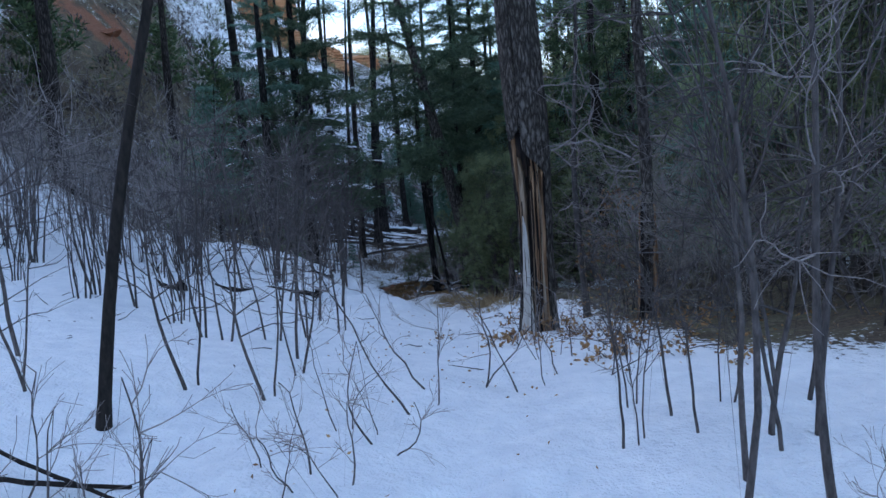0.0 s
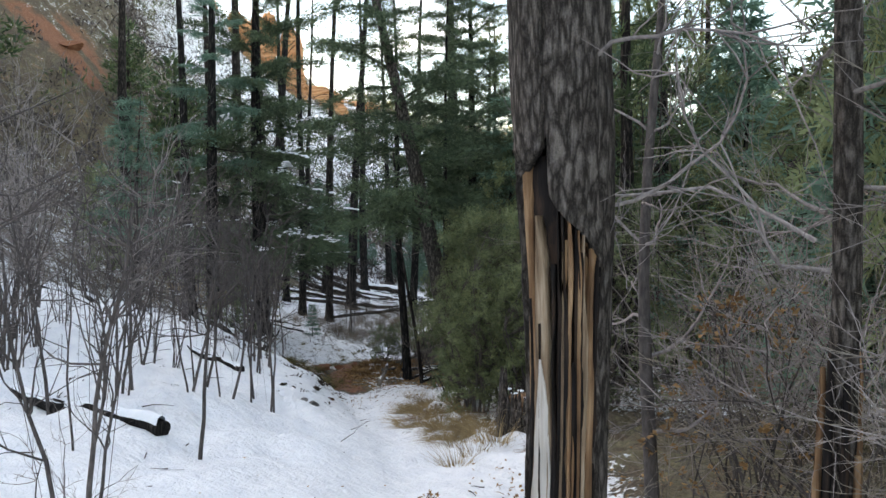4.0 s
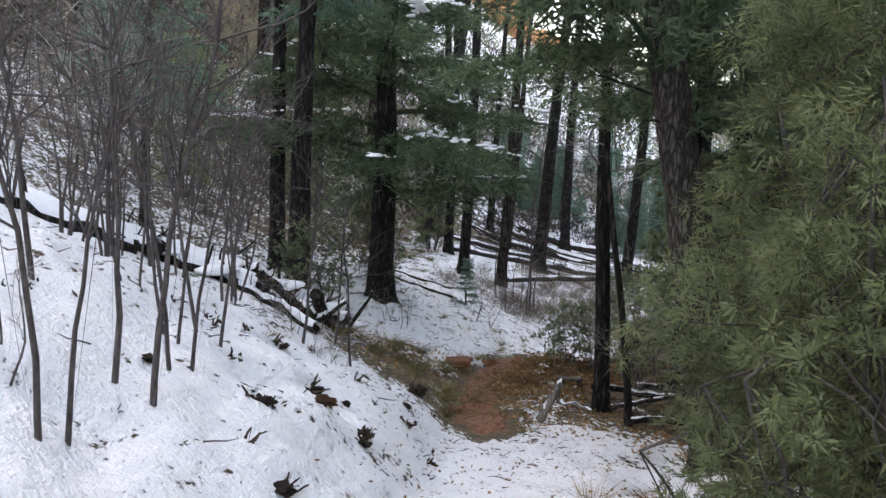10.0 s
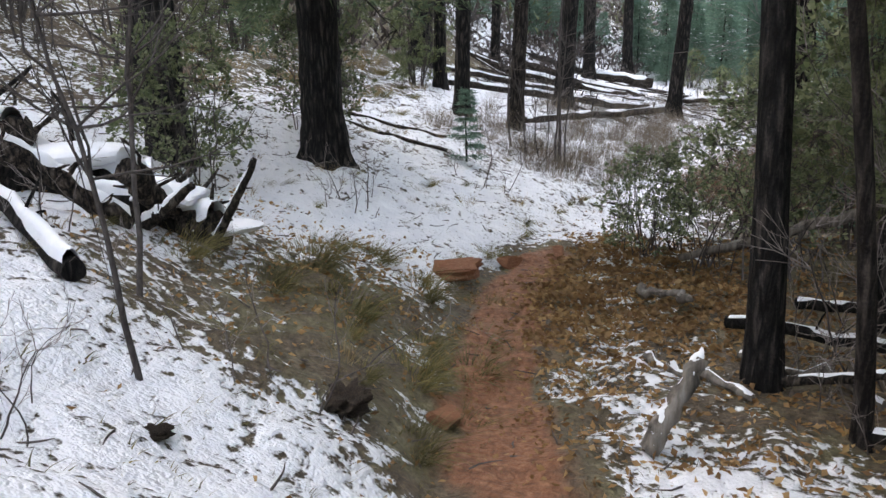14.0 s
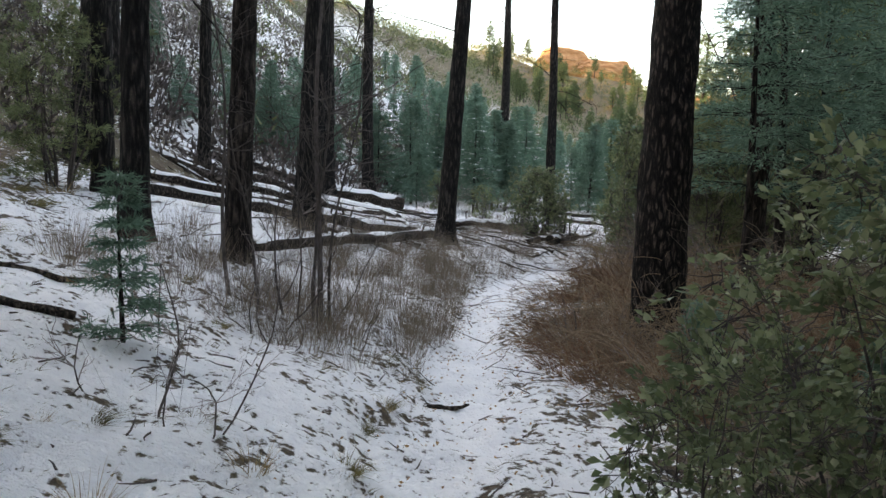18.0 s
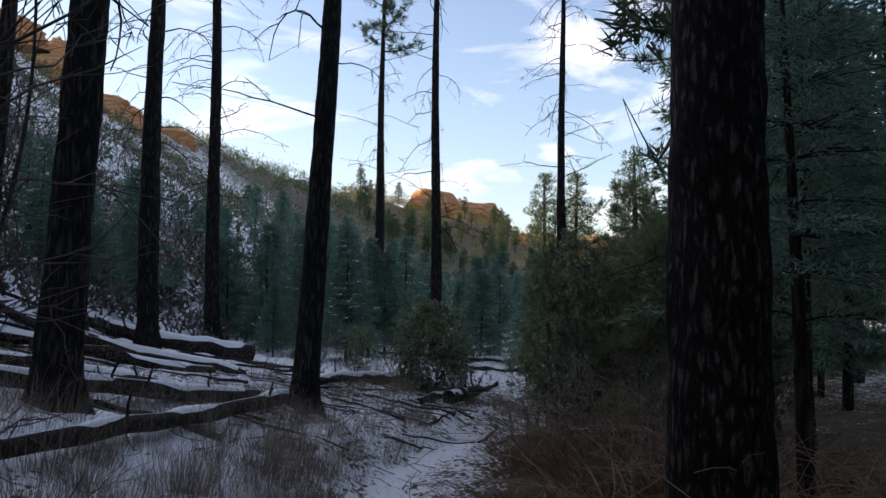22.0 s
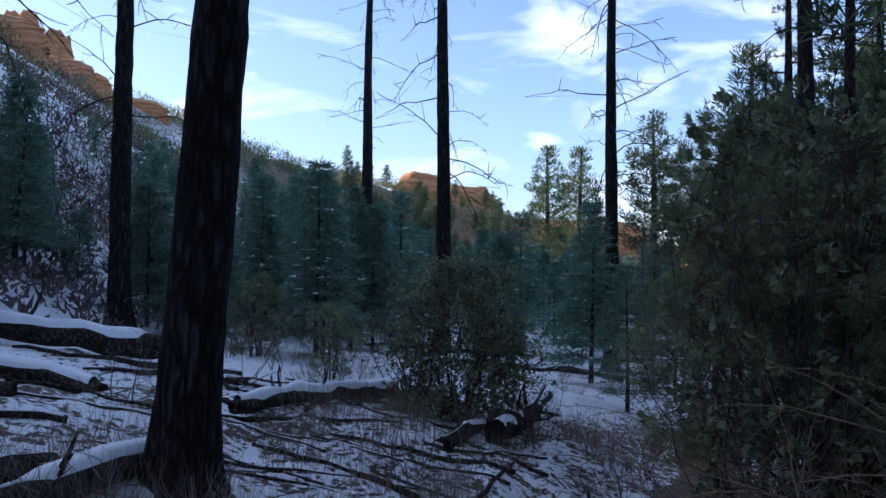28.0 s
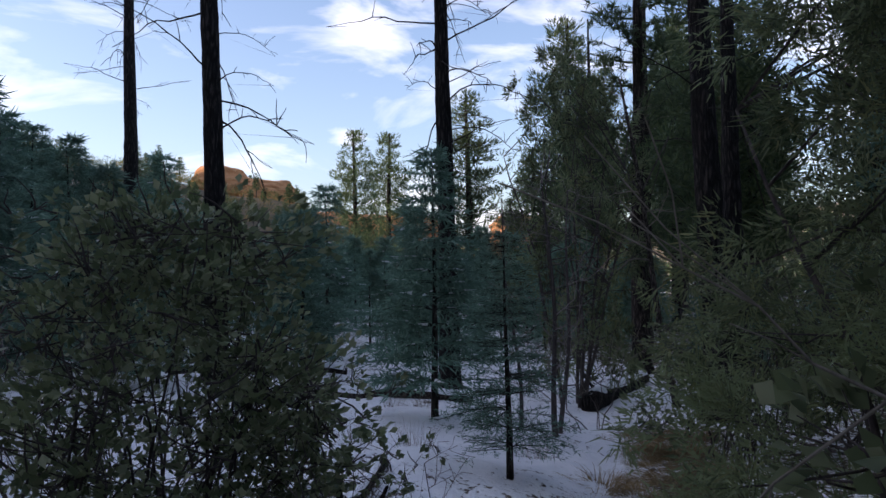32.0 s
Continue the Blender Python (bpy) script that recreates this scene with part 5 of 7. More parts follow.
for xx, yy in [(3.3, 6.4), (2.9, 7.4), (3.4, 8.2), (2.6, 9.2), (3.9, 9.6), (3.4, 12.0), (4.4, 7.4), (2.9, 13.0), (3.8, 14.2), (4.6, 11.0), (5.2, 9.0), (3.0, 17.0), (2.2, 18.2), (3.6, 19.0), (1.5, 22.0), (2.3, 23.5), (1.2, 24.0)]:
    put(CURLY if rng.random() < 0.7 else PALE, xx, yy, rng.uniform(0.75, 1.1))
for xx, yy in [(1.5, 3.0), (-0.6, 4.6), (-0.3, 5.3), (-0.9, 4.0), (-1.7, 3.2), (-2.2, 3.5), (0.5, 5.6), (0.75, 6.6), (-1.5, 9.2), (0.25, 22.8), (0.6, 23.1), (0.9, 22.7), (0.3, 23.7), (0.8, 23.6), (1.2, 23.2), (0.5, 22.4), (-2.6, 20.3), (-3.2, 20.9), (-2.3, 21.4), (-3.6, 21.7), (-2.6, 16.5), (-3.4, 25.6), (-2.6, 27.6), (-2.4, 30.4), (-2.1, 30.9), (-1.9, 30.2), (-2.3, 30.0), (-0.3, 37.5), (-0.9, 37.0), (1.3, 39.9), (2.9, 41.2), (1.0, 42.2), (0.3, 43.0), (-0.6, 41.0), (3.3, 40.3), (1.4, 43.8), (0.1, 45.5), (2.5, 44.8), (-2.9, 33.6), (-1.6, 36.6), (-3.6, 38.7)]:
    put(LOWBARE, xx, yy, rng.uniform(0.8, 1.3))
for xx, yy, sc in [(2.5, 7.4, 0.85), (3.1, 8.2, 1.3), (3.7, 7.2, 1.3), (2.5, 9.1, 1.1), (3.2, 9.8, 1.4), (3.6, 5.8, 1.15), (4.4, 6.4, 1.3), (2.1, 9.9, 1.05), (4.0, 8.8, 1.4), (2.8, 10.8, 1.2)]:
    put(CURLY, xx, yy, sc)
for xx, yy, sc in [(1.0, 45.9, 0.5), (1.9, 46.5, 0.55), (0.7, 44.6, 0.45), (2.2, 45.4, 0.4), (2.6, 9.9, 1.0), (2.0, 8.0, 0.9), (2.6, 8.6, 1.0), (2.4, 9.5, 0.8), (2.9, 7.6, 1.0), (1.6, 29.6, 0.9), (3.2, 38.5, 0.9), (8.6, 46.8, 0.9)]:
    put(PALE, xx, yy, sc)

# ---- slope thicket ----
for tries in range(22):
    xx, yy = rng.uniform(-12, -5.5), rng.uniform(21.5, 36)
    put(SLOPEBARE, xx, yy, rng.uniform(0.6, 1.0))
for tries in range(38):
    ss, al = rng.uniform(-2, 14), rng.uniform(-22, 30)
    put(SLOPEBARE, -10 + 0.423 * al - 0.906 * ss, 35 + 0.906 * al + 0.423 * ss, rng.uniform(0.9, 1.5))
# ---- young firs ----
FIR = [fir_proto(3.2, 1, 0.3, 0.2, blade=0.13, step=0.075), fir_proto(4.2, 2, 0.27, 0.26, blade=0.14, step=0.085), fir_proto(2.2, 3, 0.32, 0.17, blade=0.12, step=0.07), fir_proto(3.6, 4, 0.3, 0.23, snowy=True, blade=0.13, step=0.08)]
FARFIR = [fir_proto(3.4, 31, 0.28, 0.26, blade=0.24, step=0.3, space=0.17), fir_proto(4.0, 32, 0.25, 0.3, blade=0.26, step=0.3, space=0.18)]
NEARFIR = [fir_proto(3.8, 21, 0.3, 0.26, low=0.33, blade=0.06, step=0.035, tw_needed=True), fir_proto(2.6, 22, 0.32, 0.18, blade=0.055, step=0.035, tw_needed=True)]
TALLFIR = [fir_proto(4.4, 33, 0.27, 0.3, low=0.36, blade=0.12, step=0.075), fir_proto(4.0, 34, 0.28, 0.28, low=0.4, blade=0.12, step=0.075)]
SAPLING = [fir_proto(2.5, 11, 0.26, 0.3, low=0.1, blade=0.13, step=0.065, space=0.15), fir_proto(0.9, 12, 0.3, 0.09, low=0.1, blade=0.05, step=0.014, space=0.05)]
for xx, yy, k, sc in [(3.2, 30.3, 0, 1.25), (3.0, 33.4, 0, 1.3), (4.0, 31.6, 0, 1.5), (3.6, 28.6, 0, 1.3)]:
    put(NEARFIR, xx, yy, sc, k=k)
put(SAPLING, -3.03, 28.65, 0.4, k=0)
put(NEARFIR, 5.35, 44.0, 0.78, k=1)
put(SAPLING, 1.0, 30.2, 0.7, k=1)
put(SAPLING, 1.25, 28.2, 0.8, k=1)
for xx, yy, k, sc in [(2.45, 29.6, 0, 0.85), (-6.0, 22.5, 1, 1.31), (2.3, 24.6, 0, 1.6), (5.8, 29.8, 1, 1.8), (4.2, 34.8, 0, 1.5), (4.9, 23.0, 0, 1.9), (6.6, 26.0, 1, 2.0), (7.2, 32.0, 0, 1.9), (5.9, 36.9, 1, 1.7), (6.6, 20.8, 1, 1.9), (8.4, 24.8, 0, 2.0), (8.2, 37.8, 0, 1.8), (10.4, 41.2, 1, 1.9), (12.6, 44.5, 0, 1.9), (6.4, 13.0, 0, 1.9), (8.0, 16.6, 1, 2.0), (4.9, 12.6, 1, 1.6)]:
    if sc < 1.3:
        put(NEARFIR, xx, yy, sc * (1.1 if k else 1), k=k % 2)
    else:
        put(TALLFIR if 22 < yy < 40 else FIR, xx, yy, sc * 0.95, k=k)
for tries in range(420):
    yy = rng.uniform(46, 92)
    xx = rng.uniform(-9 + (yy - 46) * 0.25, 16 + (yy - 46) * 0.55)
    if math.hypot(xx - 8.3, yy - 50) < 3.5 or abs(xx - (4.6 + (yy - 46) * 0.1)) < 1.0 and yy < 60:
        continue
    lane = xx > 5.0 + (yy - 46) * 0.2 and yy < 56
    if lane and rng.random() < 0.75:
        continue
    if rng.random() < 0.5:
        put(FIR if yy < 54 else FARFIR, xx, yy, rng.uniform(0.5, 0.95) * (0.75 if xx < 1.5 else 1.0))
for xx, yy, k, sc in [(-0.2, 48.6, 0, 1.0), (1.75, 47.9, 3, 0.84), (0.9, 51.5, 3, 0.98), (3.1, 50.4, 0, 0.92), (-1.2, 49.6, 2, 1.2), (7.9, 54.4, 3, 1.0), (6.3, 51.6, 2, 1.3), (2.3, 53.0, 1, 0.95), (4.4, 53.6, 3, 1.05), (-3.4, 49.6, 0, 1.05), (-5.2, 47.4, 3, 0.85), (10.6, 55.6, 0, 1.1)]:
    put(FIR, xx, yy, sc, k=k)
for xx, yy, sc in [(-4.8, 46.5, 0.75), (-6.2, 44.5, 0.7), (-3.7, 47.5, 0.7), (-2.6, 51.0, 0.95), (-0.3, 50.5, 0.95), (1.0, 51.5, 1.0), (2.4, 51.0, 0.85), (3.2, 52.5, 0.95), (-7.6, 47.5, 0.8), (6.3, 54.0, 0.7), (7.2, 53.0, 0.6), (9.6, 53.5, 0.8), (-1.4, 52.5, 1.0), (0.2, 54.0, 1.1), (1.9, 54.5, 1.1), (4.2, 55.0, 1.0), (-4.2, 53.0, 1.0), (-5.6, 50.5, 0.9), (3.6, 49.5, 0.65), (6.0, 57.0, 1.0), (8.0, 57.5, 0.9), (10.5, 57.0, 0.9), (12.0, 55.0, 0.85), (5.0, 59.0, 1.1), (9.0, 60.5, 1.0)]:
    put(FIR, xx, yy, sc * (0.68 if xx < 1.5 else 0.85))

# ---- junipers and evergreen oaks ----
JUN = [juniper_proto(k, 1.25, 3.3, 120, 120, 0.085, 0.018, "dense olive-green juniper with fine scaly sprays", 0.1) for k in range(2)]
NEARJUN = [juniper_proto(7, 1.25, 3.3, 130, 520, 0.048, 0.0085, "dense olive-green juniper with drooping fine scaly sprays"), juniper_proto(8, 1.25, 3.3, 120, 520, 0.048, 0.0085, "dense olive-green juniper with drooping fine scaly sprays", 0.18)]
SMALLJUN = [juniper_proto(5, 0.62, 1.6, 70, 220, 0.04, 0.009, "small dense juniper bush in the snow", 0.08, "small_juniper", "", 0.12)]
OAK = [bush_proto("evergreen_oak", 10 + k, 1.0, 2.3, 125, 40, 0.072, 0.045, M_OAK, "evergreen scrub oak with small leathery leaves", "bush", True, 0.16, 0.2, "scrub oaks beside the trail", (0.1, 0.19)) for k in range(2)]
LOWOAK = [bush_proto("evergreen_oak", 17, 0.8, 1.75, 190, 60, 0.05, 0.032, M_OAK, "dense dark evergreen oak bush standing in snow", "bush", True, 0.06, 0.1, "", (0.12, 0.22))]
BIGLEAF = [bush_proto("leafy_oak", 25, 0.7, 2.1, 62, 9, 0.062, 0.036, M_OAK, "scrub oak with larger green leaves on thin twigs", "bush", True, 0.25, 0.2, "", (0.07, 0.13))]
DEADOAK = [bush_proto("withered_oak", 20, 0.9, 2.4, 60, 12, 0.065, 0.04, M_BROWNLEAF, "scrub oak holding a few withered brown leaves", "bush", True, 0.15, 0.3)]
SPRIG = [bush_proto("dead_leaf_sprig", 60 + k, 0.16, 0.2, 7, 6, 0.075, 0.045, M_BROWNLEAF, "small sprig of withered brown oak leaves in snow", "leaves", True, 0.02, 0.3, "dead leaf sprigs", (0.05, 0.09)) for k in range(2)]
for xx, yy, sc in [(0.23, 7.62, 0.9), (0.49, 7.64, 1.2), (0.62, 7.5, 0.8), (1.04, 6.25, 1.3), (1.2, 6.35, 1.0), (0.95, 8.3, 1.1), (1.13, 7.28, 0.9), (1.34, 6.95, 1.2), (1.06, 8.0, 1.0), (1.6, 7.4, 1.1), (1.9, 6.9, 1.2), (1.5, 6.0, 0.9), (1.75, 5.6, 1.0), (0.4, 8.4, 0.8), (2.2, 7.6, 1.2), (-0.2, 8.6, 0.7), (0.6, 9.4, 0.9), (0.3, 11.0, 0.8), (0.55, 21.6, 0.9), (0.35, 20.9, 0.8), (0.8, 21.2, 1.0), (-0.35, 22.0, 0.8)]:
    put(SPRIG, xx, yy, sc * 0.7)
put(NEARJUN, 1.4, 17.3, 1.0, k=0, stretch=0.95)
put(NEARJUN, 2.3, 18.6, 1.0, k=1, turn=200, stretch=0.9)
put(JUN, 2.9, 16.4, 0.95, k=0)
put(JUN, 1.9, 21.2, 1.05, k=1)
put(JUN, 5.0, 14.0, 1.25, k=0)
put(JUN, 6.0, 11.0, 1.3, k=1)
put(JUN, 5.4, 18.5, 1.2, k=0)
put(JUN, 7.0, 8.0, 1.3, k=1)
put(JUN, 5.6, 5.5, 1.1, k=0)
put(JUN, 3.0, 25.2, 1.1, k=1)
for xx, yy, sc, st, k in [(2.4, 22.6, 1.1, 1.35, 0), (4.6, 24.6, 1.4, 2.0, 0), (5.6, 21.6, 1.4, 2.0, 1), (4.7, 11.4, 1.2, 1.8, 0), (6.4, 9.2, 1.4, 1.9, 1), (4.6, 8.9, 1.1, 1.5, 0), (6.8, 14.8, 1.5, 2.0, 1), (10.0, 48.9, 1.1, 1.65, 1), (6.2, 38.6, 1.2, 1.7, 1)]:
    put(JUN, xx, yy, sc, k=k, stretch=st)
put(NEARJUN, 1.7, 25.0, 0.95, k=1, turn=30, stretch=1.1)
put(BIGLEAF, 0.35, 25.6, 0.8, k=0)
put(NEARJUN, 1.95, 28.4, 0.65, k=0, turn=90, stretch=0.95)
put(OAK, 0.25, 26.9, 0.8, k=0, stretch=0.85)
put(BIGLEAF, -0.45, 26.3, 0.5, k=0)
put(OAK, 1.3, 26.4, 1.0, k=1, stretch=1.2)
put(OAK, -0.75, 26.0, 0.42, k=1)
put(OAK, 1.35, 22.9, 0.7, k=1)
put(SMALLJUN, 1.05, 16.5, 1.1, k=0)
put(SMALLJUN, 1.75, 16.0, 1.25, k=0, turn=80)
put(SMALLJUN, 0.85, 17.4, 0.9, k=0, turn=200)
put(OAK, -4.4, 24.3, 0.55, k=1)
put(OAK, -4.6, 27.4, 0.55, k=0, turn=70)
put(BIGLEAF, -0.2, 25.75, 0.55, k=0, turn=250)
put(OAK, 3.7, 38.7, 0.95, k=0, stretch=1.25)
for xx, yy, sc, k in [(4.6, 39.3, 0.9, 1)]:
    put(OAK, xx, yy, sc, k=k)
for xx, yy in [(0.55, 29.6), (0.8, 30.7), (0.5, 31.3), (1.2, 31.4), (0.9, 29.2), (1.6, 30.4), (3.6, 37.7), (4.5, 37.5)]:
    put(LOWBARE, xx, yy, rng.uniform(0.8, 1.2))
put(OAK, 5.0, 38.7, 1.05, k=1, stretch=1.25)
put(CURLY, 2.7, 35.4, 0.75, k=0)
put(CURLY, 3.2, 36.3, 0.8, k=1)
put(CURLY, 2.5, 36.9, 0.65, k=0)
put(CURLY, 3.5, 35.2, 0.8, k=1)
put(CURLY, 2.2, 34.2, 0.6, k=0)
put(NEARJUN, 3.9, 39.6, 0.8, k=0, turn=10, stretch=1.05)
put(NEARJUN, 4.2, 37.4, 0.8, k=1, turn=140, stretch=1.1)
put(CURLY, 3.0, 34.0, 0.75, k=1)
put(OAK, 5.0, 37.6, 1.1, k=0, stretch=1.2)
put(OAK, 8.3, 44.2, 1.0, k=0, stretch=0.85)
put(OAK, 9.5, 43.4, 1.05, k=1)
put(OAK, 7.6, 41.0, 1.0, k=0, stretch=1.1)
put(LOWOAK, 2.3, 41.95, 0.9, k=0)
put(BIGLEAF, 3.96, 41.17, 0.38, k=0)
put(BIGLEAF, 1.95, 41.85, 0.75, k=0)
put(SMALLJUN, 1.4, 44.5, 0.6, k=0)
put(SMALLJUN, 0.6, 46.8, 0.8, k=0)
put(JUN, -5.0, 33.2, 0.6, k=0)
put(JUN, -7.4, 31.0, 0.75, k=0)
put(JUN, -8.6, 27.4, 0.8, k=1, stretch=1.2)
put(JUN, -7.2, 35.4, 0.7, k=1)
put(BIGLEAF, 2.75, 41.2, 0.5, k=0, turn=60)
put(DEADOAK, 2.6, 29.0, 0.9, k=0)
put(DEADOAK, 2.0, 9.4, 0.6, k=0)
put(DEADOAK, 3.3, 27.4, 1.0, k=0)

# ---- fallen logs, sticks, stump, stones ----
log("fallen_log", (-0.3, 39.3, 0.06), (-2.85, 32.3, 0.1), 0.085, "snow-dusted fallen grey log leading to a pine", 0.55, seed=1, stubs=4, straight=1.0)
log("fallen_log", (-0.75, 38.6, 0.06), (-4.6, 33.6, 0.12), 0.095, "fallen grey log with snow on top", 0.45, seed=2, stubs=6, straight=1.0)
log("fallen_log", (-1.6, 37.6, 0.05), (-5.4, 36.2, 0.1), 0.08, "fallen dark log with snow on top", 0.4, seed=26, stubs=4, straight=0.9)
log("fallen_log", (-0.65, 44.6, 0.1), (-4.4, 44.1, 0.1), 0.16, "snow-covered fallen log below the slope", 0.55, seed=3)
log("fallen_log", (-0.9, 41.4), (-6.2, 43.4), 0.13, "grey fallen log with patches of snow", 0.35, seed=4)
log("fallen_log", (-1.3, 40.3), (-6.0, 40.4), 0.12, "grey fallen log with patches of snow", 0.3, seed=5)
log("fallen_log", (-2.0, 37.8), (-4.9, 38.7), 0.07, "thin fallen log among snow and twigs", 0.5, seed=6)
log("rotten_log", (1.75, 40.5), (4.3, 44.2), 0.075, "rotten black log lying in snow by the trail", 0.12, M_CHAR, 0.25, 7, 0.7, 2, 0.3)
log("fallen_log", (1.9, 43.0, 0.05), (0.15, 40.5, 0.05), 0.085, "thin snowy log lying in the clearing", 0.9, seed=8)
log("fallen_log", (9.9, 48.4), (12.8, 50.2), 0.17, "cut dark log end lying in the snow", 0.5, M_CHAR, seed=9, stubs=1)
log("fallen_log", (4.2, 49.0), (7.6, 48.2), 0.09, "thin snowy log lying across the clearing", 1.0, seed=10)
log("fallen_log", (3.2, 52.0), (7.0, 51.3), 0.1, "thin snowy log lying across the clearing", 1.0, seed=11)
log("fallen_log", (-3.6, 23.0), (-5.1, 21.9), 0.1, "broken fallen dark log with snow along the top", 1.0, M_CHAR, 0.3, 12, 0.8, 7, 0.7)
log("fallen_log", (-5.4, 21.5), (-7.2, 20.3), 0.12, "broken fallen dark log with snow along the top", 1.0, M_CHAR, 0.3, 27, 0.8, 4, 0.7)
log("fallen_log", (-3.1, 21.4), (-4.6, 22.3), 0.055, "short blackened log capped with snow", 1.0, M_CHAR, 0.9, 29, 0.7, 6, 0.2)
log("fallen_log", (-4.2, 22.3), (-8.5, 22.6), 0.14, "fallen dark log with snow along the top", 1.0, M_CHAR, seed=13)
log("fallen_log", (-2.2, 15.8), (-3.1, 16.4), 0.05, "short blackened stick lying in the snow", 0.3, M_CHAR, seed=14, stubs=1)
log("fallen_log", (-1.9, 11.6), (-3.6, 12.6), 0.07, "blackened log half buried in snow", 0.8, M_CHAR, seed=15, stubs=2)
log("fallen_log", (-3.6, 10.9), (-4.6, 12.4), 0.08, "blackened log half buried in snow", 0.8, M_CHAR, seed=16, stubs=2)
log("fallen_branch", (-2.7, 3.8, 0.12), (-1.75, 4.0), 0.014, "thin dark fallen branch lying on the snow", 0.0, M_DEADBRANCH, seed=32, stubs=7)
log("fallen_branch", (-2.5, 4.2, 0.1), (-1.6, 3.75), 0.011, "thin dark fallen branch lying on the snow", 0.0, M_DEADBRANCH, seed=33, stubs=7)
log("fallen_branch", (-3.3, 28.7), (-5.0, 28.5), 0.03, "long thin fallen branch on patchy snow", 0.0, M_LOG, seed=17, stubs=4)
log("fallen_branch", (-3.5, 29.5), (-5.4, 29.0), 0.022, "long thin fallen branch on patchy snow", 0.0, M_LOG, seed=18, stubs=4)
log("fallen_branch", (-1.25, 29.5), (-0.95, 29.6), 0.018, "short stick on the snowy trail", 0.0, M_LOG, seed=19, stubs=0)
log("fallen_branch", (0.95, 25.5, 0.62), (-0.45, 25.88, 0.03), 0.05, "weathered grey fallen branch over leaf litter", 0.0, M_DRIFT, seed=20, stubs=1)
log("driftwood", (-0.75, 24.95, 0.03), (-0.4, 24.3, 0.12), 0.034, "gnarled grey weathered root over leaf litter", 0.0, M_DRIFT, seed=35, stubs=5)
log("snowy_snag", (-0.72, 22.05), (-0.52, 22.15, 0.42), 0.05, "broken grey stub with snow lying along it", 1.0, M_DRIFT, 0.4, 37, 0.7, 3)
log("fallen_log", (-0.25, 23.7, 0.1), (1.25, 23.0, 0.3), 0.042, "dark fallen log among brush beside the trail", 0.15, M_CHAR, 0.5, 38, 0.7, 6)
log("fallen_log", (0.25, 22.3, 0.05), (1.15, 21.7, 0.25), 0.035, "dark fallen log with snow among brush", 0.15, M_CHAR, 0.5, 39, 0.7, 5)
log("fallen_log", (0.0, 23.0, 0.05), (0.8, 22.4, 0.35), 0.03, "dark fallen log with snow among brush", 0.15, M_LOG, 0.5, 140, 0.7, 5)
log("fallen_log", (0.3, 24.5, 0.05), (1.5, 23.9, 0.2), 0.042, "dark fallen log among brush beside the trail", 0.15, M_CHAR, 0.5, 141, 0.7, 5)
log("snowy_branch", (-3.35, 22.9, 0.0), (-2.95, 22.75, 0.75), 0.03, "leaning thin branch plastered with snow", 1.6, M_LOG, 0.3, 142, 0.6, 4)
log("snowy_branch", (-3.6, 22.6, 0.0), (-3.2, 22.5, 0.45), 0.035, "leaning thin branch plastered with snow", 1.6, M_LOG, 0.3, 143, 0.6, 4)
log("rotten_log", (2.35, 40.9, 0.02), (3.35, 42.4, 0.04), 0.11, "thick rotten black log end beside the oak bush", 0.15, M_CHAR, 0.7, 144, 0.85, 5, 0.8)
log("fallen_log", (3.2, 38.3, 0.1), (5.0, 38.0, 0.1), 0.1, "grey log lying under the bramble thicket", 0.1, M_LOG, 0.5, 145, 0.8, 3)
log("driftwood", (-0.75, 23.4), (-0.2, 22.7), 0.033, "gnarled grey weathered root beside the red trail", 0.1, M_DRIFT, seed=21, stubs=3)
log("driftwood", (-0.2, 23.4), (0.5, 22.9), 0.042, "gnarled grey weathered root beside the red trail", 0.2, M_DRIFT, seed=22, stubs=4)
log("fallen_log", (2.2, 34.9), (4.2, 34.3), 0.1, "grey log lying among the brambles", 0.0, M_LOG, seed=23, stubs=1)

for i, (xx, yy, aa, ll, rr, up) in enumerate([(-3.3, 22.9, 0.4, 0.9, 0.12, 0.1), (-3.9, 23.2, -0.5, 1.1, 0.13, 0.05), (-4.4, 22.6, 0.9, 0.8, 0.1, 0.25), (-4.9, 23.0, 0.1, 1.3, 0.14, 0.05), (-3.6, 22.5, 1.5, 0.7, 0.08, 0.3), (-5.6, 22.3, -0.3, 1.2, 0.12, 0.1), (-4.1, 22.0, 2.4, 0.7, 0.07, 0.3), (-5.2, 21.6, 0.6, 1.0, 0.09, 0.15)]):
    log("broken_log", (xx, yy, up), (xx - ll * math.cos(aa), yy + ll * math.sin(aa)), rr, "broken dark rotten log heaped with snow", 1.0, M_CHAR if i % 2 else M_LOG, 0.4, 160 + i, 0.75, 6, 0.4)
PILLOW = [stone_mesh(70 + k, M_SNOW, 0.45, (0.7, 0.95)) for k in range(3)]
for i, (xx, yy, sz, dz) in enumerate([(-3.7, 22.95, 0.26, 0.22), (-4.3, 22.85, 0.32, 0.24), (-5.0, 22.7, 0.36, 0.26), (-5.7, 22.5, 0.34, 0.2), (-3.3, 23.0, 0.18, 0.2), (-4.7, 22.1, 0.24, 0.16)]):
    ob = tagged(new("snow_pillow", PILLOW[i % 3]), "rounded pillow of snow lying on broken logs", "snow", kind="stuff")
    ob.matrix_world = pose(xx, yy, gz(xx, yy) + dz - 0.04, 0, 0, 50.0 * i) @ Matrix.Diagonal((sz * 1.3, sz * 0.8, sz * 0.6, 1))
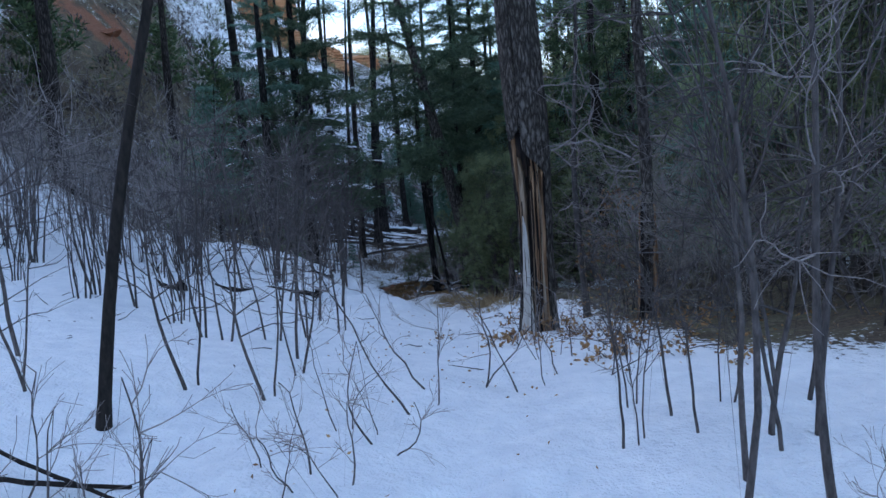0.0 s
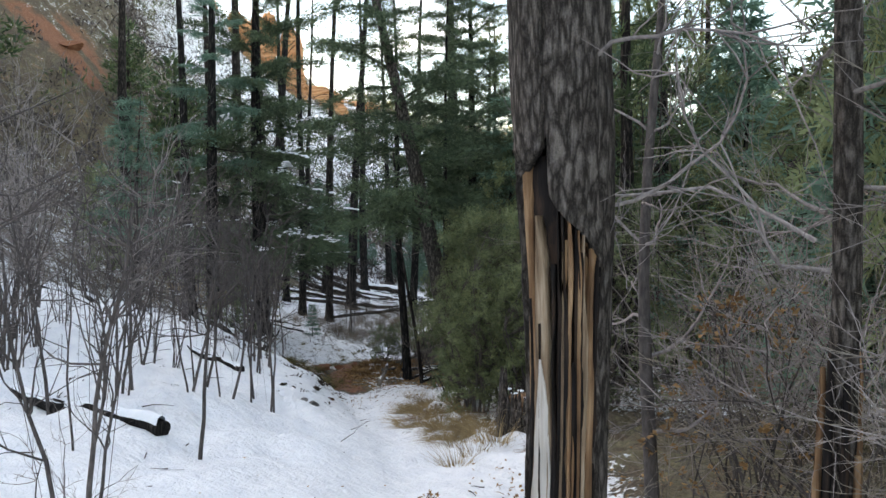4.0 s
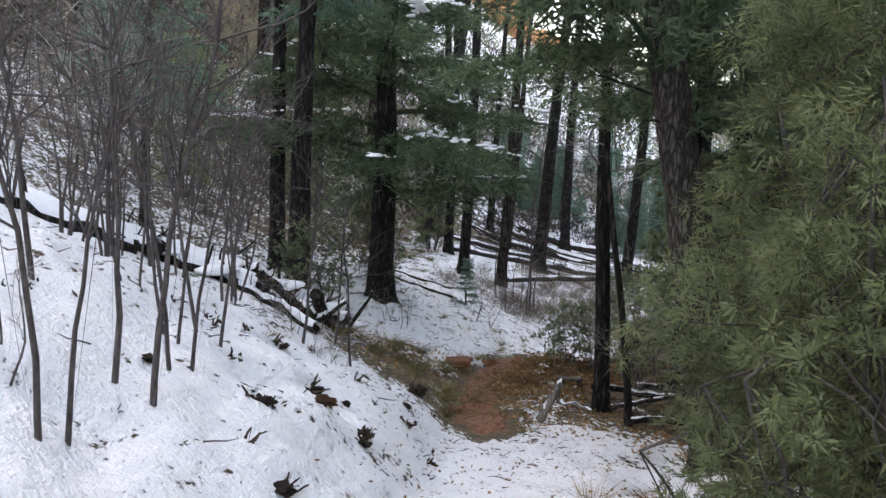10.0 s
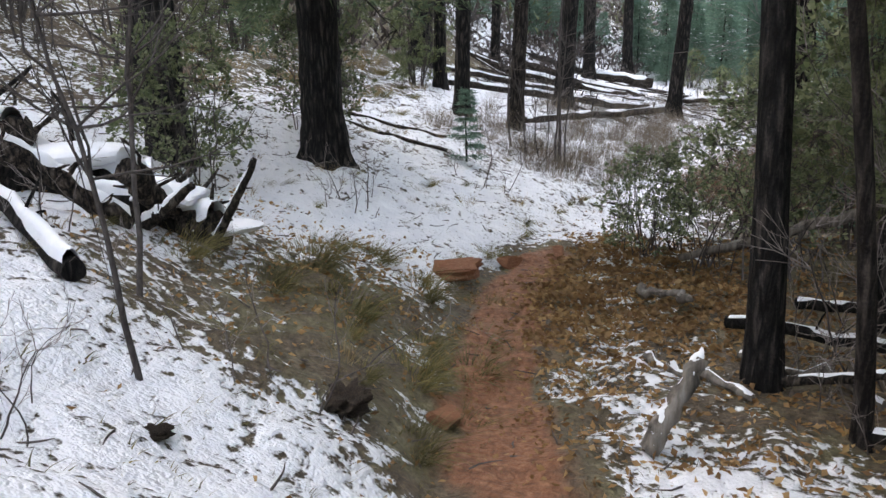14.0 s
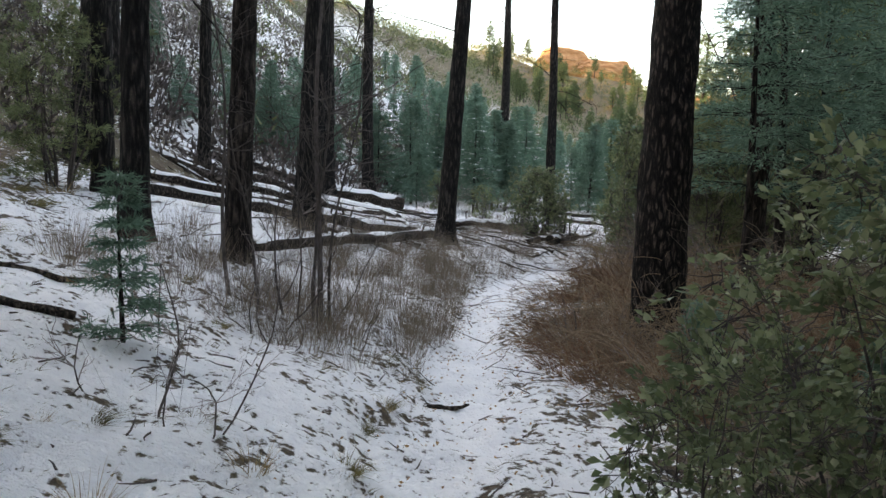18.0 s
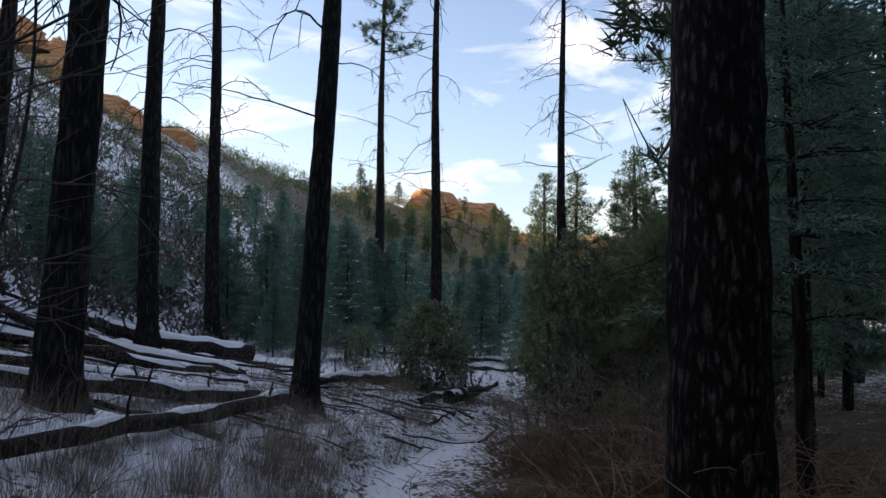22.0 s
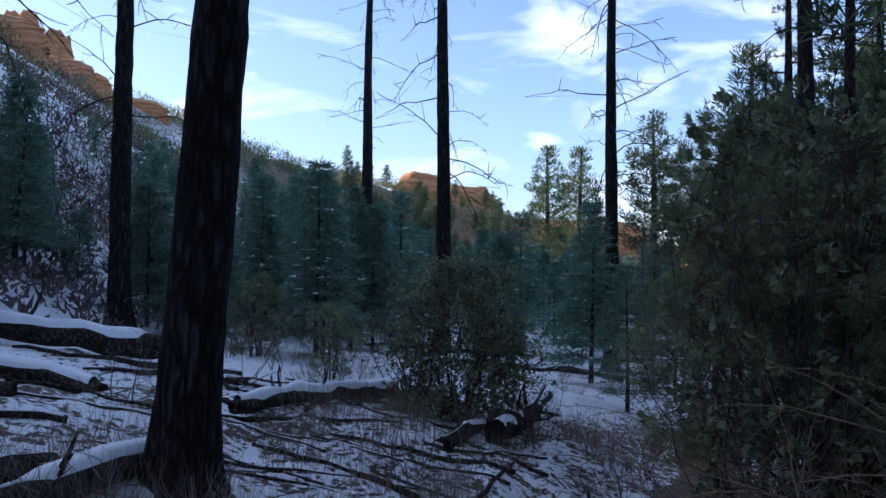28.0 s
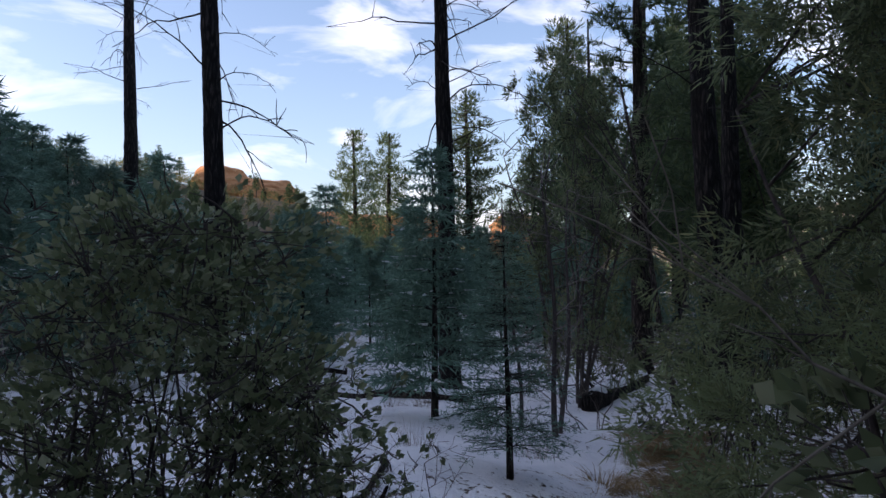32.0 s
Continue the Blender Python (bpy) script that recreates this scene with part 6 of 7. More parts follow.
for i in range(46):
    xx, yy, aa, ll = rng.uniform(-5.5, 0.3), rng.uniform(35.5, 43.5), rng.normal() * 0.5 + 0.3, rng.uniform(0.7, 2.4)
    log("fallen_branch", (xx, yy), (xx - ll * math.cos(aa), yy + ll * math.sin(aa) * 0.6), rng.uniform(0.012, 0.035), "thin grey fallen branch in the snowy slash", 0.5 if i % 3 == 0 else 0.0, M_LOG, 0.9, 40 + i, 0.5, 2)
for i in range(44):
    xx, yy, aa, ll = rng.uniform(-0.2, 3.0), rng.uniform(38.4, 43.5), rng.uniform(0, 3.1), rng.uniform(0.5, 1.9)
    log("fallen_branch", (xx, yy), (xx - ll * math.cos(aa), yy + ll * math.sin(aa)), rng.uniform(0.01, 0.025), "thin grey fallen branch in the snowy slash", 0.6 if i % 4 == 0 else 0.0, M_LOG, 0.9, 200 + i, 0.5, 2)


def broken_stump(x, y):
    """A jagged stump of a broken tree, with snow in its top."""
    r = np.random.default_rng(31)
    ob = thing("tree_stump", "jagged grey broken stump with snow on its splinters", "stump")
    ob.matrix_world = pose(x, y, gz(x, y) - 0.04)
    for k in range(30):
        a = k * 2 * math.pi / 30 + r.normal() * 0.05
        R = 0.22 + r.normal() * 0.02
        h = r.uniform(0.52, 0.8) if k not in (16, 17, 18) else 0.95
        s = Soup()
        c = np.array([math.cos(a), math.sin(a)])
        p = np.array([[c[0] * R * 1.15, c[1] * R * 1.15, 0], [c[0] * R, c[1] * R, h * 0.5], [c[0] * R * 0.97, c[1] * R * 0.97, h * 0.85], [c[0] * R * 0.95, c[1] * R * 0.95, h]])
        s.tube(p, [0.042, 0.036, 0.024, 0.007], 6, True, 0.25)
        part("splinter", s.mesh("splinter", M_GREYBARK if k % 3 else M_LOG), ob)
    s = Soup()
    s.tube([(0, 0, 0), (0, 0, 0.5), (0, 0, 0.62)], [0.2, 0.19, 0.1], 12, True, 0.2)
    part("core", s.mesh("core", M_BROWNWOOD), ob)
    me = stone_mesh(55, M_SNOW, 0.5)
    for k, (dx, dy, dz) in enumerate([(-0.08, -0.16, 0.66), (0.07, -0.15, 0.6), (0.02, 0.05, 0.64), (-0.14, -0.1, 0.7)]):
        b = part("snow_clump", me, ob)
        b.matrix_local = pose(dx, dy, dz) @ Matrix.Diagonal((0.05, 0.04, 0.022, 1))
    return ob


broken_stump(1.36, 14.3)


def clod_mesh(k, material):
    """A ragged lump of torn earth."""
    bm = bmesh.new()
    bmesh.ops.create_icosphere(bm, subdivisions=4, radius=1.0)
    for v in bm.verts:
        p = v.co.copy()
        v.co = p * (0.72 + 0.5 * noise.noise(p * 1.7 + Vector((k * 3.1, 0, 0))) + 0.3 * noise.noise(p * 4.5 + Vector((0, k * 2.0, 0))))
        v.co.z *= 0.5
    me = bpy.data.meshes.new("stone")
    bm.to_mesh(me)
    bm.free()
    me.materials.append(material)
    return me


CLODS = [clod_mesh(k, M_SOIL) for k in range(4)] + [clod_mesh(5, M_REDEARTH)]
STONES = [stone_mesh(k, M_GREYROCK, 0.8, (0.3, 0.62)) for k in range(3)] + [stone_mesh(7, M_SOIL, 0.8)]
REDSTONES = [stone_mesh(10 + k, M_REDROCK, 0.5, (0.32, 0.66)) for k in range(3)]


def stone(x, y, size, k, red=False, label="", turn=0.0, stretch=(1, 1, 1), sink=0.25):
    ob = tagged(new("stone", (REDSTONES if red else STONES)[k]), label, "stone")
    ob.matrix_world = pose(x, y, gz(x, y) + size * 0.3 * (1 - sink), 0, 0, turn) @ Matrix.Diagonal((size * stretch[0], size * stretch[1], size * stretch[2], 1))
    return ob


stone(-1.31, 15.12, 0.1, 0, label="angular grey stone poking out of snow")
stone(-1.14, 15.05, 0.09, 1, label="angular grey stone poking out of snow", turn=40)


def slab_stone(x, y, size, turn):
    """A flat broken slab with worn edges."""
    bm = bmesh.new()
    bmesh.ops.create_cube(bm, size=1.0)
    bmesh.ops.bevel(bm, geom=bm.edges[:], offset=0.09, segments=2, affect="EDGES")
    bmesh.ops.subdivide_edges(bm, edges=bm.edges[:], cuts=3, use_grid_fill=True)
    for v in bm.verts:
        p = v.co.copy()
        v.co += p * (0.34 * noise.noise(p * 1.9 + Vector((4.0, 0, 0))) + 0.1 * noise.noise(p * 5.0))
        v.co = Vector((v.co.x * size[0] * (1 + 0.25 * p.y), v.co.y * size[1], v.co.z * size[2]))
    me = bpy.data.meshes.new("stone_slab")
    bm.to_mesh(me)
    bm.free()
    me.materials.append(M_REDROCK)
    ob = tagged(new("stone_slab", me), "flat red sandstone slab beside the trail", "stone")
    ob.matrix_world = pose(x, y, gz(x, y) + size[2] * 0.25, 6, -4, turn)
    return ob


slab_stone(-2.38, 24.8, (0.56, 0.28, 0.105), 14)
stone(-1.95, 25.6, 0.15, 1, True, "red sandstone block with grass on it", 30)
stone(-1.72, 22.2, 0.16, 2, True, "dark red clod of earth at the trail's edge", 60)
stone(-1.55, 26.0, 0.12, 0, True, "small red sandstone block at the trail's edge", 100)

for i, (xx, yy, sz, red) in enumerate([(-2.0, 18.84, 0.09, 0), (-1.79, 18.47, 0.12, 1), (-1.85, 18.62, 0.09, 1), (-1.53, 18.56, 0.1, 0), (-1.48, 18.42, 0.08, 0), (-1.29, 19.51, 0.08, 1), (-1.88, 17.76, 0.11, 0), (-2.66, 19.65, 0.09, 0), (-2.05, 21.65, 0.2, 0), (-1.92, 19.22, 0.07, 0), (-1.4, 17.0, 0.1, 0), (-1.15, 16.9, 0.08, 1), (-1.6, 16.2, 0.07, 0), (-2.4, 17.4, 0.07, 0), (-1.75, 20.3, 0.09, 0), (-2.3, 20.7, 0.08, 0), (-1.62, 15.6, 0.06, 0)]):
    ob = tagged(new("earth_clod", CLODS[4 if red else i % 4]), "reddish ragged clod of earth in the snow bank" if red else "dark ragged clod of earth in the snow bank", "earth")
    ob.matrix_world = pose(xx, yy, gz(xx, yy), 8 * (i % 3), 0, 37.0 * i) @ Matrix.Diagonal((sz, sz * 0.75, sz * 0.7, 1))
for xx, yy, sz, k, tn in [(-17.5, 40.6, 0.75, 0, 20), (-15.0, 40.3, 0.5, 1, 200)]:
    stone(xx, yy, sz, k, True, "dark red sandstone outcrop on the snowy hillside", tn, (1.2, 0.9, 1.3), 0.3)


def stub_proto(k):
    """Broken stubs and a torn hole of earth sticking out of the snow."""
    r = np.random.default_rng(1500 + k)
    so = Soup()
    for c in range(int(r.integers(4, 8))):
        a = r.uniform(0, 2 * math.pi)
        p = curve_pts((r.normal() * 0.025, r.normal() * 0.025, -0.03), (math.cos(a) * 0.7, math.sin(a) * 0.7, r.uniform(0.3, 1.2)), r.uniform(0.05, 0.13), 4, 0.25, 0, r)
        so.tube(p, np.linspace(r.uniform(0.008, 0.018), 0.004, 5), 5, True, 0.3)
    n = 9
    so.leaves(r.normal(size=(n, 3)) * np.array([0.045, 0.045, 0.008]) + UP * 0.012, r.normal(size=(n, 3)) * np.array([1, 1, 0.5]), 0.05, 0.03)
    return tagged(new("broken_stub", so.mesh("broken_stub", M_SOIL)), "broken dark stubs and earth poking out of the snow bank", "stub", kind="stuff")


STUBS = [stub_proto(k) for k in range(5)]
for xx, yy in [(-2.05, 18.8), (-1.55, 18.6), (-1.5, 18.45), (-1.85, 17.8), (-1.95, 17.7), (-1.3, 19.45), (-2.7, 19.6), (-1.4, 17.05), (-2.4, 18.3), (-2.1, 19.9), (-1.6, 19.8), (-1.2, 18.9), (-2.9, 18.9), (-1.7, 17.2)]:
    put(STUBS, xx, yy, rng.uniform(0.9, 1.3), sink=0.01)
for tries in range(80):
    yy = rng.uniform(12.5, 21.0)
    dd = 0.4 + 3.2 * rng.random() ** 1.4
    if rng.random() < 0.5:
        put(STUBS, float(trail_x(yy)) - dd, yy, rng.uniform(0.35, 0.8), sink=0.015)

# ---- the canyon: crags, mesa, brush, far woods ----


def crag(name, x, y, w, d, h, k, label, top_z, tilt=0.06):
    """A block of layered sandstone with ledges and joints."""
    r = np.random.default_rng(1000 + k)
    bm = bmesh.new()
    bmesh.ops.create_icosphere(bm, subdivisions=5, radius=1.0)
    joints = [(r.uniform(0, 2 * math.pi), r.uniform(0.06, 0.16)) for _ in range(4)]
    for v in bm.verts:
        p = v.co.copy()
        flat = math.hypot(p.x, p.y) + 1e-6
        th = math.atan2(p.y, p.x)
        c, q = abs(math.cos(th)), abs(math.sin(th))
        plan = (c ** 3 + q ** 3) ** -0.333 * (0.92 + 0.2 * noise.noise(Vector((math.cos(th) * 1.6, math.sin(th) * 1.6, k * 2.3))))
        for a0, depth in joints:
            off = abs((th - a0 + math.pi) % (2 * math.pi) - math.pi)
            plan *= 1 - depth * math.exp(-(off / 0.16) ** 2)
        top = 1 + tilt * (p.x * math.cos(k) + p.y * math.sin(k)) + 0.09 * noise.noise(Vector((p.x * 1.7, p.y * 1.7, k + 9.0))) + 0.05 * noise.noise(Vector((p.x * 5, p.y * 5, k + 3.0)))
        up = min(1.0, max(0.0, (p.z + 0.25) / 1.25))
        body = min(1.0, (max(0.0, 1 - max(0.0, p.z) ** 5)) ** 0.5)
        lev = up * 6 + 0.9 * noise.noise(Vector((p.x * 2.2, p.y * 2.2, k + 5)))
        rad = plan * (1.04 - 0.2 * up + 0.04 * math.sin(lev * 6.283) + 0.07 * noise.noise(Vector((p.x * 4, p.y * 4, p.z * 7 + k)))) * max(body, min(1.0, flat * 1.25))
        v.co = Vector((math.cos(th) * rad * w * 0.5, math.sin(th) * rad * d * 0.5, (min(1.0, up * 1.12) * top - 0.5) * h))
    me = bpy.data.meshes.new(name)
    bm.to_mesh(me)
    bm.free()
    me.materials.append(M_FARROCK)
    ob = tagged(new(name, me), label, "cliff", "canyon crags")
    ob.matrix_world = pose(x, y, top_z - max(v.co.z for v in me.vertices), 0, 0, r.uniform(-25, 25))
    return ob


for k, (xx, yy, w, d, h, tz) in enumerate([(-31.4, 202.2, 7.5, 8.5, 30, 47.0), (-38.4, 203.8, 8.5, 9.5, 30, 51.1), (-44.2, 202.3, 8.5, 9.5, 30, 51.5), (-52.4, 189.6, 13, 14, 30, 61.9), (-61.5, 186.2, 14, 15, 30, 62.1)]):
    crag("crag", xx, yy, w, d, h, k, "weathered orange sandstone crag on the canyon rim", tz)
for k, (xx, yy, w, d) in enumerate([(-15.5, 113, 9, 3), (-18.5, 105, 10, 3), (-13.5, 118.5, 7, 3), (-20.5, 98, 9, 3), (-9.5, 128, 8, 3), (-16.5, 104, 6, 2.5), (-12.0, 111, 6, 2.5)]):
    crag("rock_ledge", xx, yy, w, d, 2.6, 20 + k, "low ledge of layered sandstone on the snowy slope", float(land(xx, yy)) + 0.7)
for k, (xx, yy, w, d, h, tz) in enumerate([(45, 210, 15, 9, 9, 24.3), (55, 208, 16, 8, 8, 21.6), (66, 190, 20, 8, 8, 13.2), (78, 184, 20, 8, 8, 12.6), (95, 170, 16, 8, 9, 12.0)]):
    crag("mesa", xx, yy, w, d, h, 40 + k, "sunlit red sandstone mesa above the valley", tz, 0.02)


FARPINE, LOWPINE = [], []
for k in range(4):
    r = np.random.default_rng(1200 + k)
    ob = thing("distant_pine", "tall pine with a ragged crown, far up the valley", "tree", "distant pines")
    so = Soup()
    so.tube([(0, 0, -0.5), (0.1, 0, 4), (0, 0.1, 9)], [0.2, 0.15, 0.04], 7)
    part("trunk", so.mesh("trunk", M_PINEBARK), ob)
    nd, at, way = Soup(), [], []
    near = k < 2
    for c in range(74 if near else 40):
        q = 0.26 + 0.74 * (c + r.random()) / (74 if near else 40)
        a = c * 2.4 + r.uniform(-0.5, 0.5)
        reach = 2.0 * float(np.interp(q, [0.26, 0.42, 0.7, 1.0], [0.6, 1.0, 0.72, 0.12])) * r.uniform(0.55, 1.1)
        limb = curve_pts((0, 0, 9.2 * q - 0.3), (math.cos(a), math.sin(a), 0.3), max(reach, 0.25), 4, 0.08, 0.03, r)
        nd.tube(limb, np.linspace(0.035, 0.01, 5), 3, False)
        for j in (2, 3, 4) if reach > 0.9 else (4,):
            size = (0.34 if near else 0.4) * r.uniform(0.7, 1.2)
            n = 46 if near else 20
            off = r.normal(size=(n, 3))
            off *= (size * r.random(n) ** 0.4 / np.linalg.norm(off, axis=1))[:, None] * np.array([1, 1, 0.6])
            at.append(limb[j] + off + r.normal(size=3) * 0.1)
            way.append(off + UP * 0.15)
    nd.sprays(np.concatenate(at), np.concatenate(way), 0.2 if near else 0.4, 0.05 if near else 0.14)
    part("crown", nd.mesh("crown", M_PINE), ob)
    (FARPINE if k < 2 else LOWPINE).append(ob)
for xx, yy, sc in [(25.2, 92.5, 1.28), (30.7, 98.0, 1.5), (25.1, 76.6, 1.4), (26.0, 68.6, 1.45), (28.6, 70.5, 1.3), (31.0, 73.0, 1.55), (35.0, 70.0, 1.6), (27.5, 63.0, 1.3), (31.5, 64.0, 1.5), (24.0, 60.0, 1.2), (17.0, 41.0, 1.1), (20.0, 46.5, 1.25), (23.5, 50.0, 1.3), (13.2, 35.5, 1.1), (17.0, 51.5, 1.3), (19.2, 47.5, 1.3), (22, 66, 0.8), (21, 55, 0.95), (24.5, 57, 1.0), (18.5, 52, 0.85), (28, 60, 1.05), (16.5, 47.5, 0.8), (20, 49, 0.95), (24, 51, 1.0), (32, 62, 1.1), (15, 39, 0.9), (18, 43, 1.0), (22, 44, 1.1), (12, 30, 0.9), (15, 33, 1.0), (18, 36, 1.0), (13, 24, 1.0), (17, 27, 1.1), (11, 16, 0.9), (14, 19, 1.0), (18, 20, 1.1), (10, 10, 0.9), (14, 12, 1.0), (9, 4, 0.9), (13, 5, 1.0), (17, 9, 1.1), (22, 32, 1.1), (26, 40, 1.1), (37, 72, 1.1), (41, 82, 1.0), (36, 88, 0.8), (45, 96, 0.7), (52, 104, 0.7)]:
    put(FARPINE, xx, yy, sc, stretch=rng.uniform(0.9, 1.1))
for tries in range(95):
    yy = rng.uniform(135, 212)
    xx = (0.14 + 0.34 * rng.random()) * (yy - 28)
    put(LOWPINE, xx, yy, rng.uniform(0.35, 0.7), z=float(land(xx, yy)), stretch=rng.uniform(0.8, 1.1))
for tries in range(34):
    ss, al = rng.uniform(-3, 30), rng.uniform(-34, 46)
    xx, yy = -10 + 0.423 * al - 0.906 * ss, 35 + 0.906 * al + 0.423 * ss
    if al < 6:
        put(LOWPINE, xx, yy, rng.uniform(0.4, 0.85), z=float(land(xx, yy)))


def scatter_stuff(name, n, region, make, material, label, category):
    """One object of kind stuff, from many small pieces."""
    so = Soup()
    make(so, n, region)
    return tagged(new(name, so.mesh(name, material)), label, category, kind="stuff")


def clump_field(so, n, region):
    """Clumps of brush: little twigs and leaves standing up from the slope."""
    x, y, size, per, flat = region(n)
    z = land(x, y)
    for i in range(len(x)):
        off = rng.normal(size=(per, 3))
        off *= (size[i] * rng.random(per) ** 0.4 / np.linalg.norm(off, axis=1))[:, None] * np.array([0.62, 0.62, 0.8])
        off[:, 2] = np.abs(off[:, 2])
        so.sprays(np.array([x[i], y[i], z[i]]) + off, off + UP * size[i] * flat * 0.4 + rng.normal(size=(per, 3)) * size[i] * 0.3, rng.uniform(0.13, 0.3, per) * (0.5 + 0.5 * size[i]), 0.05 + 0.035 * size[i])


def hill_region(lo, hi, a0, a1, size, per, flat):
    def make(n):
        s = rng.uniform(lo, hi, n)
        al = rng.uniform(a0, a1, n)
        x = -10 + 0.423 * al - 0.906 * s
        y = 35 + 0.906 * al + 0.423 * s
        open_scar = (np.abs(y - 40.5) > 1.0) | (np.abs(x + 15.8) > 2.5)
        x, y = x[open_scar], y[open_scar]
        return x, y, size * rng.uniform(0.5, 1.5, len(x)), per, flat
    return make


scatter_stuff("hillside_brush", 2400, hill_region(-2, 36, -40, 80, 0.9, 30, 0.5), clump_field, M_HILLBRUSH, "leafless brown-grey brush covering the snowy hillside", "brush")
scatter_stuff("flank_brush", 1700, hill_region(-3, 20, -30, 26, 0.8, 34, 0.7), clump_field, M_FLANKBRUSH, "leafless grey-brown brush covering the snowy hillside", "brush")
scatter_stuff("hillside_junipers", 1200, hill_region(0, 42, -45, 110, 1.35, 48, 0.35), clump_field, M_JUNIPER, "olive-green juniper scrub dotting the hillside", "brush")
scatter_stuff("ridge_scrub", 420, hill_region(30, 46, 92, 190, 1.7, 46, 0.4), clump_field, M_JUNIPER, "dark scrub along the ridge line", "brush")


def far_region(n):
    return rng.uniform(6, 130, n), rng.uniform(92, 215, n), rng.uniform(1.4, 3.0, n), 60, 0.7


def sunny_region(n):
    return rng.uniform(22, 96, n), rng.uniform(168, 208, n), rng.uniform(0.9, 2.0, n), 46, 0.6


# scrub added to carry the slope's golden sunlight in its base colour
scatter_stuff("far_scrub", 620, sunny_region, clump_field, M_SUNLITSCRUB, "scrub on the far slope, its leaves coloured golden as if sunlit", "brush")
scatter_stuff("far_woods", 900, far_region, clump_field, M_PINE, "far evergreen woods filling the valley", "woods")


def wall_region(n):
    y = rng.uniform(-25, 85, n)
    return 20 + 0.35 * np.maximum(y - 20, 0) + rng.uniform(0, 30, n), y, rng.uniform(1.8, 3.6, n), 60, 0.8


scatter_stuff("side_woods", 420, wall_region, clump_field, M_PINE, "dense evergreen woods beyond the trail", "woods")

# ---- grass, brush and litter ----
DRY = [tuft_proto("grass_tuft", k, n, h, s, M_GRASS, "dry straw-coloured grass tuft", 0.007, 0.9) for k, (n, h, s) in enumerate([(70, 0.28, 0.16), (90, 0.36, 0.2)])]
OLIVE = [tuft_proto("grass_tuft", 5 + k, n, h, s, M_GREENGRASS, "olive-green drooping grass tuft", 0.0055, 1.3, "grass", 0.75) for k, (n, h, s) in enumerate([(330, 0.34, 0.26), (260, 0.27, 0.2)])]
REDB = [tuft_proto("bramble", 10 + k, 250, 0.6, 0.7, M_REDBRUSH, "tangled russet-brown bramble of dry stalks", 0.0065, 1.2, "brush", 0.4) for k in range(2)]
GREYB = [tuft_proto("dry_weed", 15 + k, 90, 0.45, 0.35, M_GREYBRUSH, "thin grey-brown dry weed stalks", 0.005, 0.5, "weeds", 0.1) for k in range(2)]


def tuft_field(name, protos, places, material, label, category):
    """Many tufts joined into one object of kind stuff."""
    so = Soup()
    for xx, yy, sc in places:
        me = protos[int(rng.integers(len(protos)))].data
        co = np.empty(len(me.vertices) * 3)
        me.vertices.foreach_get("co", co)
        fs = np.empty(len(me.loops), int)
        me.loops.foreach_get("vertex_index", fs)
        a = rng.uniform(0, 2 * math.pi)
        co = co.reshape(-1, 3) * sc
        c, s = math.cos(a), math.sin(a)
        so.add(np.stack([xx + c * co[:, 0] - s * co[:, 1], yy + s * co[:, 0] + c * co[:, 1], gz(xx, yy) - 0.02 + co[:, 2]], -1), fs.reshape(-1, 4))
    for p in protos:
        p["pattern"] = 1
    return tagged(new(name, so.mesh(name, material)), label, category, kind="stuff")


NEEDLES = [tuft_proto("needle_litter", 20, 340, 0.2, 0.5, M_REDBRUSH, "heap of fallen russet pine needles", 0.007, 2.6, "litter", 0.8)]
for xx, yy, sc in [(0.75, 13.3, 1.3), (1.0, 13.7, 1.4), (0.6, 13.9, 1.1), (0.9, 14.4, 1.2), (0.45, 14.9, 1.0), (0.5, 15.6, 1.1), (0.3, 16.4, 1.0), (0.85, 15.2, 1.2), (0.3, 15.2, 0.8), (0.55, 12.9, 1.1), (0.2, 17.6, 0.9), (0.15, 18.4, 1.0), (0.0, 19.0, 0.8), (4.4, 39.9, 1.4), (4.9, 41.0, 1.3), (5.2, 41.8, 1.4), (4.7, 42.4, 1.3), (5.6, 42.6, 1.3), (6.0, 43.3, 1.3), (6.4, 43.0, 1.4), (5.8, 41.9, 1.4), (6.6, 43.8, 1.2)]:
    put(DRY, xx, yy, sc)
for tries in range(40):
    put(DRY, rng.uniform(-7.5, -4.6), rng.uniform(28.0, 35.5), rng.uniform(0.8, 1.4))
STRAW = [tuft_proto("straw_tuft", 30 + k, 210, 0.34, 0.34, M_GRASS, "flattened tuft of dry straw-coloured grass", 0.008, 1.5, "grass", 0.85) for k in range(2)]
for tries in range(44):
    yy = rng.uniform(14.0, 17.2)
    put(STRAW, float(trail_x(yy)) + 0.35 + rng.uniform(0.0, 0.85), yy, rng.uniform(0.6, 1.1))
for tries in range(85):
    along = rng.random()
    put(STRAW, 5.2 + 3.9 * along + rng.normal() * 0.3, 41.9 + 4.3 * along + rng.normal() * 0.3, rng.uniform(0.6, 1.1))
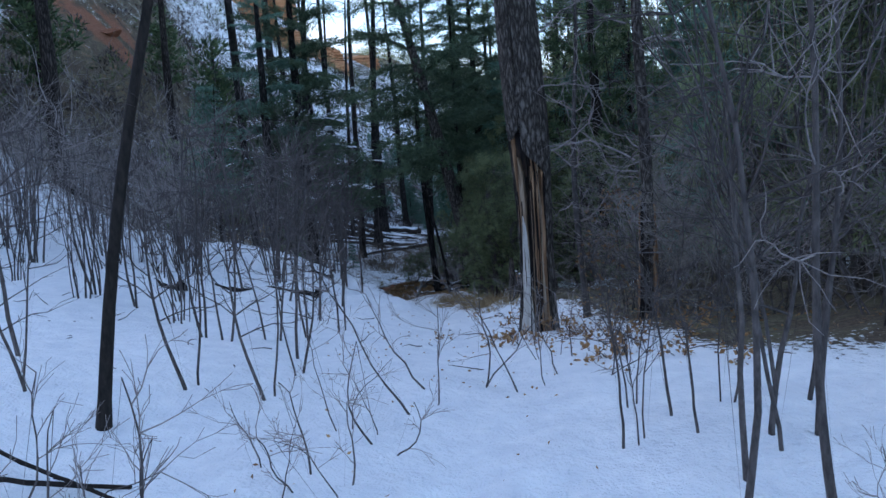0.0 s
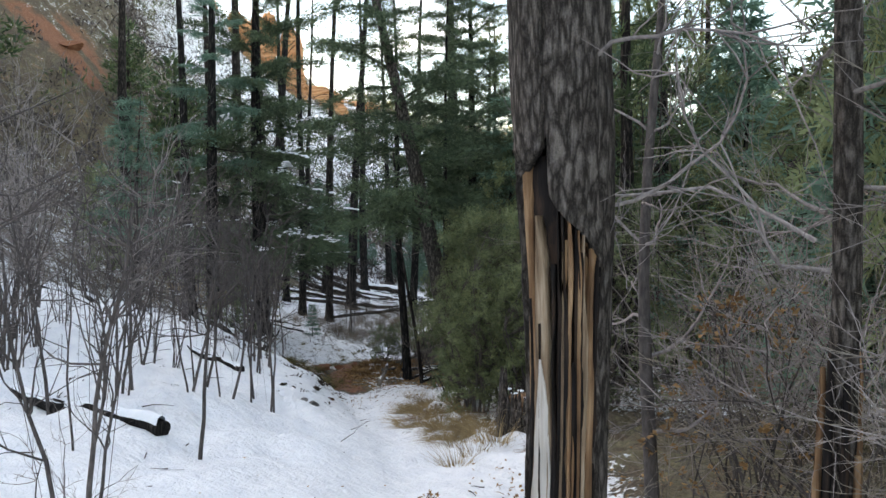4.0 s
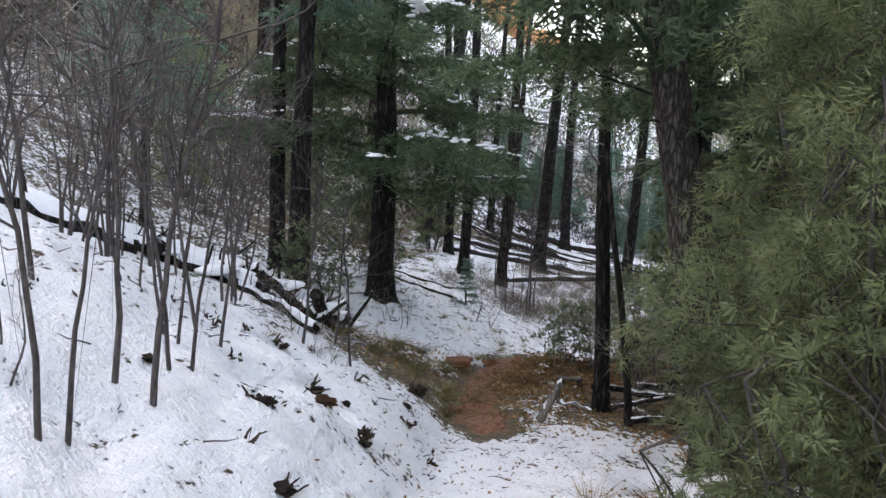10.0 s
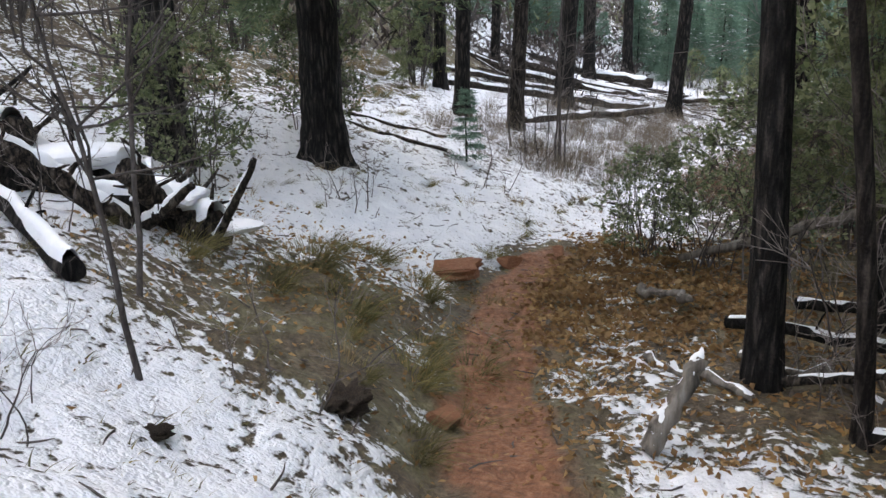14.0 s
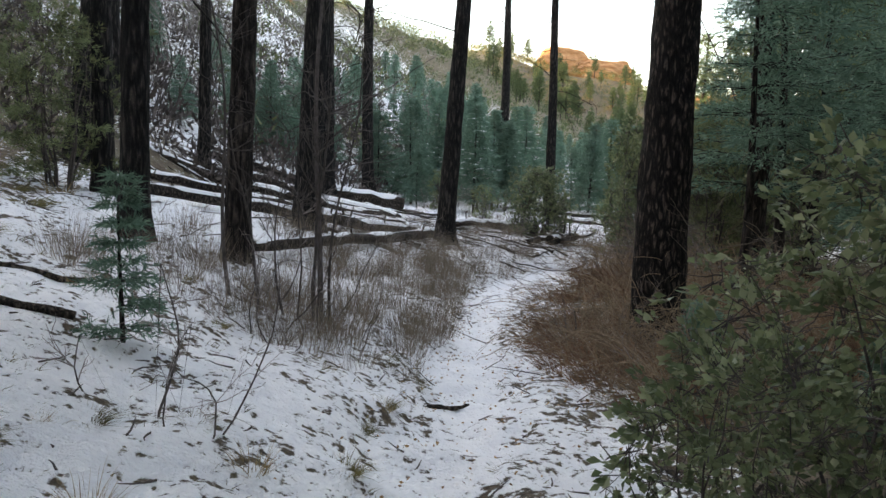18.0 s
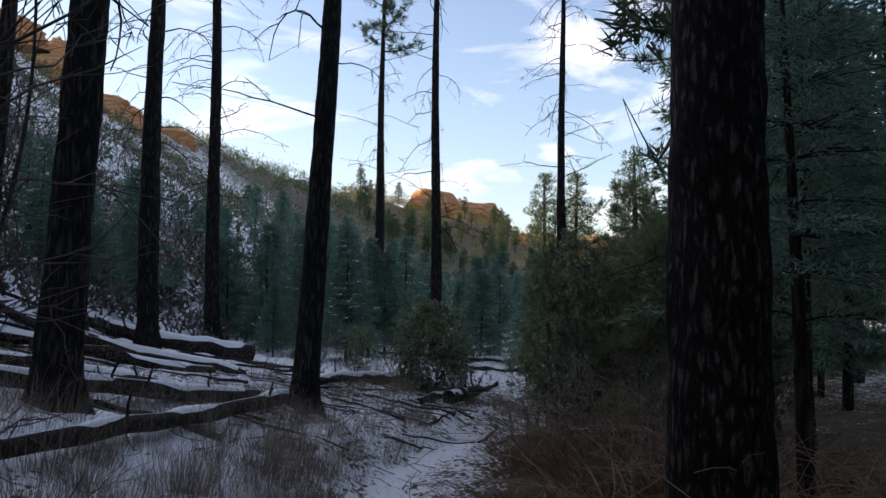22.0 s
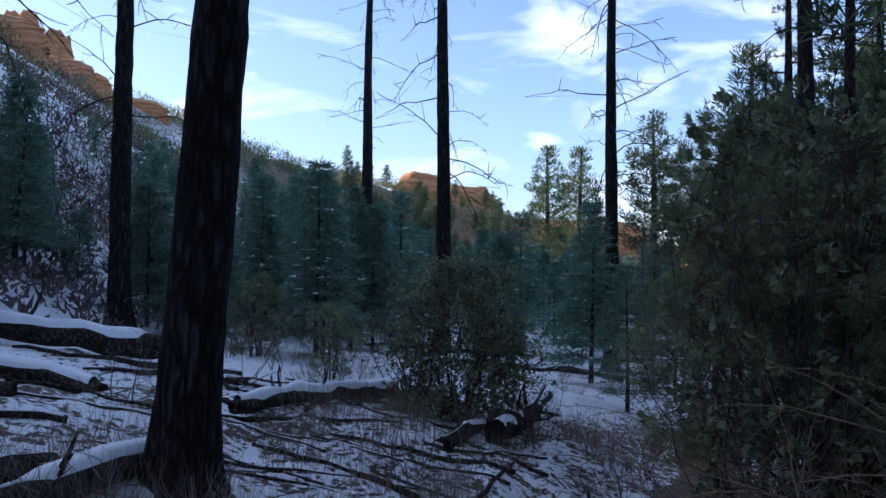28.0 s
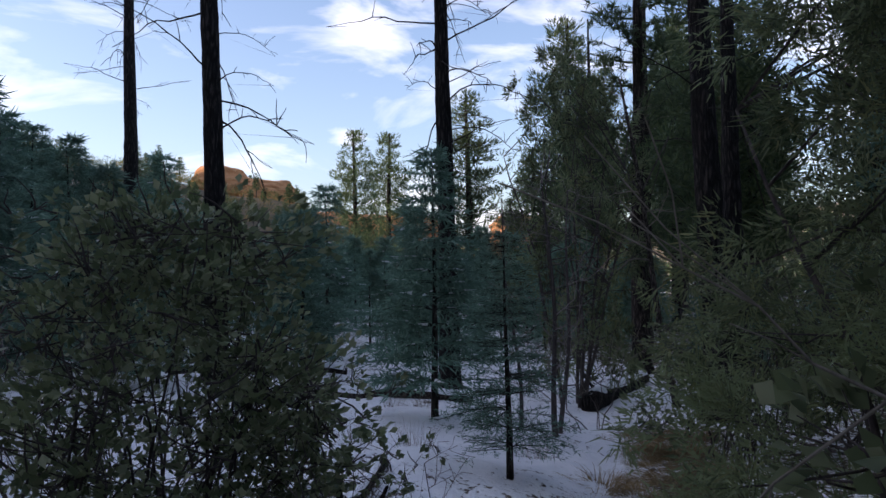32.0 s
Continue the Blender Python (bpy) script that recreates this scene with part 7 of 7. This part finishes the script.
for xx, yy, sc in [(-1.75, 21.7, 0.8), (-1.65, 22.2, 1.0), (-2.0, 22.5, 1.0), (-1.75, 22.9, 1.1), (-2.1, 23.1, 1.0), (-1.8, 23.5, 1.0), (-2.5, 22.9, 1.1), (-3.0, 22.8, 1.1), (-3.4, 22.6, 1.0), (-2.75, 23.2, 0.9), (-2.37, 23.95, 1.1), (-3.05, 23.6, 1.2), (-2.84, 24.25, 1.0), (-3.1, 24.15, 0.7), (-2.45, 24.15, 0.8), (-2.16, 25.75, 0.9), (-1.99, 26.45, 0.7), (-2.4, 25.2, 0.6), (-2.2, 25.55, 0.6), (-1.95, 24.4, 0.7), (-1.0, 22.9, 0.8), (-0.95, 23.6, 0.8), (-1.05, 24.0, 0.6), (-0.55, 25.3, 0.7), (-5.0, 30.8, 1.0), (-4.7, 31.6, 1.0), (-5.2, 32.4, 1.0), (-4.4, 29.9, 0.8), (-5.8, 33.2, 1.0), (-2.2, 31.0, 0.6), (-1.7, 31.3, 0.6), (-1.3, 31.6, 0.6), (-1.5, 30.4, 0.5)]:
    put(OLIVE, xx, yy, sc * 1.02)
for xx, yy, sc in [(0.35, 30.9, 0.8), (0.55, 31.6, 0.9), (0.9, 30.4, 1.0), (1.5, 31.0, 1.2), (2.1, 31.8, 1.2), (1.7, 32.6, 1.1), (0.55, 32.4, 1.0), (0.8, 33.2, 1.0), (1.3, 33.7, 1.0), (2.5, 30.6, 1.2), (2.8, 32.6, 1.2), (1.0, 29.6, 0.9), (0.3, 30.0, 0.9), (1.8, 34.6, 0.9), (2.2, 35.6, 0.9), (2.0, 36.6, 0.9), (2.4, 37.4, 0.9), (2.6, 38.4, 0.8), (1.4, 35.2, 0.8), (3.2, 38.0, 1.0), (0.35, 29.2, 0.8), (0.25, 30.4, 0.8), (0.7, 28.8, 0.8), (2.6, 35.5, 1.6), (3.2, 36.4, 1.7), (2.4, 36.6, 1.4), (3.4, 35.4, 1.6), (2.9, 37.3, 1.5), (2.4, 34.4, 1.4), (3.1, 34.3, 1.5), (2.2, 29.6, 1.2), (2.9, 30.2, 1.2), (3.4, 31.2, 1.3), (3.0, 31.6, 1.2), (3.9, 32.0, 1.3), (3.5, 33.0, 1.3), (1.9, 30.2, 1.1), (4.3, 33.4, 1.3), (2.4, 32.9, 1.2), (3.9, 30.6, 1.3), (1.6, 29.4, 1.0)]:
    put(REDB, xx, yy, sc, stretch=rng.uniform(0.8, 1.15))
for tries in range(26):
    put(REDB, rng.uniform(2.2, 6.5), rng.uniform(29.0, 37.0), rng.uniform(0.9, 1.4))
TANGLE = [tuft_proto("stalk_tangle", 40 + k, 160, 0.85, 0.7, M_GREYBRUSH, "tangle of bent grey-brown dead stalks", 0.006, 1.2, "brush", 0.4) for k in range(2)]
for tries in range(34):
    yy = rng.uniform(29.2, 37.5)
    xx = float(trail_x(yy)) + 0.9 + 2.9 * rng.random()
    if math.hypot(xx - 1.35, yy - 32.0) > 0.6:
        put(TANGLE, xx, yy, rng.uniform(0.6, 1.1))
for xx, yy, sc in [(0.35, 16.0, 1.1), (0.7, 16.6, 1.2), (1.1, 15.9, 1.2), (1.5, 14.9, 1.2), (1.2, 7.6, 0.7), (0.6, 8.2, 0.6), (1.6, 13.3, 1.0), (0.9, 18.0, 1.0), (0.6, 19.4, 1.0)]:
    put(NEEDLES, xx, yy, sc, sink=0.0)
FLECK = [tuft_proto("grass_sprig", 50 + k, n, h, 0.1, M_GREENGRASS, "short grass blades in thin snow", 0.006, 1.1, "grass", 0.6) for k, (n, h) in enumerate([(16, 0.06), (26, 0.08), (12, 0.05)])]
blades = []
for tries in range(2700):
    yy = 19.5 + 11.0 * rng.random()
    blades.append((float(trail_x(yy)) - 4.2 + 5.2 * rng.random(), yy, rng.uniform(0.5, 1.25)))
for tries in range(420):
    yy = rng.uniform(29, 39)
    blades.append((float(trail_x(yy)) - 3.5 + 3.2 * rng.random(), yy, rng.uniform(0.8, 1.8)))
tuft_field("grass_sprigs", FLECK, [b for b in blades if abs(b[0] - float(trail_x(b[1]))) > 0.2], M_GREENGRASS, "short grass blades poking through thin snow", "grass")


def cane_proto(k):
    """Arching tan canes in a tangle, one mesh."""
    r = np.random.default_rng(1700 + k)
    so = Soup()
    for c in range(34):
        a = r.uniform(0, 2 * math.pi)
        p = curve_pts((r.normal() * 0.3, r.normal() * 0.3, -0.05), (math.cos(a) * 0.6, math.sin(a) * 0.6, 1.0), r.uniform(0.8, 1.9), 11, 0.09, -0.13, r)
        p[1:, 2] = np.maximum(p[1:, 2], 0.02)
        so.tube(p, np.linspace(r.uniform(0.004, 0.008), 0.002, 12), 4, False)
        for j in range(2):
            i = int(r.integers(3, 10))
            q = curve_pts(p[i], r.normal(size=3), r.uniform(0.15, 0.45), 5, 0.15, -0.06, r)
            so.tube(q, np.linspace(0.0035, 0.0015, 6), 3, False)
    return tagged(new("bramble_cane", so.mesh("bramble_cane", M_CANE)), "tangle of arching tan bramble canes", "brush", kind="stuff")


CANES = [cane_proto(k) for k in range(3)]
for xx, yy, sc in [(0.4, 30.9, 0.7), (0.75, 30.2, 0.8), (0.8, 31.3, 0.9), (1.4, 30.7, 1.0), (2.0, 31.3, 1.0), (0.9, 32.6, 0.8), (1.5, 33.2, 0.9), (2.3, 32.4, 1.0), (2.7, 30.9, 1.0), (3.3, 32.4, 1.1), (2.9, 36.9, 1.0), (3.3, 35.9, 1.2), (3.0, 37.9, 0.9), (3.3, 37.6, 1.3), (3.4, 38.7, 1.1), (3.8, 36.6, 1.3), (4.1, 39.6, 1.0), (3.0, 33.8, 1.1), (1.2, 28.9, 0.7), (0.5, 29.5, 0.7)]:
    put(CANES, xx, yy, sc)
for tries in range(14):
    yy = rng.uniform(30.0, 35.6)
    put(REDB, float(trail_x(yy)) + rng.uniform(0.75, 1.4), yy, rng.uniform(0.55, 0.95), stretch=rng.uniform(0.8, 1.1))
weeds = []
for tries in range(130):
    yy = rng.uniform(30.0, 38.5)
    weeds.append((float(trail_x(yy)) - 0.42 - 1.6 * rng.random() ** 1.3, yy, rng.uniform(0.5, 0.95)))
for tries in range(190):
    yy = rng.uniform(29.5, 42.5)
    weeds.append((float(trail_x(yy)) - rng.uniform(0.45, 3.2), yy, rng.uniform(0.5, 1.1)))
for tries in range(24):
    weeds.append((rng.uniform(0.0, 7.0), rng.uniform(41, 48), rng.uniform(0.5, 1.0)))
tuft_field("dry_weeds", GREYB, weeds, M_GREYBRUSH, "thin grey-brown dry weed stalks beside the trail", "weeds")
for tries in range(120):
    yy = rng.uniform(21.5, 31.0)
    dd = rng.uniform(0.3, 4.0)
    put(DRY if rng.random() < 0.45 else OLIVE, float(trail_x(yy)) - dd, yy, rng.uniform(0.25, 0.6))


def litter(so, n, region):
    x, y, size = region(n)
    z = full_z(x, y) + 0.012
    w = rng.normal(size=(len(x), 3)) * np.array([1, 1, 0.35])
    so.leaves(np.stack([x, y, z], -1), w, size, size * 0.55)


def litter_band(y0, y1, d0, d1, size):
    def make(n):
        y = y0 + (y1 - y0) * rng.beta(1.8, 1.8, n)
        d = d0 + (d1 - d0) * rng.random(n) ** 1.5 + rng.normal(size=n) * 0.15
        return trail_x(y) + d, y, size
    return make


for n, band in [(5200, litter_band(21.2, 27.4, 0.3, 2.8, 0.05)), (5200, litter_band(23.2, 27.0, 0.3, 1.8, 0.064)), (620, litter_band(22.2, 25.2, -1.5, -0.25, 0.05)), (380, litter_band(17, 22, -0.6, 2.5, 0.035)), (500, litter_band(21, 25.5, -1.4, 0.3, 0.035)), (900, litter_band(5.5, 13, 0.6, 3.5, 0.045)), (1500, litter_band(28, 40, 0.5, 4.0, 0.04)), (620, litter_band(26.5, 37.5, -0.4, 0.4, 0.026)), (260, litter_band(19, 27, -3.5, 0.2, 0.03)), (600, litter_band(21.5, 25.0, -2.4, -0.3, 0.045)), (380, litter_band(21.3, 26.6, -0.35, 0.4, 0.03)), (160, litter_band(3, 12, -1.2, 0.8, 0.03))]:
    scatter_stuff("leaf_litter", n, band, litter, M_BROWNLEAF, "fallen brown oak leaves scattered on the ground", "leaves")


def debris(so, n, region):
    x, y, size = region(n)
    z = full_z(x, y)
    for i in range(n):
        a = rng.uniform(0, 2 * math.pi)
        L = size * rng.uniform(0.4, 1.4)
        p = curve_pts((x[i], y[i], z[i] + 0.004), (math.cos(a), math.sin(a), rng.uniform(-0.05, 0.3)), L, 3, 0.15)
        so.tube(p, [0.006, 0.005, 0.004, 0.002], 3, False)


for n, band in [(110, litter_band(5, 18, -5.0, 0.8, 0.25)), (560, litter_band(16, 32, -4.0, 1.0, 0.13)), (420, litter_band(30, 44, -5.0, 1.5, 0.4))]:
    scatter_stuff("fallen_twigs", n, band, debris, M_STEM, "fallen dark twigs lying on the snow", "twigs")

# unused patterns
for root in [ob for ob in scene.objects if ob.parent is None and ob.get("pattern") and not ob.get("placed")]:
    for ob in [*root.children_recursive, root]:
        bpy.data.objects.remove(ob)
for ob in scene.objects:
    for key in ("placed", "pattern"):
        if key in ob:
            del ob[key]
